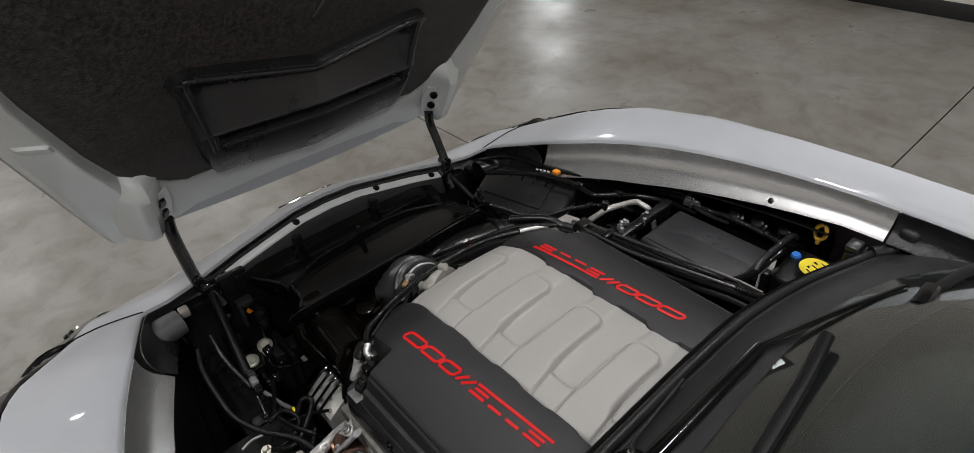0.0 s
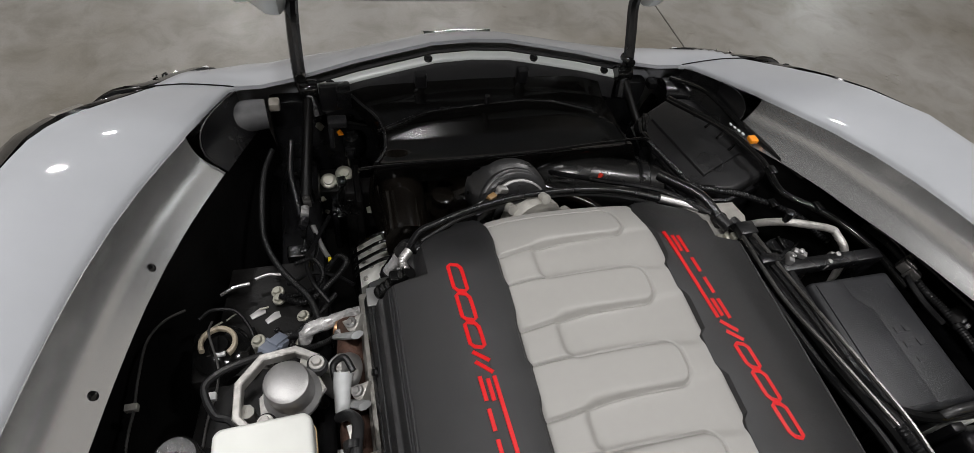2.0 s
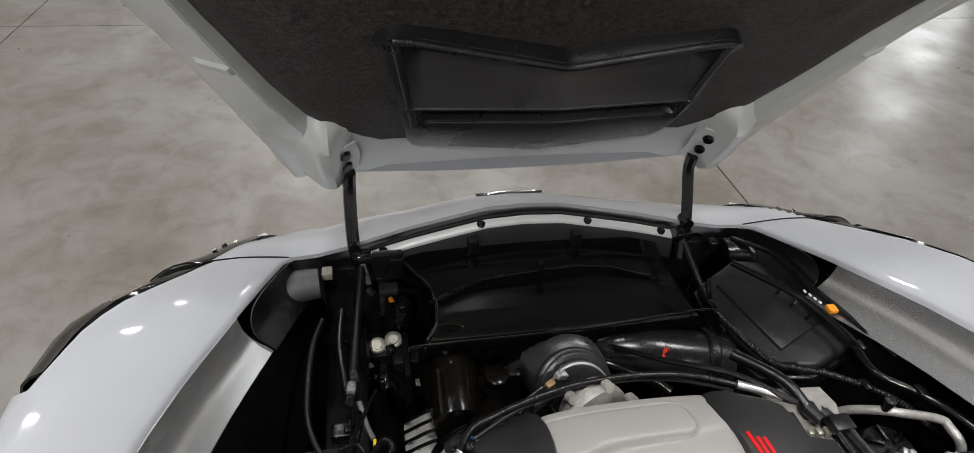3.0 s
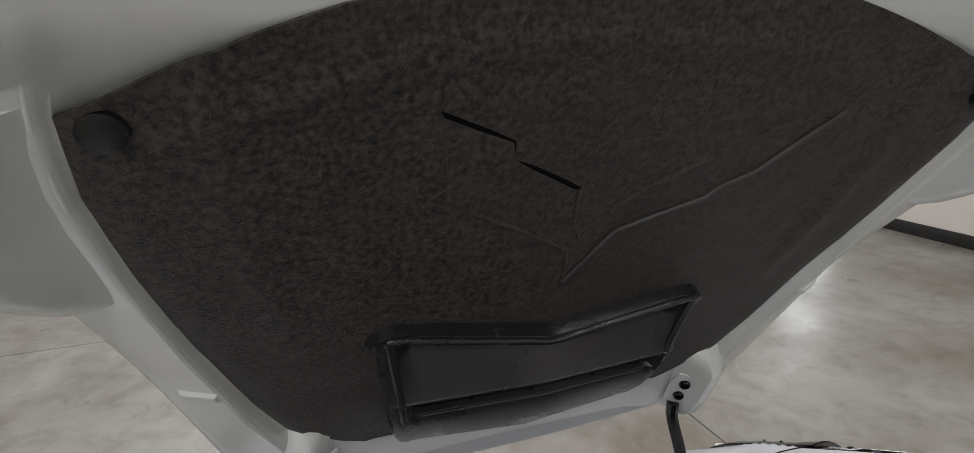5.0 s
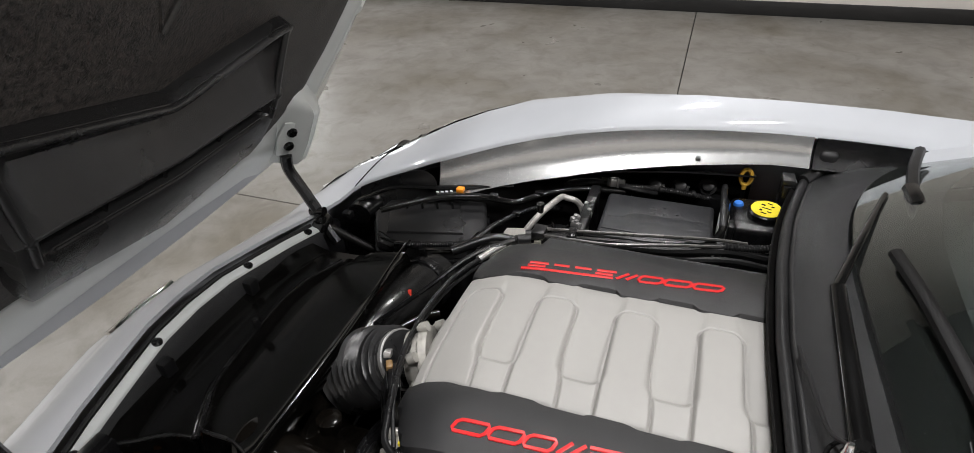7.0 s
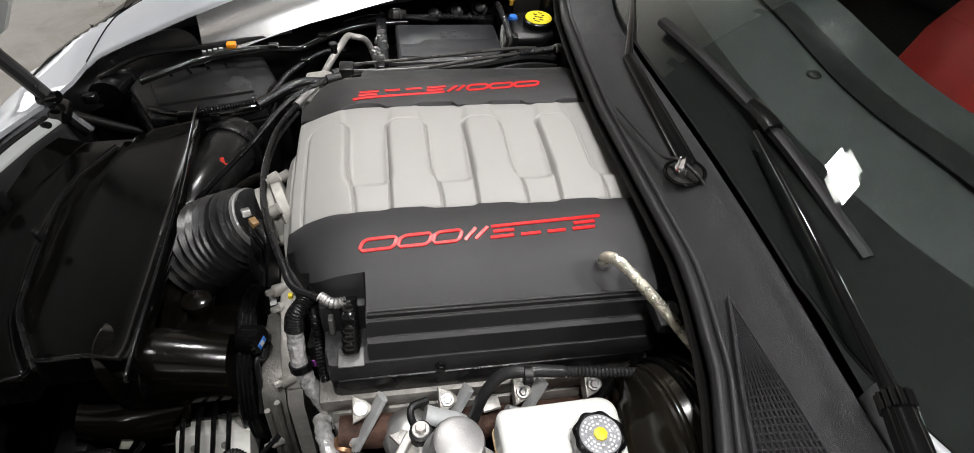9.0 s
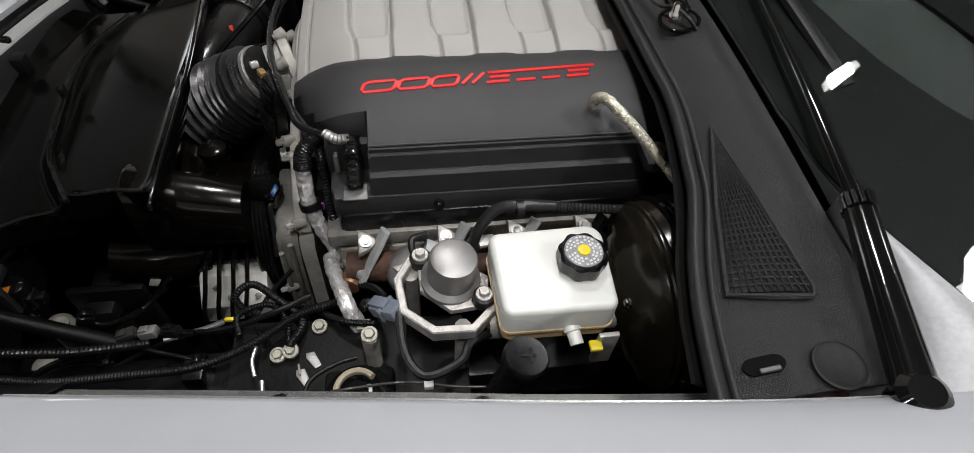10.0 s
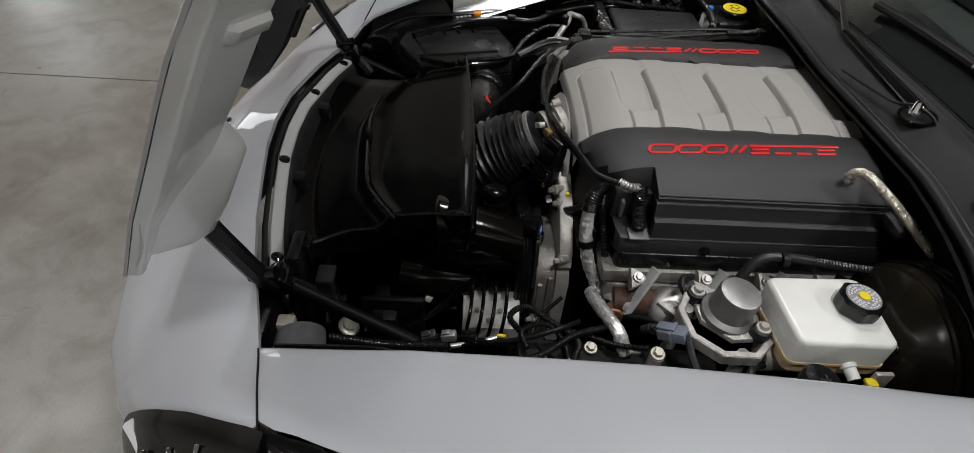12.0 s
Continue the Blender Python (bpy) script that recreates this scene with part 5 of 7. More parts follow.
head = part("cylinder_head", joined(box(-0.353, -0.262, -0.275, 0.262, 0.642, 0.674, 0.006), box(EX - 0.385, EX - 0.29, -0.27, 0.25, 0.53, 0.64, 0.012)), PUMPM, engine, "cast aluminium cylinder head")
part("exhaust_manifold", tube([(EX - 0.400, 0.235, 0.612), (EX - 0.408, 0.10, 0.612), (EX - 0.410, -0.10, 0.608), (EX - 0.40, -0.26, 0.595)], 0.027, 14, 8), RUST, engine, "rusty exhaust manifold")
for i, y in enumerate((0.196, 0.066, -0.052, -0.168, -0.255)):
    m = axis((-0.366, y, 0.668), (-0.40, y, 0.735))
    part("head_lug", prism([(-0.016, -0.021), (-0.016, 0.021), (0.004, 0.012), (0.013, 0.004), (0.013, -0.004), (0.004, -0.012)], -0.014, 0.009, 0.004, m), CASTING, head, "cast lug on the cylinder head")
    bolt(head, m @ Vector((-0.003, 0, 0.013)), 0.0068, m.to_3x3() @ Vector((0, 0, 1)), STEEL)
    b0, b1 = Vector((-0.362, y - 0.03, 0.692)), Vector((-0.405, y + 0.018, 0.606))
    part("plug_boot", tube([b0, b0.lerp(b1, 0.5), b1], (0.0125, 0.009), 8, 3, flat=0.55), BLUEPALE if i < 3 else BLACK, head, "grey heat-shielded spark plug boot")
for p in ((-0.305, 0.222, 0.60), (-0.335, 0.232, 0.585)):
    part("flange_nut", joined(lathe([(0.016, 0), (0.017, 0.003), (0.013, 0.006)], axis(p, (p[0] - 0.05, p[1], p[2] + 0.06)), 18), lathe([(0.009, 0.006), (0.009, 0.018), (0.006, 0.02)], axis(p, (p[0] - 0.05, p[1], p[2] + 0.06)), 6)), PALE, head, "yellowed flange nut")
part("heat_shield", lathe([(0.044, 0), (0.042, 0.010), (0.033, 0.018), (0.014, 0.021), (0.010, 0.018)], axis((-0.395, 0.128, 0.618), (-0.445, 0.135, 0.69)), 24), STEEL, head, "dished bright heat shield")
bolt(engine, (-0.340, 0.077, 0.722), 0.006, (-1, 0, 0.25), BLACK)
bolt(engine, (-0.335, -0.268, 0.815), 0.009, (-0.3, 0, 1), STEEL)
part("cover_ear", box(-0.36, -0.29, -0.30, -0.245, 0.78, 0.808, 0.012), COVER, engine, "black mounting ear of the cover")
# throttle body and its seat in front of the intake
tb = part("throttle_body", lathe([(0.062, 0), (0.064, 0.006), (0.064, 0.016), (0.056, 0.020), (0.056, 0.046)], axis((0.0, 0.312, 0.748), (-0.018, 0.372, 0.736)), 32), ALU2, engine, "bare cast throttle body")
for a in range(6):
    an = a * 2 * math.pi / 6 + 0.3
    p = Vector((-0.004 + 0.068 * math.cos(an), 0.326 + 0.012 * math.sin(an), 0.755 + 0.056 * math.sin(an)))
    part("throttle_ear", lathe([(0.010, -0.012), (0.010, 0.004), (0.006, 0.005), (0.006, 0.010)], axis(p, p + Vector((-0.02, 0.08, -0.04))), 14), ALU2, tb, "cast ear with its bolt")
# accessory drive at the front, left of the middle
part("front_case", prism([(-0.09, 0.715), (-0.14, 0.706), (-0.175, 0.692), (-0.21, 0.672), (-0.245, 0.652), (-0.266, 0.63), (-0.280, 0.60), (-0.272, 0.585), (-0.29, 0.56), (-0.30, 0.38), (-0.09, 0.38)], 0.302, 0.330, 0.006, XZ), CASTING, engine, "cast aluminium front case")
wp = part("pump_casting", prism([(-0.12, 0.60), (-0.20, 0.605), (-0.245, 0.60), (-0.272, 0.58), (-0.286, 0.55), (-0.296, 0.50), (-0.302, 0.43), (-0.300, 0.36), (-0.12, 0.36)], 0.3315, 0.372, 0.008, XZ), PUMPM, engine, "pale cast water pump housing")
for x, y, z, r in ((-0.150, 0.336, 0.700, 0.008), (-0.174, 0.328, 0.684, 0.0075), (-0.276, 0.326, 0.618, 0.007), (-0.303, 0.366, 0.46, 0.007)):
    part("pump_bolt", joined(lathe([(r * 1.35, -0.016), (r * 1.35, 0.004), (r * 1.1, 0.006)], axis((x, y, z), (x - 0.04, y + 0.07, z + 0.02)), 14), lathe([(r * 0.8, 0.006), (r * 0.8, 0.016), (r * 0.55, 0.018)], axis((x, y, z), (x - 0.04, y + 0.07, z + 0.02)), 6)), CASTING, wp, "cast boss with its bolt")
for z0, z1, y in ((0.58, 0.37, 0.343), (0.56, 0.37, 0.362)):
    part("pump_rib", tube([(-0.292 if z0 > 0.57 else -0.294, y, z0), (-0.303, y, (z0 + z1) / 2), (-0.306, y, z1)], 0.005, 8, 4), PUMPM, wp)
part("pulley", lathe([(0.06, 0)] + [(0.141 + 0.0030 * (i % 2), 0.002 + 0.0036 * i) for i in range(9)] + [(0.135, 0.033), (0.12, 0.026), (0.04, 0.024)], axis((-0.152, 0.380, 0.50), (-0.152, 0.45, 0.50)), 72), BLACK, engine, "grooved black belt pulley")

# ---------------------------------------------------------------- engine bay shell
tub = thing("inner_structure", (0, 0, 0.2), "black engine bay liners and cross members", "car structure")
for s in (-1, 1):
    rws = []
    for y in [0.86 - 0.08 * i for i in range(15)]:
        ex, ez = lerp(EDGE, y)
        b = min(1, max(0, (0.38 - y) / 0.15))
        rws.append([(s * (ex - 0.03), y, ez - 0.118), (s * (ex - 0.042 + 0.065 * b), y, ez - 0.15 + 0.01 * b), (s * (ex - 0.05 + 0.11 * b), y, ez - 0.20), (s * (ex - 0.06 + 0.11 * b), y, ez - 0.28), (s * (ex - 0.08 + 0.06 * b), y, 0.45), (s * (ex - 0.14), y, 0.22)])
    part("wheel_house", grid(rws, 0.004), WHEELM, tub, "black inner wheel house")
    part("frame_rail", box(s * 0.47 - 0.05, s * 0.47 + 0.05, -0.35, 0.86, 0.33, 0.45, 0.012), BLACK, tub, "black frame rail")
part("firewall", grid([[(x, cowl_front(x)[0] + 0.012, cowl_front(x)[1] - 0.004), (x, cowl_front(x)[0] - 0.02, cowl_front(x)[1] - 0.03), (x, -0.36, 0.60), (x, -0.36, 0.22)] for x in [-0.74 + 0.074 * i for i in range(21)]], 0.005), VOID, tub, "black firewall")
part("bay_tray", box(-0.72, 0.72, -0.35, 0.92, 0.205, 0.225, 0.004), VOID, tub, "black tray under the engine")
part("front_cross_member", box(-0.52, 0.52, 0.86, 0.905, 0.25, 0.64, 0.015), BLACK, tub, "black radiator support")

# radiator intake shroud
shroud = thing("intake_shroud", (0, 0.7, 0.5), "glossy black air intake shroud over the radiator", "shroud")


RIDGE = [(-0.30, 0.60), (-0.27, 0.672), (-0.20, 0.715), (-0.14, 0.742), (0.0, 0.758), (0.10, 0.764), (0.18, 0.752), (0.27, 0.705), (0.31, 0.62)]


FLANK = [(0.50, -0.292), (0.53, -0.289), (0.585, -0.266), (0.651, -0.257), (0.737, -0.257), (0.795, -0.284), (0.838, -0.320), (0.91, -0.40)]


def shroud_pt(x, y):
    a = abs(x) / 0.32
    z = 0.655 + 0.010 * (0.88 - y) / 0.2
    lip = 0.880 - 0.09 * (x / 0.42) ** 2
    if y > lip - 0.03:
        z += 0.018 * (y - lip + 0.03) / 0.05
    ry = lerp(RIDGE, x)[0]
    t = (ry - y) / 0.012
    rise = 1 / (1 + math.exp(-max(-30, min(30, t * 2.2))))
    side = 1 / (1 + math.exp((abs(x) - 0.315) / 0.006))
    z += rise * side * (0.040 + 0.036 * max(0, (0.70 - y) / 0.19))
    inner = 1 / (1 + math.exp(-max(-30, min(30, (ry - 0.022 - y) / 0.006)))) / (1 + math.exp(-(y - 0.525) / 0.005)) / (1 + math.exp((abs(x) - 0.285) / 0.006))
    z -= 0.011 * inner * (1 + 0.5 * math.cos(x * 5))
    return z - 0.03 * max(0, a - 0.95)


rows = []
for j in range(61):
    row = []
    for i in range(61):
        x = 0.345 * (-1 + i / 30)
        y0, y1 = 0.905 - 0.10 * (x / 0.42) ** 2, 0.508 + 0.02 * max(0, x / 0.34)
        y = y0 + (y1 - y0) * j / 60
        edge = lerp(FLANK, y)[0]
        if x < edge:
            row.append((edge - 0.08 * (edge - x), y, shroud_pt(edge, y) - 0.45 * (edge - x)))
        else:
            row.append((x, y, shroud_pt(x, y)))
    rows.append(row)
rows.append([(x, y - 0.003, z - 0.012) for x, y, z in rows[-1]])
rows.append([(x, y + 0.02, z - 0.06) for x, y, z in rows[-1]])
rows = [[(r[0][0] - 0.001, r[0][1], r[0][2] - 0.012)] + r + [(r[-1][0] + 0.003, r[-1][1], r[-1][2] - 0.07)] for r in rows]
part("shroud_body", grid(rows, 0.003), SHROUDM, shroud, "moulded black shroud", 40)
for pts, r in (([(x, y - 0.011) for x, y in RIDGE[1:-1]], 0.0042), ([(-0.318, 0.838), (-0.282, 0.795), (-0.256, 0.737), (-0.256, 0.651), (-0.264, 0.585), (-0.288, 0.530)], 0.0036)):
    line3 = [(p.x, p.y, shroud_pt(p.x, p.y) + 0.0008) for p in smooth_line([(x, y, 0) for x, y in pts], 5)]
    part("moulded_crease", tube(line3, r, 8, 1, smooth=False), BLACK, shroud, "rounded crease in the shroud")
part("radiator", box(-0.36, 0.36, 0.655, 0.71, 0.23, 0.510, 0.01), VOID, shroud, "black radiator core")
for k in range(5):
    part("print_mark", box(-0.024 + 0.006 * k, -0.0205 + 0.006 * k, 0.664, 0.670, 0.5095, 0.5112, 0.0003, 1), LABELW, shroud, "white printed mark")
part("label_tag", box(-0.070, -0.056, 0.664, 0.668, 0.5095, 0.5112, 0.0003, 1), LABELW, shroud, "small white tag")
for x in (-0.138, 0.134):
    part("tab", box(x - 0.015, x + 0.015, 0.858, 0.884, 0.648, 0.70, 0.006), BLACK, shroud, "black slam panel tab")
part("rim_bead", tube([(-0.325, 0.515, 0.735), (-0.29, 0.513, 0.748), (0, 0.512, 0.752), (0.29, 0.53, 0.752), (0.345, 0.535, 0.742)], 0.0030, 8, 8), GLOSS, shroud, "black rim bead")
part("centre_peg", lathe([(0.008, 0), (0.008, 0.02), (0.005, 0.024)], pose(0.005, 0.745, 0.70), 12), BLACK, shroud)
part("side_rib", tube([(-0.345, 0.789, 0.628), (-0.30, 0.792, 0.612), (-0.263, 0.795, 0.597)], 0.0045, 8, 4), GLOSS, shroud, "thin rib below the shroud edge")

# air intake hose, resonator and air box
bel = thing("intake_hose", (-0.06, 0.43, 0.6), "black ribbed rubber intake bellows", "hose")
p0, p1 = Vector((-0.018, 0.364, 0.748)), Vector((-0.008, 0.500, 0.652))
pm = p0.lerp(p1, 0.34)
part("cuff", tube([p0, p0.lerp(p1, 0.12), p0.lerp(p1, 0.13), p0.lerp(p1, 0.2), pm], (0.056, 0.066), 36, 4), HOSEM, bel, "smooth rubber cuff")
for k in (0.17, 0.27):
    part("cuff_ring", lathe([(0.060 + 0.03 * k, -0.003), (0.066 + 0.03 * k, 0), (0.060 + 0.03 * k, 0.003)], axis(p0.lerp(p1, k), p1), 36), HOSEM, bel)
part("bellows", tube([pm, p0.lerp(p1, 0.6) + Vector((0.002, 0.003, 0.0)), p1], (0.075, 0.088), 44, 14, ribs=0.009, pitch=0.0138), HOSEM, bel)
part("clamp", lathe([(0.058, -0.0055), (0.060, -0.004), (0.060, 0.004), (0.058, 0.0055)], axis(p0.lerp(p1, 0.06), p1), 40), CANM, bel, "steel hose clamp")
part("clamp_screw", box(-0.012, 0.012, -0.007, 0.007, -0.006, 0.006, 0.002, 2, pose(-0.06, 0.375, 0.80, 0, 30, 20)), STEEL, bel)
part("elbow", tube([p1, p1 + (p1 - p0) * 0.25, Vector((-0.08, 0.555, 0.58)), Vector((-0.16, 0.56, 0.54))], (0.082, 0.07), 24, 8), BROWN, bel, "smooth black intake elbow")
reso = thing("resonator", (-0.18, 0.46, 0.5), "glossy black moulded resonator box", "resonator")
part("resonator_body", prism([(-0.245, 0.41), (-0.232, 0.388), (-0.14, 0.385), (-0.09, 0.42), (-0.09, 0.60), (-0.225, 0.605), (-0.25, 0.57)], 0.535, 0.612, 0.026, seg=5), BROWN, reso)
part("resonator_lower", tube([(-0.25, 0.66, 0.545), (-0.25, 0.60, 0.53), (-0.225, 0.52, 0.50)], (0.045, 0.06), 20, 6), BROWN, reso, "rounded lower chamber")
crown = [(-0.240 + 0.034 * u, 0.706 - 0.011 * u * u) for u in (-1, -0.75, -0.5, -0.25, 0, 0.25, 0.5, 0.75, 1)]
hump = prism([(-0.280, 0.585), (-0.286, 0.672)] + crown + [(-0.190, 0.668), (-0.172, 0.580)], 0.408, 0.585, 0.010, XZ, 5)
for v in hump.verts:
    v.co.z += 0.45 * (min(0.53, v.co.y) - 0.475) * min(1, max(0, (v.co.z - 0.60) / 0.07))
part("resonator_hump", hump, BROWN, reso, "raised back of the resonator")
part("resonator_neck", lathe([(0.020, 0), (0.020, 0.016), (0.024, 0.018), (0.024, 0.026), (0.017, 0.030)], axis((-0.158, 0.463, 0.672), (-0.150, 0.463, 0.74)), 18), BROWN, reso)
cm = axis((-0.205, 0.372, 0.640), (-0.235, 0.28, 0.66))
rc = part("sensor_plug", joined(lathe([(0.020, -0.03), (0.024, -0.026), (0.024, -0.006), (0.026, -0.005), (0.026, 0.004), (0.021, 0.008)], cm, 22), box(-0.012, 0.012, -0.034, -0.018, -0.018, 0.012, 0.003, 2, cm)), GLOSS, reso, "round black sensor plug")
part("sensor_clip", box(-0.013, 0.009, -0.010, 0.002, 0.0070, 0.0092, 0.0008, 1, cm), BLUE, rc, "blue clip")
part("clip_tag", box(-0.008, 0.002, -0.008, 0.0, 0.0091, 0.0096, 0.0002, 1, cm), LABELW, rc, "white tag on the clip")
part("lead", tube([(-0.212, 0.362, 0.625), (-0.226, 0.366, 0.615), (-0.238, 0.372, 0.625), (-0.262, 0.372, 0.58), (-0.285, 0.375, 0.54)], 0.005, 8, 8), RUBBER, rc, "thin black lead")
part("resonator_foot", box(-0.22, -0.15, 0.43, 0.52, 0.225, 0.53, 0.01), VOID, reso)
DUCTM = mat("smooth_duct_plastic", (0.014, 0.0138, 0.0135), 0.24, 0, 0.25, 40, 0.06, 80, rvar=0.06, spec=0.5)
duct = thing("air_duct", (0.24, 0.49, 0.6), "smooth black air duct beside the intake hose", "air duct")
part("duct_tube", tube([(-0.02, 0.60, 0.555), (0.04, 0.575, 0.60), (0.10, 0.545, 0.632), (0.17, 0.522, 0.647), (0.26, 0.50, 0.643), (0.37, 0.48, 0.632)], 0.060, 28, 8), DUCTM, duct)
part("duct_collar", lathe([(0.066, 0), (0.070, 0.004), (0.070, 0.02), (0.066, 0.024)], axis((0.31, 0.492, 0.638), (0.41, 0.473, 0.628)), 28), BLACK, duct)
part("duct_pipe", tube([(0.02, 0.50, 0.69), (0.10, 0.47, 0.67), (0.17, 0.43, 0.665), (0.20, 0.40, 0.66)], 0.011, 10, 6), BROWN, duct, "thin brown-black pipe")
REDT = mat("red_tag", (0.7, 0.04, 0.02), 0.4)
tm = axis((0.204, 0.480, 0.687), (0.214 - 0.75, 0.483 - 0.25, 0.679 + 0.61))
part("red_tag", box(-0.014, 0.014, -0.004, 0.004, -0.006, 0.004, 0.001, 1, tm), REDT, duct, "small red tag")
part("red_tag", box(-0.004, 0.004, -0.012, 0.010, -0.006, 0.0035, 0.001, 1, tm @ pose(0.006, 0.008, 0)), REDT, duct, "small red tag")
ab = thing("air_filter_box", (0.5, 0.55, 0.5), "black air filter box with ribbed lid", "air box")
lidm = [(0.37, 0.66), (0.50, 0.735), (0.575, 0.72), (0.66, 0.50), (0.64, 0.43), (0.52, 0.385), (0.40, 0.40), (0.355, 0.52)]
part("filter_body", prism(lidm, 0.45, 0.668, 0.01), BLACK, ab)
LIDM = mat("satin_lid", (0.0155, 0.0155, 0.016), 0.36, 0, 0.25, 50, 0.25, 600, spec=0.5)
lid = part("filter_lid", prism([(0.508 + (x - 0.508) * 0.95, 0.555 + (y - 0.555) * 0.95) for x, y in lidm], 0.671, 0.70, 0.012, seg=3), LIDM, ab, "satin black lid")
part("lid_panel", prism([(0.41, 0.64), (0.52, 0.685), (0.59, 0.50), (0.46, 0.44)], 0.70, 0.708, 0.005), LIDM, lid)
for i in range(4):
    k = i / 3
    part("lid_rib", tube([(0.548 + 0.034 * k, 0.648 - 0.125 * k, 0.711), (0.525 + 0.034 * k, 0.634 - 0.125 * k, 0.7098)], 0.0036, 6, 2), GLOSS, lid)
part("lid_edge", tube([(0.395, 0.655, 0.708), (0.372, 0.60, 0.708), (0.365, 0.52, 0.708), (0.40, 0.42, 0.706), (0.47, 0.40, 0.706)], 0.0055, 8, 6), GLOSS, lid, "glossy rim of the lid")
for b in ((0.355, 0.372, 0.56, 0.59, 0.69, 0.715), (0.352, 0.362, 0.50, 0.52, 0.69, 0.712)):
    part("lid_latch", box(*b, 0.003), GLOSS, lid)
fl = part("front_rail", tube([(0.54, 0.80, 0.70), (0.58, 0.70, 0.735), (0.606, 0.56, 0.742), (0.635, 0.45, 0.748), (0.655, 0.36, 0.755)], 0.012, 8, 6, flat=0.5), GLOSS, ab, "black rail along the fender")
part("orange_lock", joined(box(0.592, 0.612, 0.49, 0.512, 0.742, 0.754, 0.003)), ORANGE, ab, "orange connector lock")
for k in range(4):
    part("print_mark", box(0.572 + 0.005 * k, 0.577 + 0.005 * k, 0.556 - 0.012 * k, 0.564 - 0.012 * k, 0.744, 0.7475, 0.0005, 1), LABELW, ab, "white printed mark")

# ---------------------------------------------------------------- right side of the bay
fuse = thing("fuse_box", (0.58, -0.03, 0.5), "black fuse box with a scuffed grey-black lid", "fuse box")
lidmat = mat("scuffed_lid", (0.019, 0.0195, 0.0215), 0.42, 0, 0.25, 60, 0.35, 500)
part("fuse_body", box(0.495, 0.668, -0.165, 0.10, 0.5, 0.742, 0.008), BLACK, fuse)
fl = part("fuse_lid", box(0.488, 0.675, -0.17, 0.098, 0.738, 0.766, 0.010, 3), lidmat, fuse, "scuffed dark lid")
part("lid_step", prism([(0.50, -0.16), (0.585, -0.16), (0.585, 0.02), (0.56, 0.05), (0.56, 0.088), (0.50, 0.088)], 0.766, 0.7685, 0.001), lidmat, fl)
for (x, y, w, h) in ((0.60, -0.03, 0.012, 0.012), (0.62, -0.03, 0.012, 0.012), (0.60, -0.06, 0.016, 0.012), (0.63, -0.06, 0.016, 0.014), (0.605, -0.09, 0.02, 0.01), (0.655, 0.06, 0.01, 0.01), (0.52, 0.06, 0.012, 0.012)):
    part("embossed_bar", box(x, x + w, y, y + h, 0.766, 0.7672, 0), lidmat, fl)
hold = thing("hold_down_frame", (0.56, 0.13, 0.5), "matt black hold-down bar beside the fuse box", "bracket")
part("cross_bar", box(0.445, 0.675, 0.120, 0.146, 0.758, 0.782, 0.004), BLACK, hold)
part("stay", box(0.45, 0.475, 0.122, 0.144, 0.45, 0.765, 0.004), BLACK, hold)
part("stay", box(0.648, 0.672, 0.122, 0.144, 0.45, 0.765, 0.004), BLACK, hold)
part("side_bar", tube([(0.46, 0.13, 0.77), (0.455, 0.0, 0.775), (0.465, -0.15, 0.782)], 0.009, 8, 4), BLACK, hold)
part("rear_bar", tube([(0.465, -0.15, 0.782), (0.53, -0.185, 0.785), (0.66, -0.195, 0.785), (0.69, -0.19, 0.78)], 0.009, 8, 5), GLOSS, hold)
pipe = thing("coolant_pipe", (0.58, 0.22, 0.6), "bent bare aluminium coolant pipe", "pipe")
part("pipe_run", tube([(0.485, 0.292, 0.69), (0.502, 0.278, 0.722), (0.530, 0.250, 0.757), (0.558, 0.236, 0.764), (0.63, 0.222, 0.752), (0.646, 0.208, 0.745), (0.654, 0.170, 0.722), (0.655, 0.14, 0.62)], 0.0085, 12, 6), ALU, pipe)
part("valve", lathe([(0.008, 0), (0.008, 0.014), (0.010, 0.015), (0.010, 0.026), (0.007, 0.028)], axis((0.532, 0.249, 0.762), (0.53, 0.255, 0.85)), 14), BLACK, pipe, "black valve cap")
mt = thing("auxiliary_pump", (0.57, 0.215, 0.6), "ribbed black auxiliary pump beside the pipe", "pump")
mq = axis((0.565, 0.215, 0.60), (0.56, 0.21, 0.8))
part("pump_body", lathe([(0.052, 0), (0.054, 0.03), (0.054, 0.066), (0.048, 0.078), (0.02, 0.082)], mq, 30), BLACK, mt)
for k in range(6):
    part("pump_rib", box(0.012, 0.046, -0.0035, 0.0035, 0.078, 0.089, 0.0015, 1, mq @ pose(0, 0, 0, 0, 0, 60 * k + 15)), GLOSS, mt)
rl = thing("fender_harness", (0.6, 0.3, 0.7), "glossy black harness rails along the fender", "wiring")
part("rail", tube([(0.46, 0.68, 0.735), (0.557, 0.555, 0.738), (0.591, 0.455, 0.74), (0.596, 0.41, 0.74), (0.593, 0.34, 0.74), (0.638, 0.29, 0.742), (0.676, 0.235, 0.745), (0.70, 0.16, 0.75), (0.705, 0.06, 0.755)], 0.0085, 10, 8), GLOSS, rl, "glossy black tube")
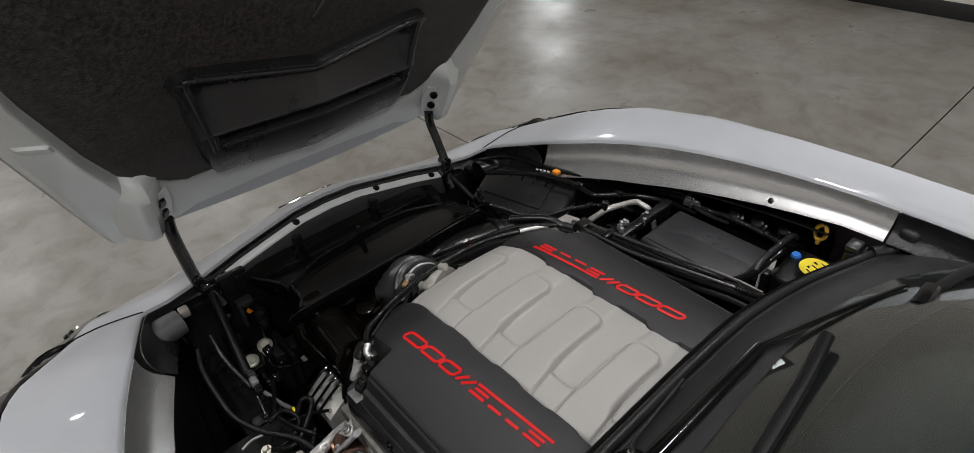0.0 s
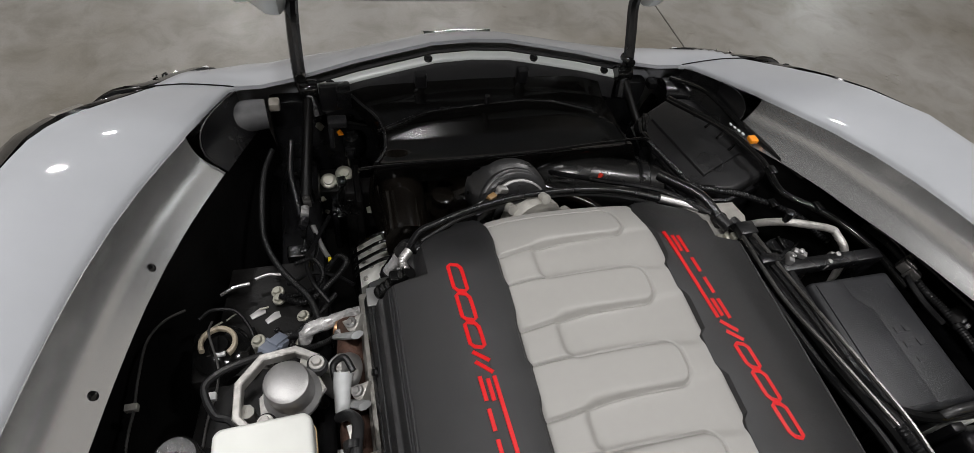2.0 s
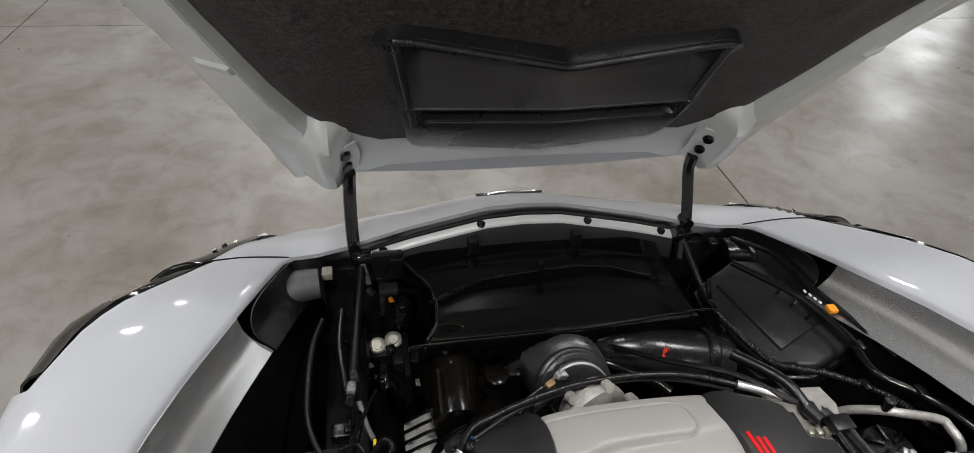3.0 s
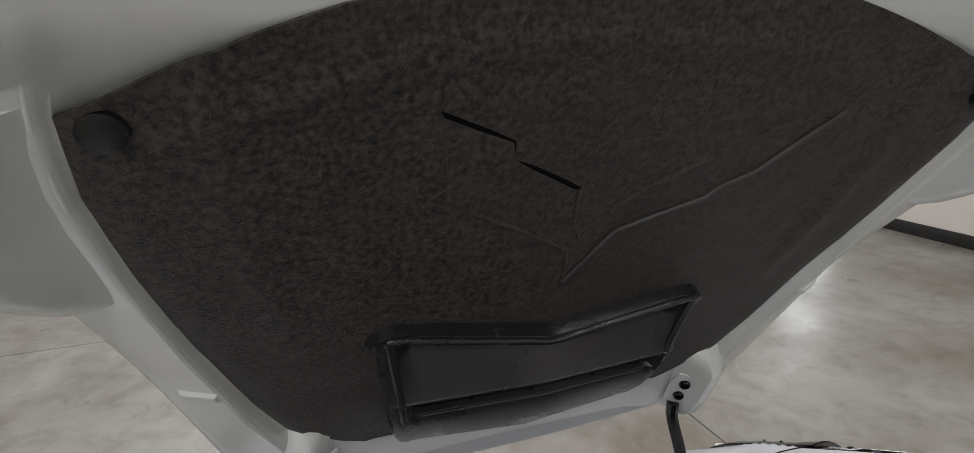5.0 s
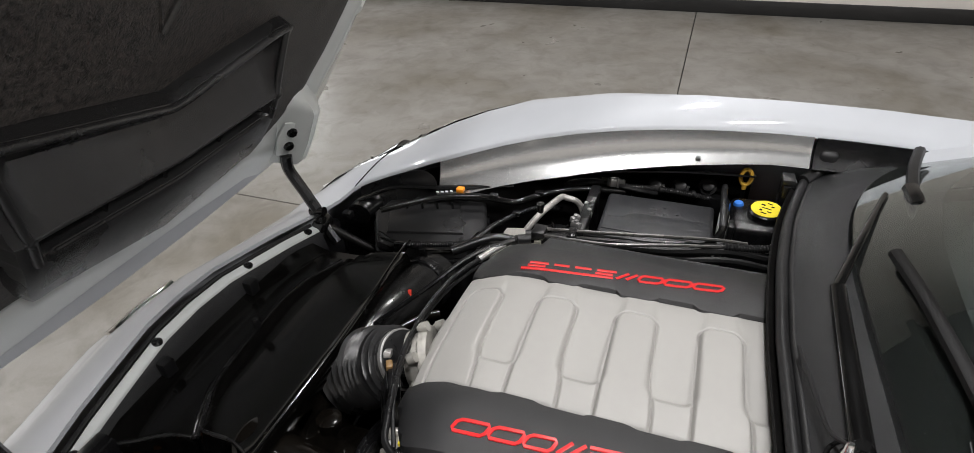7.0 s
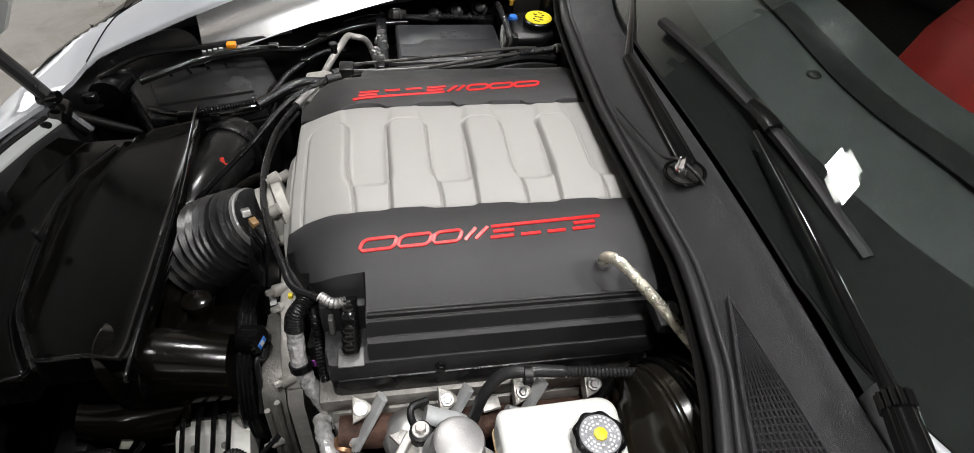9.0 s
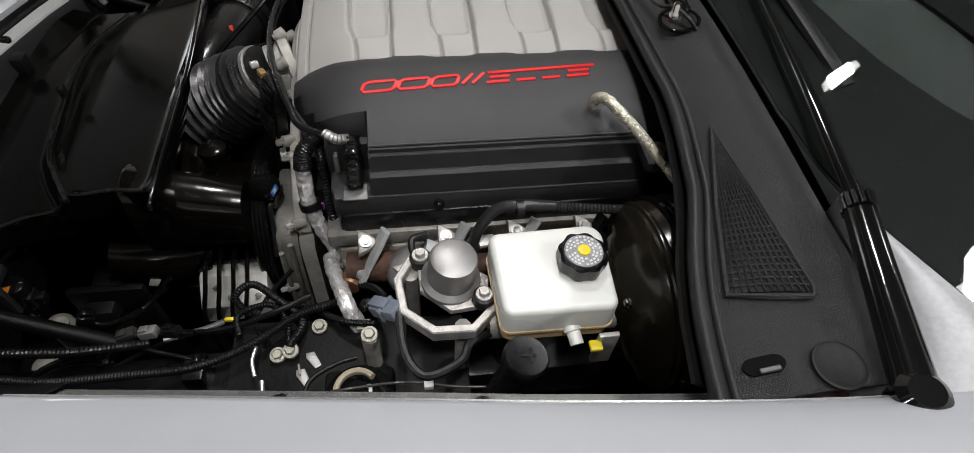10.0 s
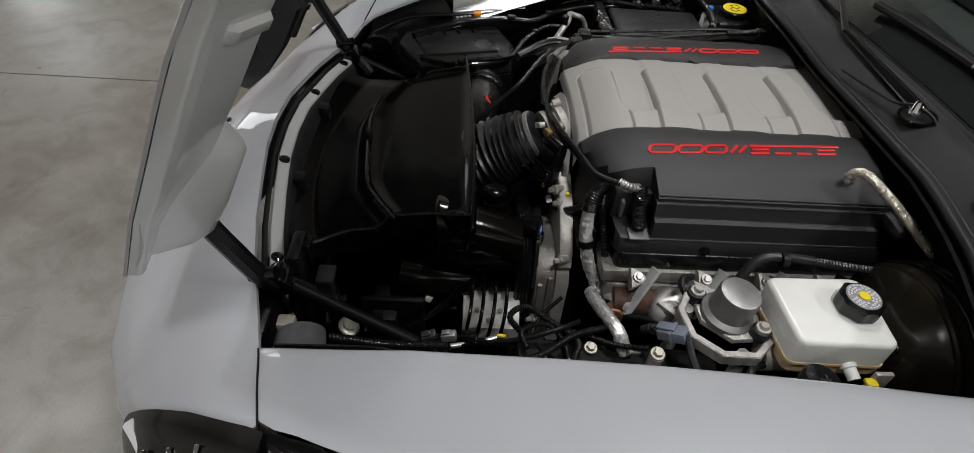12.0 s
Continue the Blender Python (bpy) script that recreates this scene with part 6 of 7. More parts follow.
part("rail", tube([(0.361, 0.553, 0.715), (0.406, 0.418, 0.715), (0.46, 0.385, 0.715), (0.52, 0.361, 0.715), (0.613, 0.292, 0.715), (0.66, 0.22, 0.70)], 0.008, 10, 8, ribs=0.0014), BLACK, rl, "corrugated black tube")
for p in ((0.596, 0.40, 0.748), (0.645, 0.283, 0.75), (0.57, 0.325, 0.722)):
    part("rail_clip", box(p[0] - 0.009, p[0] + 0.009, p[1] - 0.012, p[1] + 0.012, p[2] - 0.006, p[2] + 0.005, 0.002), GLOSS, rl)
exp = thing("expansion_tank", (0.65, -0.28, 0.6), "black coolant tank with a yellow cap", "tank")
part("tank_body", box(0.585, 0.735, -0.345, -0.205, 0.55, 0.775, 0.02, 3), BLACK, exp)
m = axis((0.65, -0.285, 0.775), (0.645, -0.283, 0.9))
cap = part("cap", lathe([(0.040, 0), (0.041, 0.004), (0.041, 0.016), (0.037, 0.020)], m, 28), BLACK, exp, "black cap")
part("cap_print", lathe([(0.036, 0.0200), (0.0355, 0.0212)], m, 32), YELLOW, cap, "yellow printed disc")
for x, y, w, h in ((-0.012, 0.012, 0.010, 0.005), (0.010, 0.013, 0.007, 0.004), (0.0, 0.0, 0.022, 0.003), (-0.010, -0.012, 0.006, 0.006), (0.010, -0.012, 0.010, 0.004), (0.0, -0.022, 0.014, 0.003), (0.0, 0.023, 0.012, 0.003)):
    part("print_bar", box(x - w / 2, x + w / 2, y - h / 2, y + h / 2, 0.0211, 0.0218, 0, 1, m), BLACK, cap)
part("blue_cap", lathe([(0.012, 0), (0.013, 0.01), (0.010, 0.016)], axis((0.69, -0.225, 0.765), (0.685, -0.22, 0.85)), 14), BLUE, exp, "small blue cap")
part("white_block", box(0.602, 0.634, -0.203, -0.180, 0.66, 0.785, 0.004), TANK, exp, "translucent white reservoir")
dip = thing("dipstick", (0.785, -0.237, 0.7), "yellow dipstick handle beside the tank", "dipstick")
part("handle", tube([(0.779 + 0.0, -0.237 + 0.013 * math.cos(a), 0.806 + 0.022 * math.sin(a)) for a in [2 * math.pi * k / 20 for k in range(21)]], 0.0055, 8, 1), AMBER, dip, "yellow loop handle")
part("handle_stem", tube([(0.780, -0.237, 0.77), (0.779, -0.237, 0.786)], 0.006, 8, 2), AMBER, dip)
part("dip_tube", tube([(0.782, -0.237, 0.55), (0.785, -0.237, 0.77)], 0.006, 8, 2), BLACK, dip)
kn = thing("relay_knobs", (0.80, -0.08, 0.7), "black round plugs under the fender edge", "plugs")
for p in ((0.796, -0.014, 0.731), (0.806, -0.079, 0.735), (0.815, -0.150, 0.741)):
    part("knob", lathe([(0.024, 0), (0.024, 0.012), (0.017, 0.016), (0.016, 0.03), (0.012, 0.033)], axis(p, (p[0] - 0.06, p[1], p[2] + 0.05)), 20), HOSEM, kn)
part("knob_rail", box(0.79, 0.835, -0.21, 0.05, 0.66, 0.725, 0.008), BLACK, kn)
vh = thing("drain_hose", (0.66, -0.18, 0.6), "bent black hose behind the fuse box", "hose")
part("hose", tube([(0.545, -0.190, 0.70), (0.548, -0.188, 0.775), (0.575, -0.186, 0.80), (0.66, -0.186, 0.80), (0.735, -0.188, 0.792), (0.765, -0.19, 0.77)], 0.008, 10, 6), HOSEM, vh)
part("plate", box(0.56, 0.585, -0.215, -0.20, 0.55, 0.785, 0.004), BLACK, vh, "black upright plate")
pbx = thing("rear_connector", (0.745, -0.33, 0.75), "black stacked connector beside the tank", "connector")
part("connector_body", box(0.70, 0.765, -0.345, -0.315, 0.70, 0.835, 0.006), BLACK, pbx)
part("connector_top", box(0.705, 0.75, -0.342, -0.312, 0.835, 0.85, 0.004), HOSEM, pbx)
part("pale_plug", box(0.762, 0.785, -0.36, -0.33, 0.80, 0.815, 0.004), BLUEPALE, pbx, "pale blue plug")
# hoses along the right cover
lines = thing("line_bundle", (0.43, 0, 0.6), "bundle of black hoses along the engine cover", "hoses")
for i, (dx, dz, r) in enumerate(((0, 0, 0.010), (0.022, -0.004, 0.009), (-0.018, -0.012, 0.008), (0.040, -0.010, 0.007))):
    part("hose", tube([(0.36 + dx, 0.33 + 0.01 * i, 0.735 + dz), (0.39 + dx, 0.26, 0.765 + dz), (0.412 + dx, 0.12, 0.772 + dz), (0.432 + dx, -0.06, 0.776 + dz), (0.45 + dx, -0.2, 0.79 + dz), (0.46 + dx, -0.29, 0.78 + dz)], r, 8, 8), LOOMM, lines)
part("steel_line", tube([(0.405, 0.20, 0.803), (0.422, 0.10, 0.802), (0.45, -0.05, 0.802), (0.475, -0.174, 0.80), (0.48, -0.24, 0.798)], 0.0042, 8, 6), DULLINE, lines, "satin metal line")
part("steel_line", tube([(0.382, 0.20, 0.800), (0.388, 0.057, 0.80), (0.42, -0.07, 0.802), (0.454, -0.20, 0.80)], 0.0040, 8, 6), DULLINE, lines, "satin metal line")
part("line_sleeve", tube([(0.452, -0.19, 0.80), (0.456, -0.225, 0.80), (0.472, -0.285, 0.80)], 0.0095, 10, 4, ribs=0.0014), BLACK, lines, "black line sleeve")
part("fitting", lathe([(0.009, 0), (0.012, 0.003), (0.012, 0.018), (0.006, 0.022), (0.006, 0.034)], axis((0.472, -0.285, 0.80), (0.478, -0.31, 0.80)), 8), ALU2, lines, "pale line fitting")
for b in ((0.378, 0.418, 0.200, 0.232, 0.788, 0.806), (0.384, 0.428, 0.13, 0.150, 0.792, 0.808)):
    part("line_clamp", box(*b, 0.004), BLACK, lines, "black clamp of the lines")
for x, y in ((0.362, 0.258), (0.385, 0.246)):
    part("hose_mouth", lathe([(0.012, 0), (0.012, -0.03), (0.010, -0.03), (0.009, -0.004), (0.004, -0.004)], axis((x, y, 0.79), (x - 0.03, y + 0.08, 0.79)), 16), RUBBER, lines, "open round hose mouth")
co = thing("ignition_module", (0.37, 0.26, 0.6), "cast bracket with a black connector", "module")
part("cast_plate", prism([(0.285, 0.262), (0.315, 0.20), (0.36, 0.17), (0.405, 0.175), (0.445, 0.27), (0.435, 0.31), (0.33, 0.318)], 0.62, 0.768, 0.006), CASTING, co)
for k in range(4):
    part("terminal", box(0.345 + 0.016 * k, 0.355 + 0.016 * k, 0.212 - 0.002 * k, 0.224, 0.768, 0.782, 0.002), PALE, co)
part("connector", joined(box(0.36, 0.39, 0.245, 0.275, 0.75, 0.785, 0.006), tube([(0.375, 0.26, 0.775), (0.355, 0.32, 0.785), (0.30, 0.40, 0.77)], 0.012, 10, 6)), BLACK, co, "black connector")

# ---------------------------------------------------------------- left side of the bay
res = thing("brake_fluid_reservoir", (-0.51, -0.07, 0.6), "white plastic brake fluid reservoir with a black cap", "reservoir")
out = []
for cx0, cy0, a0, r in ((-0.454, -0.001, 90, 0.015), (-0.562, -0.005, 180, 0.015), (-0.565, -0.136, 270, 0.015), (-0.460, -0.132, 0, 0.024)):
    out += [(cx0 + r * math.cos(radians(a0 - 90 + 90 * k / 5)), cy0 + r * math.sin(radians(a0 - 90 + 90 * k / 5))) for k in range(6)]
part("tank", prism(out, 0.716, 0.768, 0.009, seg=4), TANK, res, "milky white upper shell")
part("tank_lower", prism([(-0.508 + (x + 0.508) * 0.97, -0.07 + (y + 0.07) * 0.97) for x, y in out], 0.69, 0.712, 0.0), TANK2, res, "yellowed lower shell")
part("seam", prism([(-0.508 + (x + 0.508) * 1.02, -0.07 + (y + 0.07) * 1.02) for x, y in out], 0.711, 0.7165, 0.001), TANK2, res)
part("master_cylinder", tube([(-0.53, 0.02, 0.665), (-0.53, -0.18, 0.665)], 0.026, 16, 2), ALU2, res, "cast master cylinder")
m = pose(-0.505, -0.110, 0.768)
cap = part("cap", lathe([(0.030, 0), (0.035, 0.003), (0.0365, 0.012), (0.0355, 0.025), (0.031, 0.029)], m, 72, 8, 0.085), BLACK, res, "scalloped black cap")
part("cap_disc", lathe([(0.0275, 0.0285), (0.027, 0.0300)], m, 32), mat("cap_print", (0.24, 0.245, 0.26), 0.5, 0, 0.5, 400), cap, "grey printed cap disc")
part("cap_hub", lathe([(0.0095, 0.030), (0.009, 0.0325), (0.007, 0.033)], m, 8), YELLOW, cap, "yellow centre of the cap")
for r, n, w in ((0.0235, 26, 0.0034), (0.0185, 20, 0.0036), (0.0140, 14, 0.0038)):
    for k in range(n):
        if (k * 7 + n) % 5:
            part("print_bar", box(-0.0013, 0.0013, -w / 2, w / 2, 0.0299, 0.0304, 0, 1, m @ pose(0, 0, 0, 0, 0, 360 * k / n) @ pose(r, 0, 0)), LABELW, cap)
part("level_sensor", lathe([(0.010, 0), (0.010, 0.018), (0.013, 0.02), (0.013, 0.03)], axis((-0.600, -0.095, 0.705), (-0.57, -0.09, 0.715)), 12), TANK, res, "white fluid level sensor")
part("sensor_clip", box(-0.612, -0.596, -0.130, -0.112, 0.700, 0.708, 0.002), YELLOW, res, "yellow sensor clip")
part("stay", box(-0.60, -0.592, -0.155, -0.125, 0.64, 0.72, 0.002), ALU, res, "pale metal stay")
BOOSTM = mat("booster_black", (0.0115, 0.0096, 0.0068), 0.17, 0, 0.25, 30, 0.10, 60, rvar=0.06, spec=0.48)
boost = thing("brake_booster", (-0.56, -0.26, 0.6), "glossy black drum-shaped brake booster", "brake booster")
BM = axis((-0.508, -0.168, 0.662), (-0.500, -0.35, 0.668)) @ Matrix.Scale(1.12, 4)
part("front_shell", lathe([(0.04, 0), (0.05, 0.01), (0.085, 0.018), (0.092, 0.026), (0.118, 0.034), (0.128, 0.043), (0.1285, 0.047), (0.1325, 0.049), (0.1335, 0.052), (0.1325, 0.055), (0.130, 0.057), (0.133, 0.068)], BM, 56), BOOSTM, boost)
part("rear_shell", lathe([(0.132, 0.078), (0.1335, 0.084), (0.1375, 0.086), (0.1385, 0.0885), (0.1375, 0.091), (0.1345, 0.093), (0.1345, 0.097), (0.1385, 0.099), (0.1395, 0.1015), (0.1385, 0.104), (0.135, 0.106), (0.136, 0.13), (0.13, 0.14), (0.10, 0.17)], BM, 56), BOOSTM, boost)
part("rim_band", lathe([(0.134, 0.068), (0.139, 0.070), (0.139, 0.076), (0.134, 0.078)], BM, 56), GLOSS, boost, "rolled black rim of the drum")
for a in (0.6, 2.2, 3.9, 5.4):
    bolt(boost, BM @ Vector((0.062 * math.cos(a), 0.062 * math.sin(a), 0.012)), 0.006, (0, 1, 0), GLOSS, "stud")
pump = thing("vacuum_pump", (-0.48, 0.07, 0.6), "bare metal vacuum pump in a cast bracket", "pump")
part("canister", lathe([(0.044, -0.052), (0.045, -0.040), (0.0365, -0.033), (0.0358, 0.008), (0.0335, 0.0135), (0.028, 0.0160)], pose(-0.474, 0.068, 0.748, 4, -3, 0), 48), CANM, pump, "satin steel canister")
ringpts = [(-0.430, 0.128), (-0.466, 0.150), (-0.520, 0.143), (-0.556, 0.102), (-0.558, 0.046), (-0.526, 0.012), (-0.478, 0.002)]


def bracket():
    """A bent rail of square section, higher than it is wide."""
    rows, n = [], len(ringpts)
    for k in range(n):
        p, a, b = Vector((*ringpts[k], 0)), Vector((*ringpts[max(k - 1, 0)], 0)), Vector((*ringpts[min(k + 1, n - 1)], 0))
        d = (b - a).normalized()
        o = Vector((d.y, -d.x, 0)) * 0.0065
        lo, hi = 0.684, 0.706
        rows.append([p + o + Vector((0, 0, lo)), p + o + Vector((0, 0, hi - 0.002)), p + o * 0.7 + Vector((0, 0, hi)), p - o * 0.7 + Vector((0, 0, hi)), p - o + Vector((0, 0, hi - 0.002)), p - o + Vector((0, 0, lo))])
    return grid(rows, closed=True)


part("bracket", bracket(), ALU, pump, "cast aluminium bracket ring", 30)
part("bracket_leg", joined(tube([(-0.45, 0.13, 0.69), (-0.44, 0.13, 0.50)], 0.012, 8, 2), tube([(-0.545, 0.06, 0.69), (-0.55, 0.06, 0.50)], 0.012, 8, 2)), ALU2, pump)
for p in ((-0.432, 0.114, 0.712), (-0.512, 0.026, 0.715)):
    part("mount", lathe([(0.016, -0.02), (0.018, -0.012), (0.016, 0.0), (0.012, 0.002)], pose(*p), 18), RUBBER, pump, "rubber mount")
    bolt(pump, (p[0], p[1], p[2] + 0.003), 0.0085, (0, 0, 1), ALU)
part("lower_flange", prism([(-0.42, 0.075), (-0.44, 0.12), (-0.485, 0.118), (-0.525, 0.075), (-0.52, 0.022), (-0.47, 0.012)], 0.690, 0.700, 0.003), ALU, pump, "cast lower flange")
conn = thing("pump_connector", (-0.51, 0.18, 0.65), "blue-grey plug connector on a harness", "connector")
mm = pose(-0.504, 0.168, 0.686, -28, 0, -38) @ Matrix.Scale(0.85, 4)
part("plug", joined(box(-0.016, 0.016, -0.03, 0.03, -0.012, 0.012, 0.003, 2, mm), box(-0.011, 0.011, -0.008, 0.03, 0.012, 0.018, 0.002, 2, mm), box(-0.02, 0.02, -0.004, 0.004, -0.014, 0.014, 0.002, 2, mm)), BLUEGREY, conn)
part("boot", tube([mm @ Vector((0, 0.028, 0)), mm @ Vector((0, 0.05, 0)), mm @ Vector((0.004, 0.07, -0.01))], (0.012, 0.008), 10, 6, ribs=0.002, pitch=0.006), RUBBER, conn)
part("cable", tube([mm @ Vector((0, -0.03, 0)), (-0.56, 0.148, 0.685), (-0.594, 0.137, 0.68), (-0.613, 0.114, 0.68), (-0.595, 0.067, 0.68), (-0.567, 0.05, 0.68), (-0.54, 0.0, 0.66)], 0.0065, 8, 8), RUBBER, conn)
wash = thing("washer_filler", (-0.625, 0.0, 0.6), "black washer fluid filler cap", "filler cap")
m = pose(-0.628, -0.012, 0.735, 8, 0, 0)
wc = part("cap", lathe([(0.030, -0.01), (0.031, 0.0), (0.031, 0.008), (0.028, 0.012), (0.020, 0.0105)], m, 30), BLACK, wash)
part("cap_symbol", joined(box(-0.010, 0.010, -0.002, 0.002, 0.0105, 0.0125, 0.0006, 1, m @ pose(0, -0.006, 0)), box(-0.002, 0.002, -0.012, 0.008, 0.0105, 0.0125, 0.0006, 1, m)), COWL, wc)
part("neck", tube([m @ Vector((0, 0, -0.01)), (-0.63, 0.02, 0.62), (-0.62, 0.05, 0.50)], 0.022, 14, 6), BLACK, wash)
# braided hose from the left cover to the cowl
br = thing("braided_hose", (-0.34, -0.22, 0.8), "braided metal hose into the firewall", "hose")
part("hose", tube([(-0.266, -0.172, 0.856), (-0.270, -0.176, 0.868), (-0.282, -0.186, 0.874), (-0.305, -0.206, 0.864), (-0.350, -0.250, 0.830), (-0.405, -0.300, 0.786)], 0.0088, 14, 10), BRAID, br)
part("collar", lathe([(0.012, 0), (0.012, 0.008), (0.009, 0.012)], axis((-0.259, -0.176, 0.845), (-0.283, -0.196, 0.87)), 14), STEEL, br)
# heat-wrapped harness down the front of the engine
har = thing("foil_harness", (-0.3, 0.28, 0.6), "foil-wrapped wiring harness on the engine", "wiring")
part("foil_sleeve", crinkled(tube([(-0.266, 0.290, 0.752), (-0.273, 0.291, 0.726), (-0.290, 0.290, 0.69), (-0.306, 0.278, 0.645), (-0.322, 0.258, 0.605), (-0.338, 0.245, 0.575)], 0.0132, 18, 14), 0.0019, 95), FOIL, har, "crinkled silver foil sleeve", 20)
part("foil_sleeve", crinkled(tube([(-0.335, 0.268, 0.592), (-0.365, 0.262, 0.598), (-0.41, 0.248, 0.606), (-0.45, 0.234, 0.608), (-0.468, 0.220, 0.575)], 0.0135, 18, 14), 0.0019, 95), FOIL, har, "crinkled silver foil sleeve", 20)
part("foil_sleeve", crinkled(tube([(-0.348, 0.236, 0.60), (-0.372, 0.222, 0.612), (-0.398, 0.206, 0.62)], 0.0125, 16, 14), 0.0017, 95), FOIL, har, "dull foil sleeve", 25)
part("tape_band", tube([(-0.289, 0.2902, 0.692), (-0.293, 0.2885, 0.68)], 0.0175, 14, 2), BLACK, har, "black tape band")
part("harness", tube([(-0.232, 0.258, 0.792), (-0.245, 0.272, 0.785), (-0.258, 0.287, 0.772), (-0.267, 0.291, 0.748)], (0.012, 0.0155), 12, 6, ribs=0.001, pitch=0.004), BLACK, har, "tape-wrapped harness")
part("corrugated_tube", tube([(-0.245, 0.262, 0.775), (-0.252, 0.262, 0.747), (-0.285, 0.258, 0.71), (-0.311, 0.253, 0.677), (-0.318, 0.250, 0.64)], 0.008, 12, 8, ribs=0.0018, pitch=0.005), BLACK, har)
part("purple_clip", box(-0.275, -0.262, 0.270, 0.278, 0.650, 0.668, 0.002), mat("purple_clip", (0.35, 0.07, 0.40), 0.4), har, "purple wiring clip")
part("ground_tag", box(-0.49, -0.472, 0.20, 0.222, 0.60, 0.607, 0.002), PALE, har)
ign = thing("coil_connector", (-0.27, 0.2, 0.75), "black plug on a pale bracket in the cover notch", "connector")
PALEGREY = mat("pale_grey_bracket", (0.15, 0.15, 0.147), 0.42, 0.2, 0.15, 60, 0.3, 200)
part("bracket", box(-0.340, -0.308, 0.188, 0.226, 0.743, 0.747, 0.002), PALEGREY, ign, "pale grey plastic bracket")
part("bracket_post", box(-0.284, -0.266, 0.230, 0.238, 0.748, 0.785, 0.003), PALEGREY, ign, "pale grey post")
part("plug", joined(tube([(-0.266, 0.206, 0.812), (-0.286, 0.206, 0.788), (-0.318, 0.207, 0.752)], 0.014, 12, 4, ribs=0.0016, pitch=0.012), box(-0.30, -0.272, 0.196, 0.217, 0.778, 0.806, 0.004)), GLOSS, ign, "glossy black plug")
part("yellow_clip", box(-0.167, -0.158, 0.308, 0.316, 0.692, 0.703, 0.0015), YELLOW, ign)
# long black fuel line round the front of the intake
fu = thing("vapour_hose", (0, 0.34, 0.7), "thin black hose round the front of the intake", "hose")
part("hose", tube([(-0.272, 0.232, 0.815), (-0.24, 0.283, 0.813), (-0.2, 0.301, 0.814), (-0.15, 0.319, 0.814), (-0.1, 0.334, 0.811), (-0.05, 0.346, 0.808), (0.0, 0.353, 0.804), (0.05, 0.356, 0.803), (0.11, 0.353, 0.802), (0.18, 0.342, 0.80), (0.26, 0.312, 0.797), (0.34, 0.27, 0.795)], 0.0058, 10, 10), BLACK, fu)
part("fitting", tube([(-0.262, 0.245, 0.815), (-0.275, 0.228, 0.815), (-0.272, 0.210, 0.812)], 0.0085, 10, 4, ribs=0.0018, pitch=0.005), STEEL, fu, "ribbed bright fitting")
part("second_hose", tube([(-0.235, 0.274, 0.800), (-0.15, 0.317, 0.801), (-0.05, 0.345, 0.795), (0.06, 0.355, 0.790), (0.16, 0.345, 0.786), (0.25, 0.312, 0.784)], 0.0038, 8, 10), RUBBER, fu)
part("bright_sleeve", tube([(0.255, 0.316, 0.797), (0.30, 0.294, 0.7965), (0.325, 0.28, 0.796)], 0.0088, 10, 4), STEEL, fu, "bright metal sleeve")
part("branch", tube([(0.34, 0.26, 0.805), (0.26, 0.335, 0.80), (0.171, 0.40, 0.768), (0.14, 0.45, 0.731), (0.109, 0.50, 0.694), (0.085, 0.548, 0.655)], 0.0055, 8, 10), BLACK, fu)
part("branch_tip", tube([(0.085, 0.548, 0.655), (0.078, 0.56, 0.645)], 0.006, 8, 2), STEEL, fu, "bright hose tip")
mod = thing("throttle_actuator", (-0.11, 0.345, 0.75), "black throttle actuator with ribbed connectors", "module")
fn = Vector((-0.5, 0.85, 0.15)).normalized()
fu_ = (Vector((0, 0, 1)) - fn * fn.z).normalized()
mm = Matrix.Translation((-0.106, 0.350, 0.745)) @ Matrix((fu_, fn.cross(fu_), fn)).transposed().to_4x4()
part("module_body", joined(box(-0.055, 0.055, -0.030, 0.030, -0.012, 0.010, 0.005, 2, mm), box(-0.05, -0.012, -0.026, 0.026, 0.010, 0.018, 0.003, 2, mm), box(0.0, 0.03, -0.02, 0.024, 0.010, 0.015, 0.003, 2, mm), box(0.036, 0.05, -0.026, 0.026, 0.010, 0.014, 0.002, 2, mm)), BLACK, mod)
for k in range(5):
    part("module_rib", box(-0.046 + 0.008 * k, -0.0425 + 0.008 * k, -0.024, 0.024, 0.018, 0.0205, 0.0008, 1, mm), GLOSS, mod)
part("brown_tab", box(0.048, 0.06, 0.014, 0.032, 0.0, 0.012, 0.002, 2, mm), mat("brown_tab", (0.22, 0.13, 0.05), 0.45), mod, "brown connector tab")
part("orange_lock", box(-0.064, -0.056, -0.012, 0.0, -0.004, 0.008, 0.002, 2, mm), ORANGE, mod, "orange lock")
part("lead", tube([mm @ Vector((-0.055, 0.01, 0)), (-0.125, 0.345, 0.68), (-0.16, 0.33, 0.66), (-0.20, 0.31, 0.69), (-0.235, 0.285, 0.735)], 0.007, 8, 6), RUBBER, mod, "taped black lead")
part("label_tag", tube([(-0.14, 0.348, 0.675), (-0.155, 0.345, 0.668)], 0.006, 6, 2, flat=0.25), LABELW, mod, "small white tag")
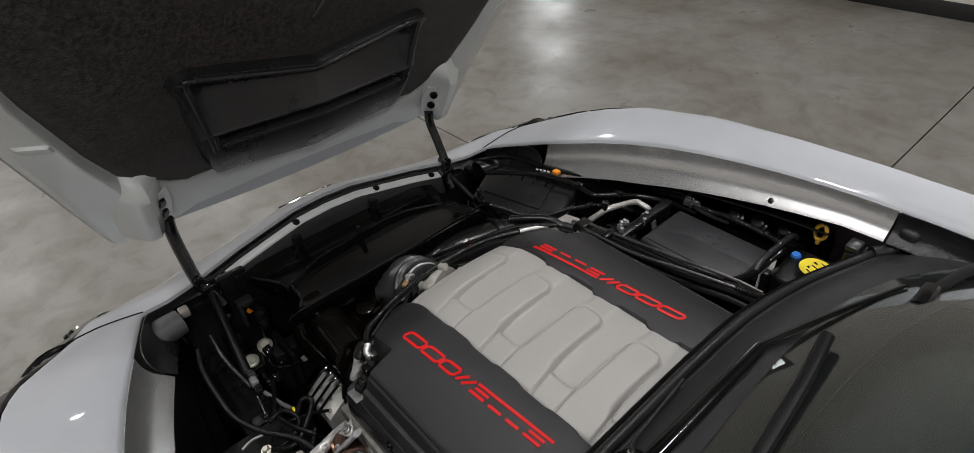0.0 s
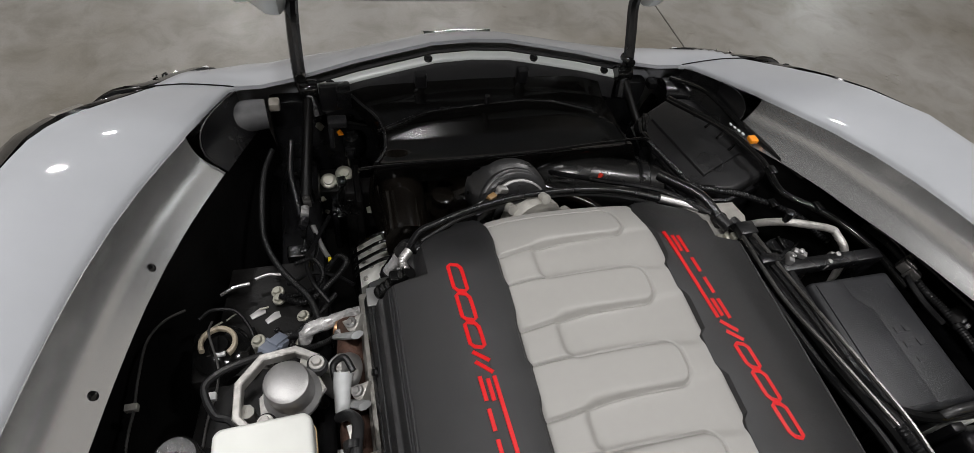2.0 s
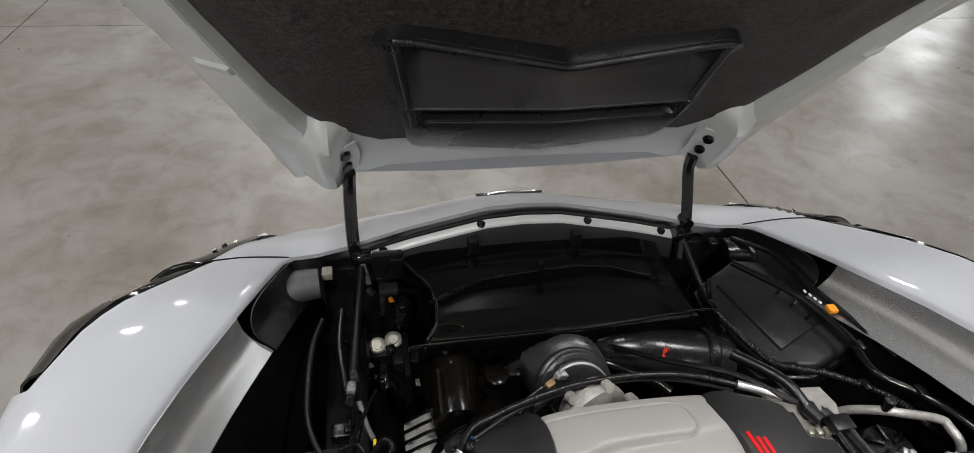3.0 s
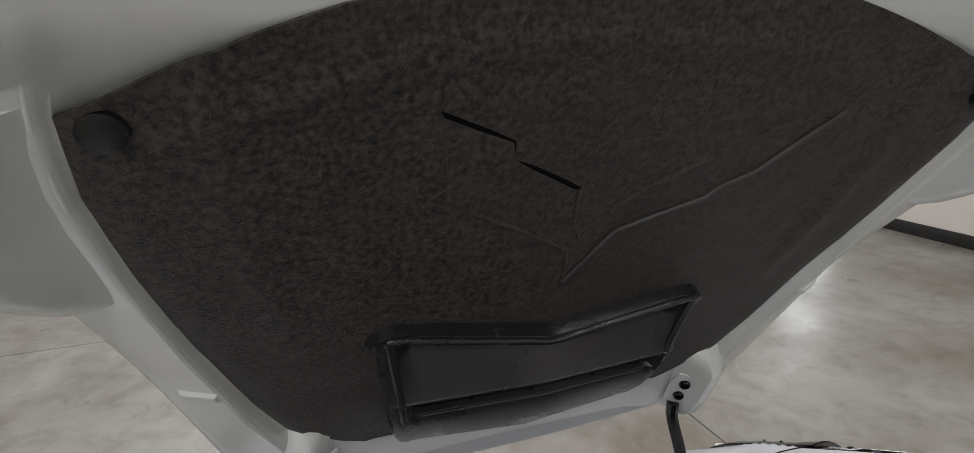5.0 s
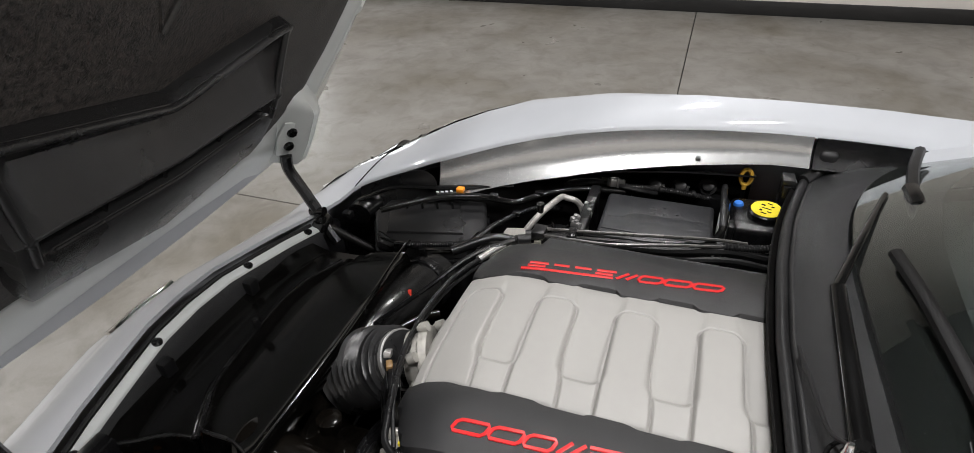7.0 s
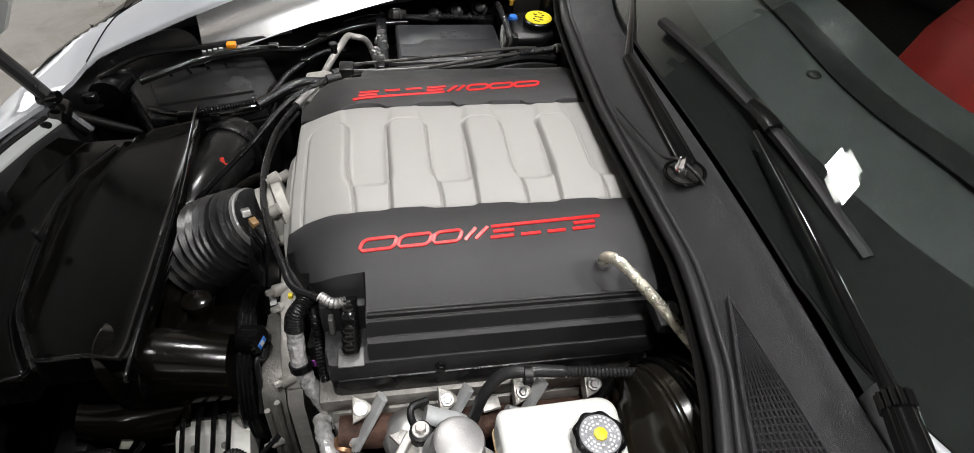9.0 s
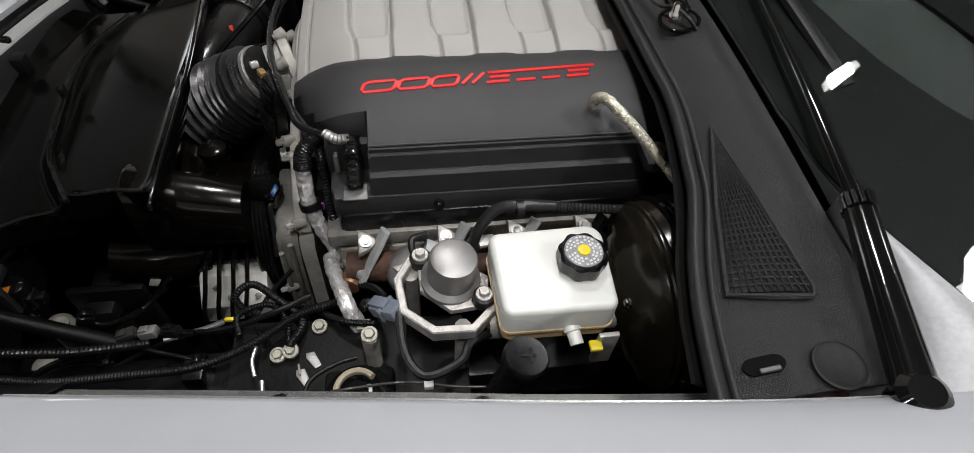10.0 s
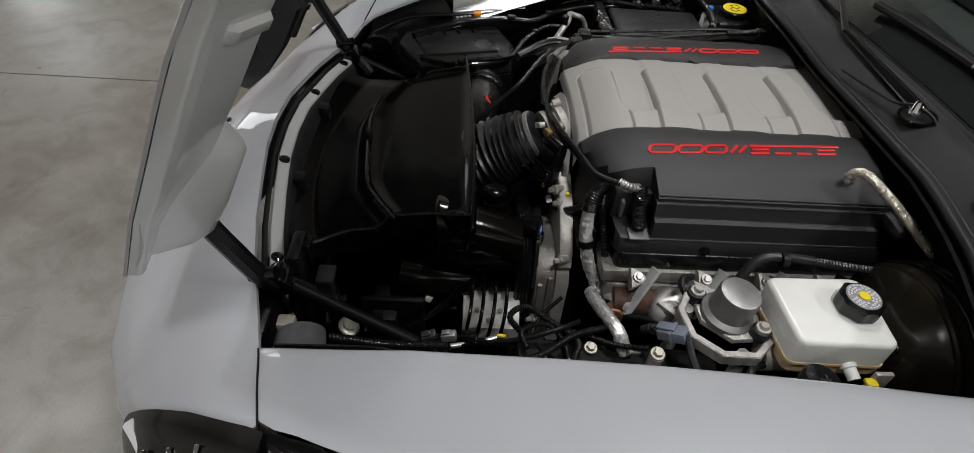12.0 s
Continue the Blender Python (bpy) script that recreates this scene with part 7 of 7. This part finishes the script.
# ABS block
abs_ = thing("brake_hydraulic_unit", (-0.28, 0.45, 0.4), "machined aluminium hydraulic block with four black pipes", "hydraulic unit")
BLOCKM = mat("machined_block", (0.82, 0.81, 0.76), 0.4, 0.15, 0.15, 40, 0.2, 300)
sect = [(-0.215, 0.425), (-0.215, 0.508), (-0.298, 0.508), (-0.343, 0.472), (-0.343, 0.425)]
part("block", grid([[(x, y, z) for x, z in sect + sect[:1]] for y in (0.402, 0.4045, 0.5155, 0.518)], 0.002), BLOCKM, abs_, "machined aluminium block", 20)
for y in (0.401, 0.519):
    part("block_end", prism(sect, -0.001, 0.001, 0, Matrix(((1, 0, 0, 0), (0, 0, 1, y), (0, 1, 0, 0), (0, 0, 0, 1)))), BLOCKM, abs_)
part("motor", box(-0.212, -0.15, 0.40, 0.525, 0.38, 0.522, 0.012), BLACK, abs_, "black control unit")
part("plug", joined(box(-0.28, -0.215, 0.524, 0.566, 0.38, 0.515, 0.008), box(-0.292, -0.279, 0.532, 0.558, 0.40, 0.47, 0.004)), BLACK, abs_, "black connector plug")
GREENN = mat("green_nut", (0.12, 0.26, 0.22), 0.35, 0.7)
for i in range(4):
    y = 0.502 - 0.0245 * i
    part("brake_pipe", tube([(-0.252, y, 0.512), (-0.252, y, 0.532), (-0.264, y, 0.540), (-0.290, y, 0.536), (-0.326, y + 0.003, 0.508), (-0.352, y + 0.010, 0.474), (-0.356, y + 0.018, 0.42), (-0.350, y + 0.022, 0.32)], 0.0042, 8, 6), GLOSS, abs_, "black brake pipe")
    part("pipe_nut", lathe([(0.0075, 0), (0.0075, 0.012), (0.006, 0.014)], pose(-0.252, y, 0.508), 6), GREENN, abs_, "green-tinted pipe nut")
    part("block_plug", lathe([(0.006, 0), (0.006, 0.004), (0.004, 0.005)], axis((-0.314 - 0.016 * (i % 2), y - 0.012, 0.495 - 0.0128 * (i % 2)), (-0.376 - 0.016 * (i % 2), y - 0.012, 0.573 - 0.0128 * (i % 2))), 8), ALU2, abs_)
part("stand", box(-0.31, -0.22, 0.41, 0.51, 0.225, 0.424, 0.006), VOID, abs_)
part("block_rim", box(-0.275, -0.205, 0.395, 0.535, 0.510, 0.524, 0.005), BLACK, abs_, "black rubber rim on the block")
# ground studs, bolts and harness on the left rail
stud = thing("ground_studs", (-0.5, 0.3, 0.5), "pale earth terminals bolted to the rail", "bolts")
part("rail_plate", prism([(-0.66, 0.05), (-0.60, 0.42), (-0.44, 0.42), (-0.46, 0.05)], 0.45, 0.575, 0.004), VOID, stud, "black plate on the rail")
for p in ((-0.507, 0.325, 0.590), (-0.463, 0.284, 0.580), (-0.532, 0.196, 0.665), (-0.51, 0.345, 0.585)):
    bolt(stud, p, 0.0085, (-0.2, 0, 1), PALE, "terminal")
part("post", tube([(-0.532, 0.196, 0.57), (-0.532, 0.196, 0.66)], 0.013, 10, 2), ALU2, stud)
for p in ((-0.397, 0.801, 0.405), (-0.354, 0.755, 0.478)):
    part("large_bolt", lathe([(0.022, -0.004), (0.0225, 0.001), (0.020, 0.003), (0.013, 0.0035), (0.012, 0.007)], axis(p, (p[0], p[1] - 0.4, p[2] + 1)), 24), PALE, stud, "large pale washer bolt")
part("bolt_bracket", box(-0.43, -0.33, 0.77, 0.86, 0.225, 0.395, 0.01), VOID, stud)
part("bolt_post", box(-0.372, -0.336, 0.738, 0.772, 0.225, 0.468, 0.008), VOID, stud)
rg = [(-0.605 + 0.029 * math.cos(a), 0.217 + 0.029 * math.sin(a), 0.640) for a in [-0.9 + 4.5 * i / 16 for i in range(17)]]
part("strut_top", lathe([(0.055, -0.05), (0.050, 0.0), (0.038, 0.010), (0.018, 0.013), (0.016, 0.022)], pose(-0.605, 0.217, 0.615), 30), GLOSS, stud, "black strut top")
part("strut_base", box(-0.66, -0.55, 0.165, 0.27, 0.45, 0.60, 0.01), VOID, stud)
part("strut_ring", tube(rg, 0.0048, 8, 2, flat=1.6), mat("cream_plastic", (0.36, 0.31, 0.23), 0.45), stud, "cream plastic ring on the strut top")
wl = thing("wiring_loom", (-0.45, 0.4, 0.5), "black corrugated wiring loom along the frame rail", "wiring")
part("loom", tube([(-0.475, 0.405, 0.59), (-0.436, 0.412, 0.59), (-0.419, 0.368, 0.59), (-0.444, 0.339, 0.585), (-0.491, 0.330, 0.585), (-0.511, 0.337, 0.585)], 0.0055, 10, 8, ribs=0.0012, pitch=0.005), LOOMM, wl)
part("loom", tube([(-0.42, 0.40, 0.55), (-0.385, 0.43, 0.565), (-0.37, 0.40, 0.58), (-0.40, 0.36, 0.58), (-0.455, 0.31, 0.59), (-0.505, 0.325, 0.60)], 0.007, 10, 8, ribs=0.0014, pitch=0.005), LOOMM, wl)
part("loom", tube([(-0.515, 0.735, 0.60), (-0.531, 0.656, 0.608), (-0.535, 0.55, 0.615), (-0.530, 0.46, 0.61), (-0.500, 0.385, 0.605), (-0.45, 0.315, 0.60), (-0.43, 0.25, 0.60)], 0.0072, 12, 8, ribs=0.0010, pitch=0.0045), LOOMM, wl)
part("loom", tube([(-0.40, 0.34, 0.555), (-0.43, 0.29, 0.575), (-0.47, 0.24, 0.60), (-0.49, 0.19, 0.62)], 0.006, 8, 8, ribs=0.0012, pitch=0.005), LOOMM, wl)
part("heater_hose", tube([(-0.405, 0.035, 0.66), (-0.388, 0.018, 0.71), (-0.375, -0.01, 0.742), (-0.380, -0.05, 0.754), (-0.385, -0.10, 0.752)], 0.0092, 14, 8), HOSEM, wl, "black rubber vacuum hose")
part("heater_hose", tube([(-0.383, -0.085, 0.752), (-0.388, -0.14, 0.748), (-0.392, -0.19, 0.744), (-0.40, -0.26, 0.742)], 0.0085, 12, 8, ribs=0.0013, pitch=0.006), HOSEM, wl, "corrugated black vacuum hose")
part("hose_clip", lathe([(0.014, -0.006), (0.014, 0.006)], axis((-0.385, -0.045, 0.752), (-0.386, -0.1, 0.752)), 14), BLACK, wl)
for s in (-1, 1):
    gs = thing("gas_strut", (s * 0.44, 0.7, 0.55), "gas strut holding up the hood", "gas strut", "hood struts")
    a, b = Vector((s * 0.418, 0.825, 0.675)), Vector((s * 0.462, 0.50, 0.50))
    part("strut_body", tube([a, a.lerp(b, 0.70)], 0.0125, 12, 2), WHEELM, gs)
    part("strut_rod", tube([a.lerp(b, 0.70), b], 0.004, 10, 2), BLACK, gs, "dark steel rod")
    part("ball_end", lathe([(0.007, -0.01), (0.011, -0.004), (0.011, 0.006), (0.007, 0.01)], axis(b, b + Vector((s * 0.1, 0, 0))), 12), BLACK, gs)
    part("lower_mount", box(min(s * 0.45, s * 0.50), max(s * 0.45, s * 0.50), 0.485, 0.52, 0.44, 0.505, 0.005), BLACK, gs)
    bs = thing("corner_boot", (s * 0.53, 0.80, 0.6), "dark grey rubber boot at the fender corner", "boot", "corner boots")
    part("boot", tube([(s * 0.595, 0.775, 0.665), (s * 0.555, 0.785, 0.668), (s * 0.515, 0.79, 0.668)], (0.047, 0.040), 20, 4, flat=0.8), mat("grey_boot", (0.06, 0.06, 0.062), 0.55, 0, 0.25, 60, 0.3, 300) if s < 0 else BLACK, bs)
    part("boot_tab", box(min(s * 0.485, s * 0.51), max(s * 0.485, s * 0.51), 0.803, 0.832, 0.66, 0.682, 0.004), mat("grey_brown_clip", (0.24, 0.22, 0.19), 0.5) if s < 0 else BLACK, bs, "clip beside the boot")

misc = thing("cable_set", (-0.52, 0.3, 0.5), "thin cables and clips over the strut tower", "wiring")
part("cable", tube([(-0.66, 0.285, 0.655), (-0.69, 0.262, 0.665), (-0.716, 0.228, 0.66), (-0.722, 0.162, 0.66), (-0.722, 0.108, 0.66), (-0.726, 0.04, 0.66), (-0.72, -0.08, 0.64)], 0.0024, 8, 8), DULLINE, misc, "dull metal line")
part("cable", tube([(-0.612, 0.25, 0.66), (-0.614, 0.222, 0.668), (-0.602, 0.17, 0.645), (-0.603, 0.13, 0.64), (-0.615, 0.078, 0.64), (-0.622, 0.019, 0.64)], 0.0022, 8, 8), DULLINE, misc, "thin dull metal line")
part("cable", tube([(-0.64, 0.27, 0.64), (-0.62, 0.29, 0.635), (-0.58, 0.285, 0.63), (-0.555, 0.25, 0.625), (-0.545, 0.22, 0.62)], 0.0035, 8, 8), LOOMM, misc)
part("clip", box(-0.616, -0.602, 0.108, 0.122, 0.638, 0.650, 0.002), LABELW, misc, "white cable clip")
part("clip", box(-0.735, -0.715, 0.104, 0.116, 0.655, 0.668, 0.002), ALU2, misc, "grey cable clip")
for a, b in (((-0.63, 0.262, 0.612), (-0.606, 0.276, 0.612)), ((-0.600, 0.280, 0.608), (-0.580, 0.296, 0.606)), ((-0.545, 0.310, 0.583), (-0.528, 0.313, 0.583))):
    part("bright_edge", tube([a, b], 0.0018, 6, 1), PALE, misc, "pale edge of a clip")
part("cable", tube([(-0.41, 0.30, 0.59), (-0.44, 0.35, 0.60), (-0.45, 0.42, 0.58), (-0.43, 0.50, 0.54), (-0.40, 0.58, 0.52)], 0.005, 8, 8), LOOMM, misc)
part("cable", tube([(-0.36, 0.33, 0.60), (-0.39, 0.37, 0.575), (-0.44, 0.39, 0.57), (-0.49, 0.36, 0.585)], 0.004, 8, 8), LOOMM, misc)
part("cable", tube([(-0.40, 0.22, 0.60), (-0.43, 0.19, 0.63), (-0.47, 0.175, 0.66), (-0.50, 0.205, 0.685)], 0.006, 8, 8, ribs=0.0012, pitch=0.005), LOOMM, misc)
part("clip", box(-0.612, -0.594, 0.196, 0.210, 0.616, 0.634, 0.002), LABELW, misc, "pale cable clip")
part("brake_pipe", tube([(-0.615, 0.345, 0.598), (-0.59, 0.355, 0.604), (-0.56, 0.36, 0.604)], 0.0035, 8, 4), STEEL, misc, "short bright pipe")
part("brake_pipe", tube([(-0.55, 0.372, 0.60), (-0.525, 0.378, 0.602), (-0.50, 0.375, 0.60)], 0.003, 8, 4), STEEL, misc, "short bright pipe")
part("brake_pipe", tube([(-0.47, 0.62, 0.52), (-0.44, 0.55, 0.53), (-0.43, 0.48, 0.54), (-0.445, 0.42, 0.55)], 0.0035, 8, 8), GLOSS, misc)
cl = thing("coil_pack", (-0.41, 0.03, 0.55), "grey coil connectors between pump and engine", "connector")
part("coil_boot", tube([(-0.392, 0.105, 0.678), (-0.396, 0.085, 0.672), (-0.398, 0.06, 0.664), (-0.40, 0.045, 0.655)], (0.017, 0.012), 14, 5, flat=0.8), BLUEPALE, cl, "soft grey-blue boot")
part("coil_boot", tube([(-0.398, -0.02, 0.665), (-0.402, -0.05, 0.655), (-0.404, -0.075, 0.645)], (0.014, 0.011), 12, 4), BLUEPALE, cl)
part("bracket_tab", prism([(-0.43, 0.135), (-0.40, 0.16), (-0.392, 0.13), (-0.41, 0.115)], 0.635, 0.643, 0.002), ALU, cl, "pale metal tab")
part("bracket_tab", prism([(-0.395, 0.015), (-0.372, 0.02), (-0.37, -0.01), (-0.39, -0.012)], 0.668, 0.674, 0.002), ALU, cl, "pale metal tab")
part("clamp_band", lathe([(0.018, -0.012), (0.019, -0.008), (0.019, 0.008), (0.018, 0.012)], axis((-0.392, 0.232, 0.598), (-0.43, 0.245, 0.60)), 20), mat("copper_clamp", (0.42, 0.24, 0.14), 0.35, 0.8), cl, "copper-toned clamp")
part("black_lead", tube([(-0.375, 0.10, 0.69), (-0.388, 0.125, 0.695), (-0.408, 0.12, 0.68), (-0.405, 0.09, 0.672)], 0.006, 8, 6), RUBBER, cl)
lugs = thing("front_cables", (-0.35, 0.62, 0.5), "black brackets and pale fittings beside the shroud", "bracket")
part("bracket", box(-0.334, -0.316, 0.60, 0.73, 0.225, 0.54, 0.008), VOID, lugs, "black side bracket")
part("bracket", box(-0.40, -0.376, 0.86, 0.90, 0.55, 0.66, 0.006), BLACK, lugs)
part("white_clip", joined(box(-0.398, -0.384, 0.848, 0.86, 0.60, 0.625, 0.003), box(-0.402, -0.38, 0.846, 0.852, 0.615, 0.622, 0.002)), PALE, lugs, "pale clip")
act = part("actuator", lathe([(0.017, -0.06), (0.019, -0.05), (0.019, 0.0), (0.022, 0.002), (0.022, 0.050), (0.019, 0.058), (0.010, 0.062)], axis((-0.326, 0.800, 0.515), (-0.329, 0.79, 0.62)), 20), GLOSS, lugs, "glossy black actuator")
part("actuator_plug", joined(box(-0.345, -0.318, 0.772, 0.784, 0.520, 0.550, 0.003), box(-0.340, -0.324, 0.758, 0.773, 0.526, 0.544, 0.002)), BLACK, act)
part("latch_plate", joined(box(-0.380, -0.334, 0.766, 0.800, 0.626, 0.644, 0.005), box(-0.380, -0.368, 0.766, 0.800, 0.56, 0.63, 0.004)), COWL, lugs, "satin black latch plate")
part("latch_support", joined(box(-0.392, -0.318, 0.815, 0.838, 0.64, 0.716, 0.006), box(-0.352, -0.318, 0.806, 0.816, 0.655, 0.705, 0.003)), BLACK, lugs, "black latch support")
part("bracket", joined(box(-0.396, -0.378, 0.70, 0.79, 0.225, 0.38, 0.006), box(-0.396, -0.350, 0.705, 0.73, 0.36, 0.39, 0.004)), BLACK, lugs, "black stay beside the radiator")
for x, y, z, dx in ((-0.362, 0.70, 0.505, 0.3), (-0.345, 0.672, 0.47, -0.2), (-0.372, 0.655, 0.44, 0.1)):
    m = axis((x, y, z), (x + dx * 0.2, y - 0.3, z + 0.6))
    part("plug", joined(box(-0.011, 0.011, -0.014, 0.014, -0.02, 0.012, 0.003, 2, m), box(-0.007, 0.007, -0.010, 0.010, 0.012, 0.022, 0.002, 2, m)), GLOSS, lugs)
for pts in ([(-0.362, 0.70, 0.49), (-0.375, 0.66, 0.50), (-0.372, 0.60, 0.53), (-0.352, 0.55, 0.56)], [(-0.345, 0.67, 0.46), (-0.352, 0.62, 0.49), (-0.345, 0.57, 0.54), (-0.33, 0.545, 0.565)], [(-0.385, 0.75, 0.36), (-0.382, 0.70, 0.42), (-0.372, 0.66, 0.47), (-0.362, 0.60, 0.52)]):
    part("wire", tube(pts, 0.0045, 8, 8, ribs=0.0009, pitch=0.004), GLOSS, lugs)
part("shiny_lever", tube([(-0.437, 0.545, 0.536), (-0.43, 0.52, 0.533), (-0.42, 0.485, 0.53), (-0.408, 0.455, 0.53)], 0.006, 8, 4, flat=0.7), STEEL, lugs, "bright metal lever")
part("lever_tip", box(-0.409, -0.402, 0.436, 0.454, 0.526, 0.534, 0.002), YELLOW, lugs, "yellow lever tip")
part("pipe", tube([(-0.47, 0.76, 0.60), (-0.475, 0.66, 0.59), (-0.46, 0.55, 0.57)], 0.0085, 10, 8, ribs=0.0012), BLACK, lugs)

# small harnesses, clips and brackets deep in the bay
fh = thing("fender_harness", (0.76, 0.05, 0.70), "black ribbed wiring harness beside the fuse box", "wiring")
part("sleeve", tube([(0.758, 0.24, 0.72), (0.764, 0.17, 0.735), (0.742, 0.10, 0.752), (0.748, 0.05, 0.748), (0.768, 0.0, 0.740), (0.772, -0.07, 0.738), (0.766, -0.16, 0.735)], 0.0085, 10, 10, ribs=0.0014, pitch=0.006), HOSEM, fh)
part("branch", tube([(0.742, 0.10, 0.752), (0.715, 0.085, 0.766), (0.70, 0.06, 0.772), (0.705, 0.02, 0.765), (0.735, -0.02, 0.745)], 0.006, 8, 8), RUBBER, fh)
mm = pose(0.716, 0.088, 0.772, 12, 20, 35)
part("plug", joined(box(-0.013, 0.013, -0.022, 0.022, -0.011, 0.011, 0.003, 2, mm), box(-0.008, 0.008, -0.006, 0.020, 0.011, 0.016, 0.002, 2, mm), box(-0.016, 0.016, -0.004, 0.004, -0.013, 0.013, 0.002, 2, mm)), DULLINE, fh, "dull grey plug")
part("tag", prism([(-0.009, -0.006), (0.008, -0.008), (0.010, 0.005), (-0.006, 0.008)], 0, 0.0015, 0, pose(0.772, 0.128, 0.744, 10, -30, 20)), PALE, fh, "pale tag on the wire")
part("wire", tube([(0.758, 0.235, 0.732), (0.772, 0.18, 0.742), (0.775, 0.132, 0.742)], 0.0022, 6, 8), CANM, fh, "bare thin line")
for y in (-0.03, -0.115):
    part("tape_band", tube([(0.770, y + 0.004, 0.7395), (0.7705, y, 0.7393), (0.771, y - 0.004, 0.739)], 0.0105, 10, 2), RUBBER, fh)

tb2 = thing("terminal_bracket", (0.51, 0.13, 0.76), "small bare metal terminals on the cross bar", "bracket")
for (x, y, z), a in (((0.548, 0.128, 0.776), 22), ((0.577, 0.142, 0.776), -18), ((0.462, 0.143, 0.793), 60), ((0.487, 0.150, 0.793), -35)):
    m = pose(x, y, z, 8, 5, a)
    part("terminal", joined(box(-0.013, 0.013, -0.006, 0.006, -0.012, 0.003, 0.002, 2, m), lathe([(0.0055, 0.003), (0.0055, 0.008), (0.003, 0.009)], m, 8)), CANM, tb2)

fc2 = thing("front_pipework", (-0.46, 0.66, 0.45), "thin black pipes and plugs beside the shroud", "pipework")
part("pipe", tube([(-0.505, 0.730, 0.452), (-0.500, 0.742, 0.485), (-0.470, 0.748, 0.500), (-0.442, 0.712, 0.488), (-0.432, 0.675, 0.462)], 0.0045, 8, 10), GLOSS, fc2)
part("pipe", tube([(-0.475, 0.80, 0.46), (-0.462, 0.73, 0.52), (-0.452, 0.64, 0.55), (-0.446, 0.56, 0.575), (-0.455, 0.48, 0.58)], 0.005, 8, 10), GLOSS, fc2)
for i, (x, y, z) in enumerate(((-0.444, 0.585, 0.575), (-0.449, 0.548, 0.584), (-0.453, 0.512, 0.588))):
    m = pose(x, y, z, -15, 10 * i, 8 - 14 * i)
    part("plug", joined(box(-0.009, 0.009, -0.014, 0.014, -0.007, 0.008, 0.002, 2, m), box(-0.006, 0.006, -0.004, 0.012, 0.008, 0.012, 0.0015, 2, m)), (DULLINE, CANM, BLACK)[i], fc2)

tc2 = thing("gap_glints_and_clips", (-0.35, 0.72, 0.60), "pale chips for floor light through gaps, and clips, by the shroud", "clips")
FACE = Vector((-0.62, -0.45, 0.64))
# First three pale chips stand for floor light seen through gaps.
for (x, y, z), r, mt in (((-0.362, 0.842, 0.665), 0.013, PALE), ((-0.303, 0.595, 0.514), 0.013, PALE), ((-0.404, 0.853, 0.562), 0.015, PALE), ((-0.412, 0.766, 0.318), 0.010, PALE), ((-0.416, 0.733, 0.410), 0.009, PALE), ((-0.354, 0.787, 0.594), 0.010, ORANGE)):
    m = axis((x, y, z), Vector((x, y, z)) + FACE)
    k = x * 37 + y * 11
    part("clip", prism([(r * (1 + 0.3 * math.sin(k + i * 2.1)) * math.cos(i * 1.57 + k), r * 0.75 * math.sin(i * 1.57 + k)) for i in range(4)], -0.004, 0.003, 0.0012, m), mt, tc2)
rp2 = thing("rail_tabs", (-0.53, 0.29, 0.575), "bare metal tabs on the frame rail", "brackets")
for x, y, a in ((-0.520, 0.292, -58), (-0.548, 0.306, -62)):
    part("tab", prism([(-0.016, -0.006), (0.012, -0.008), (0.016, 0.004), (0.008, 0.008), (-0.016, 0.005)], 0, 0.003, 0.001, pose(x, y, 0.5755, 6, 0, a + 90)), CANM, rp2)
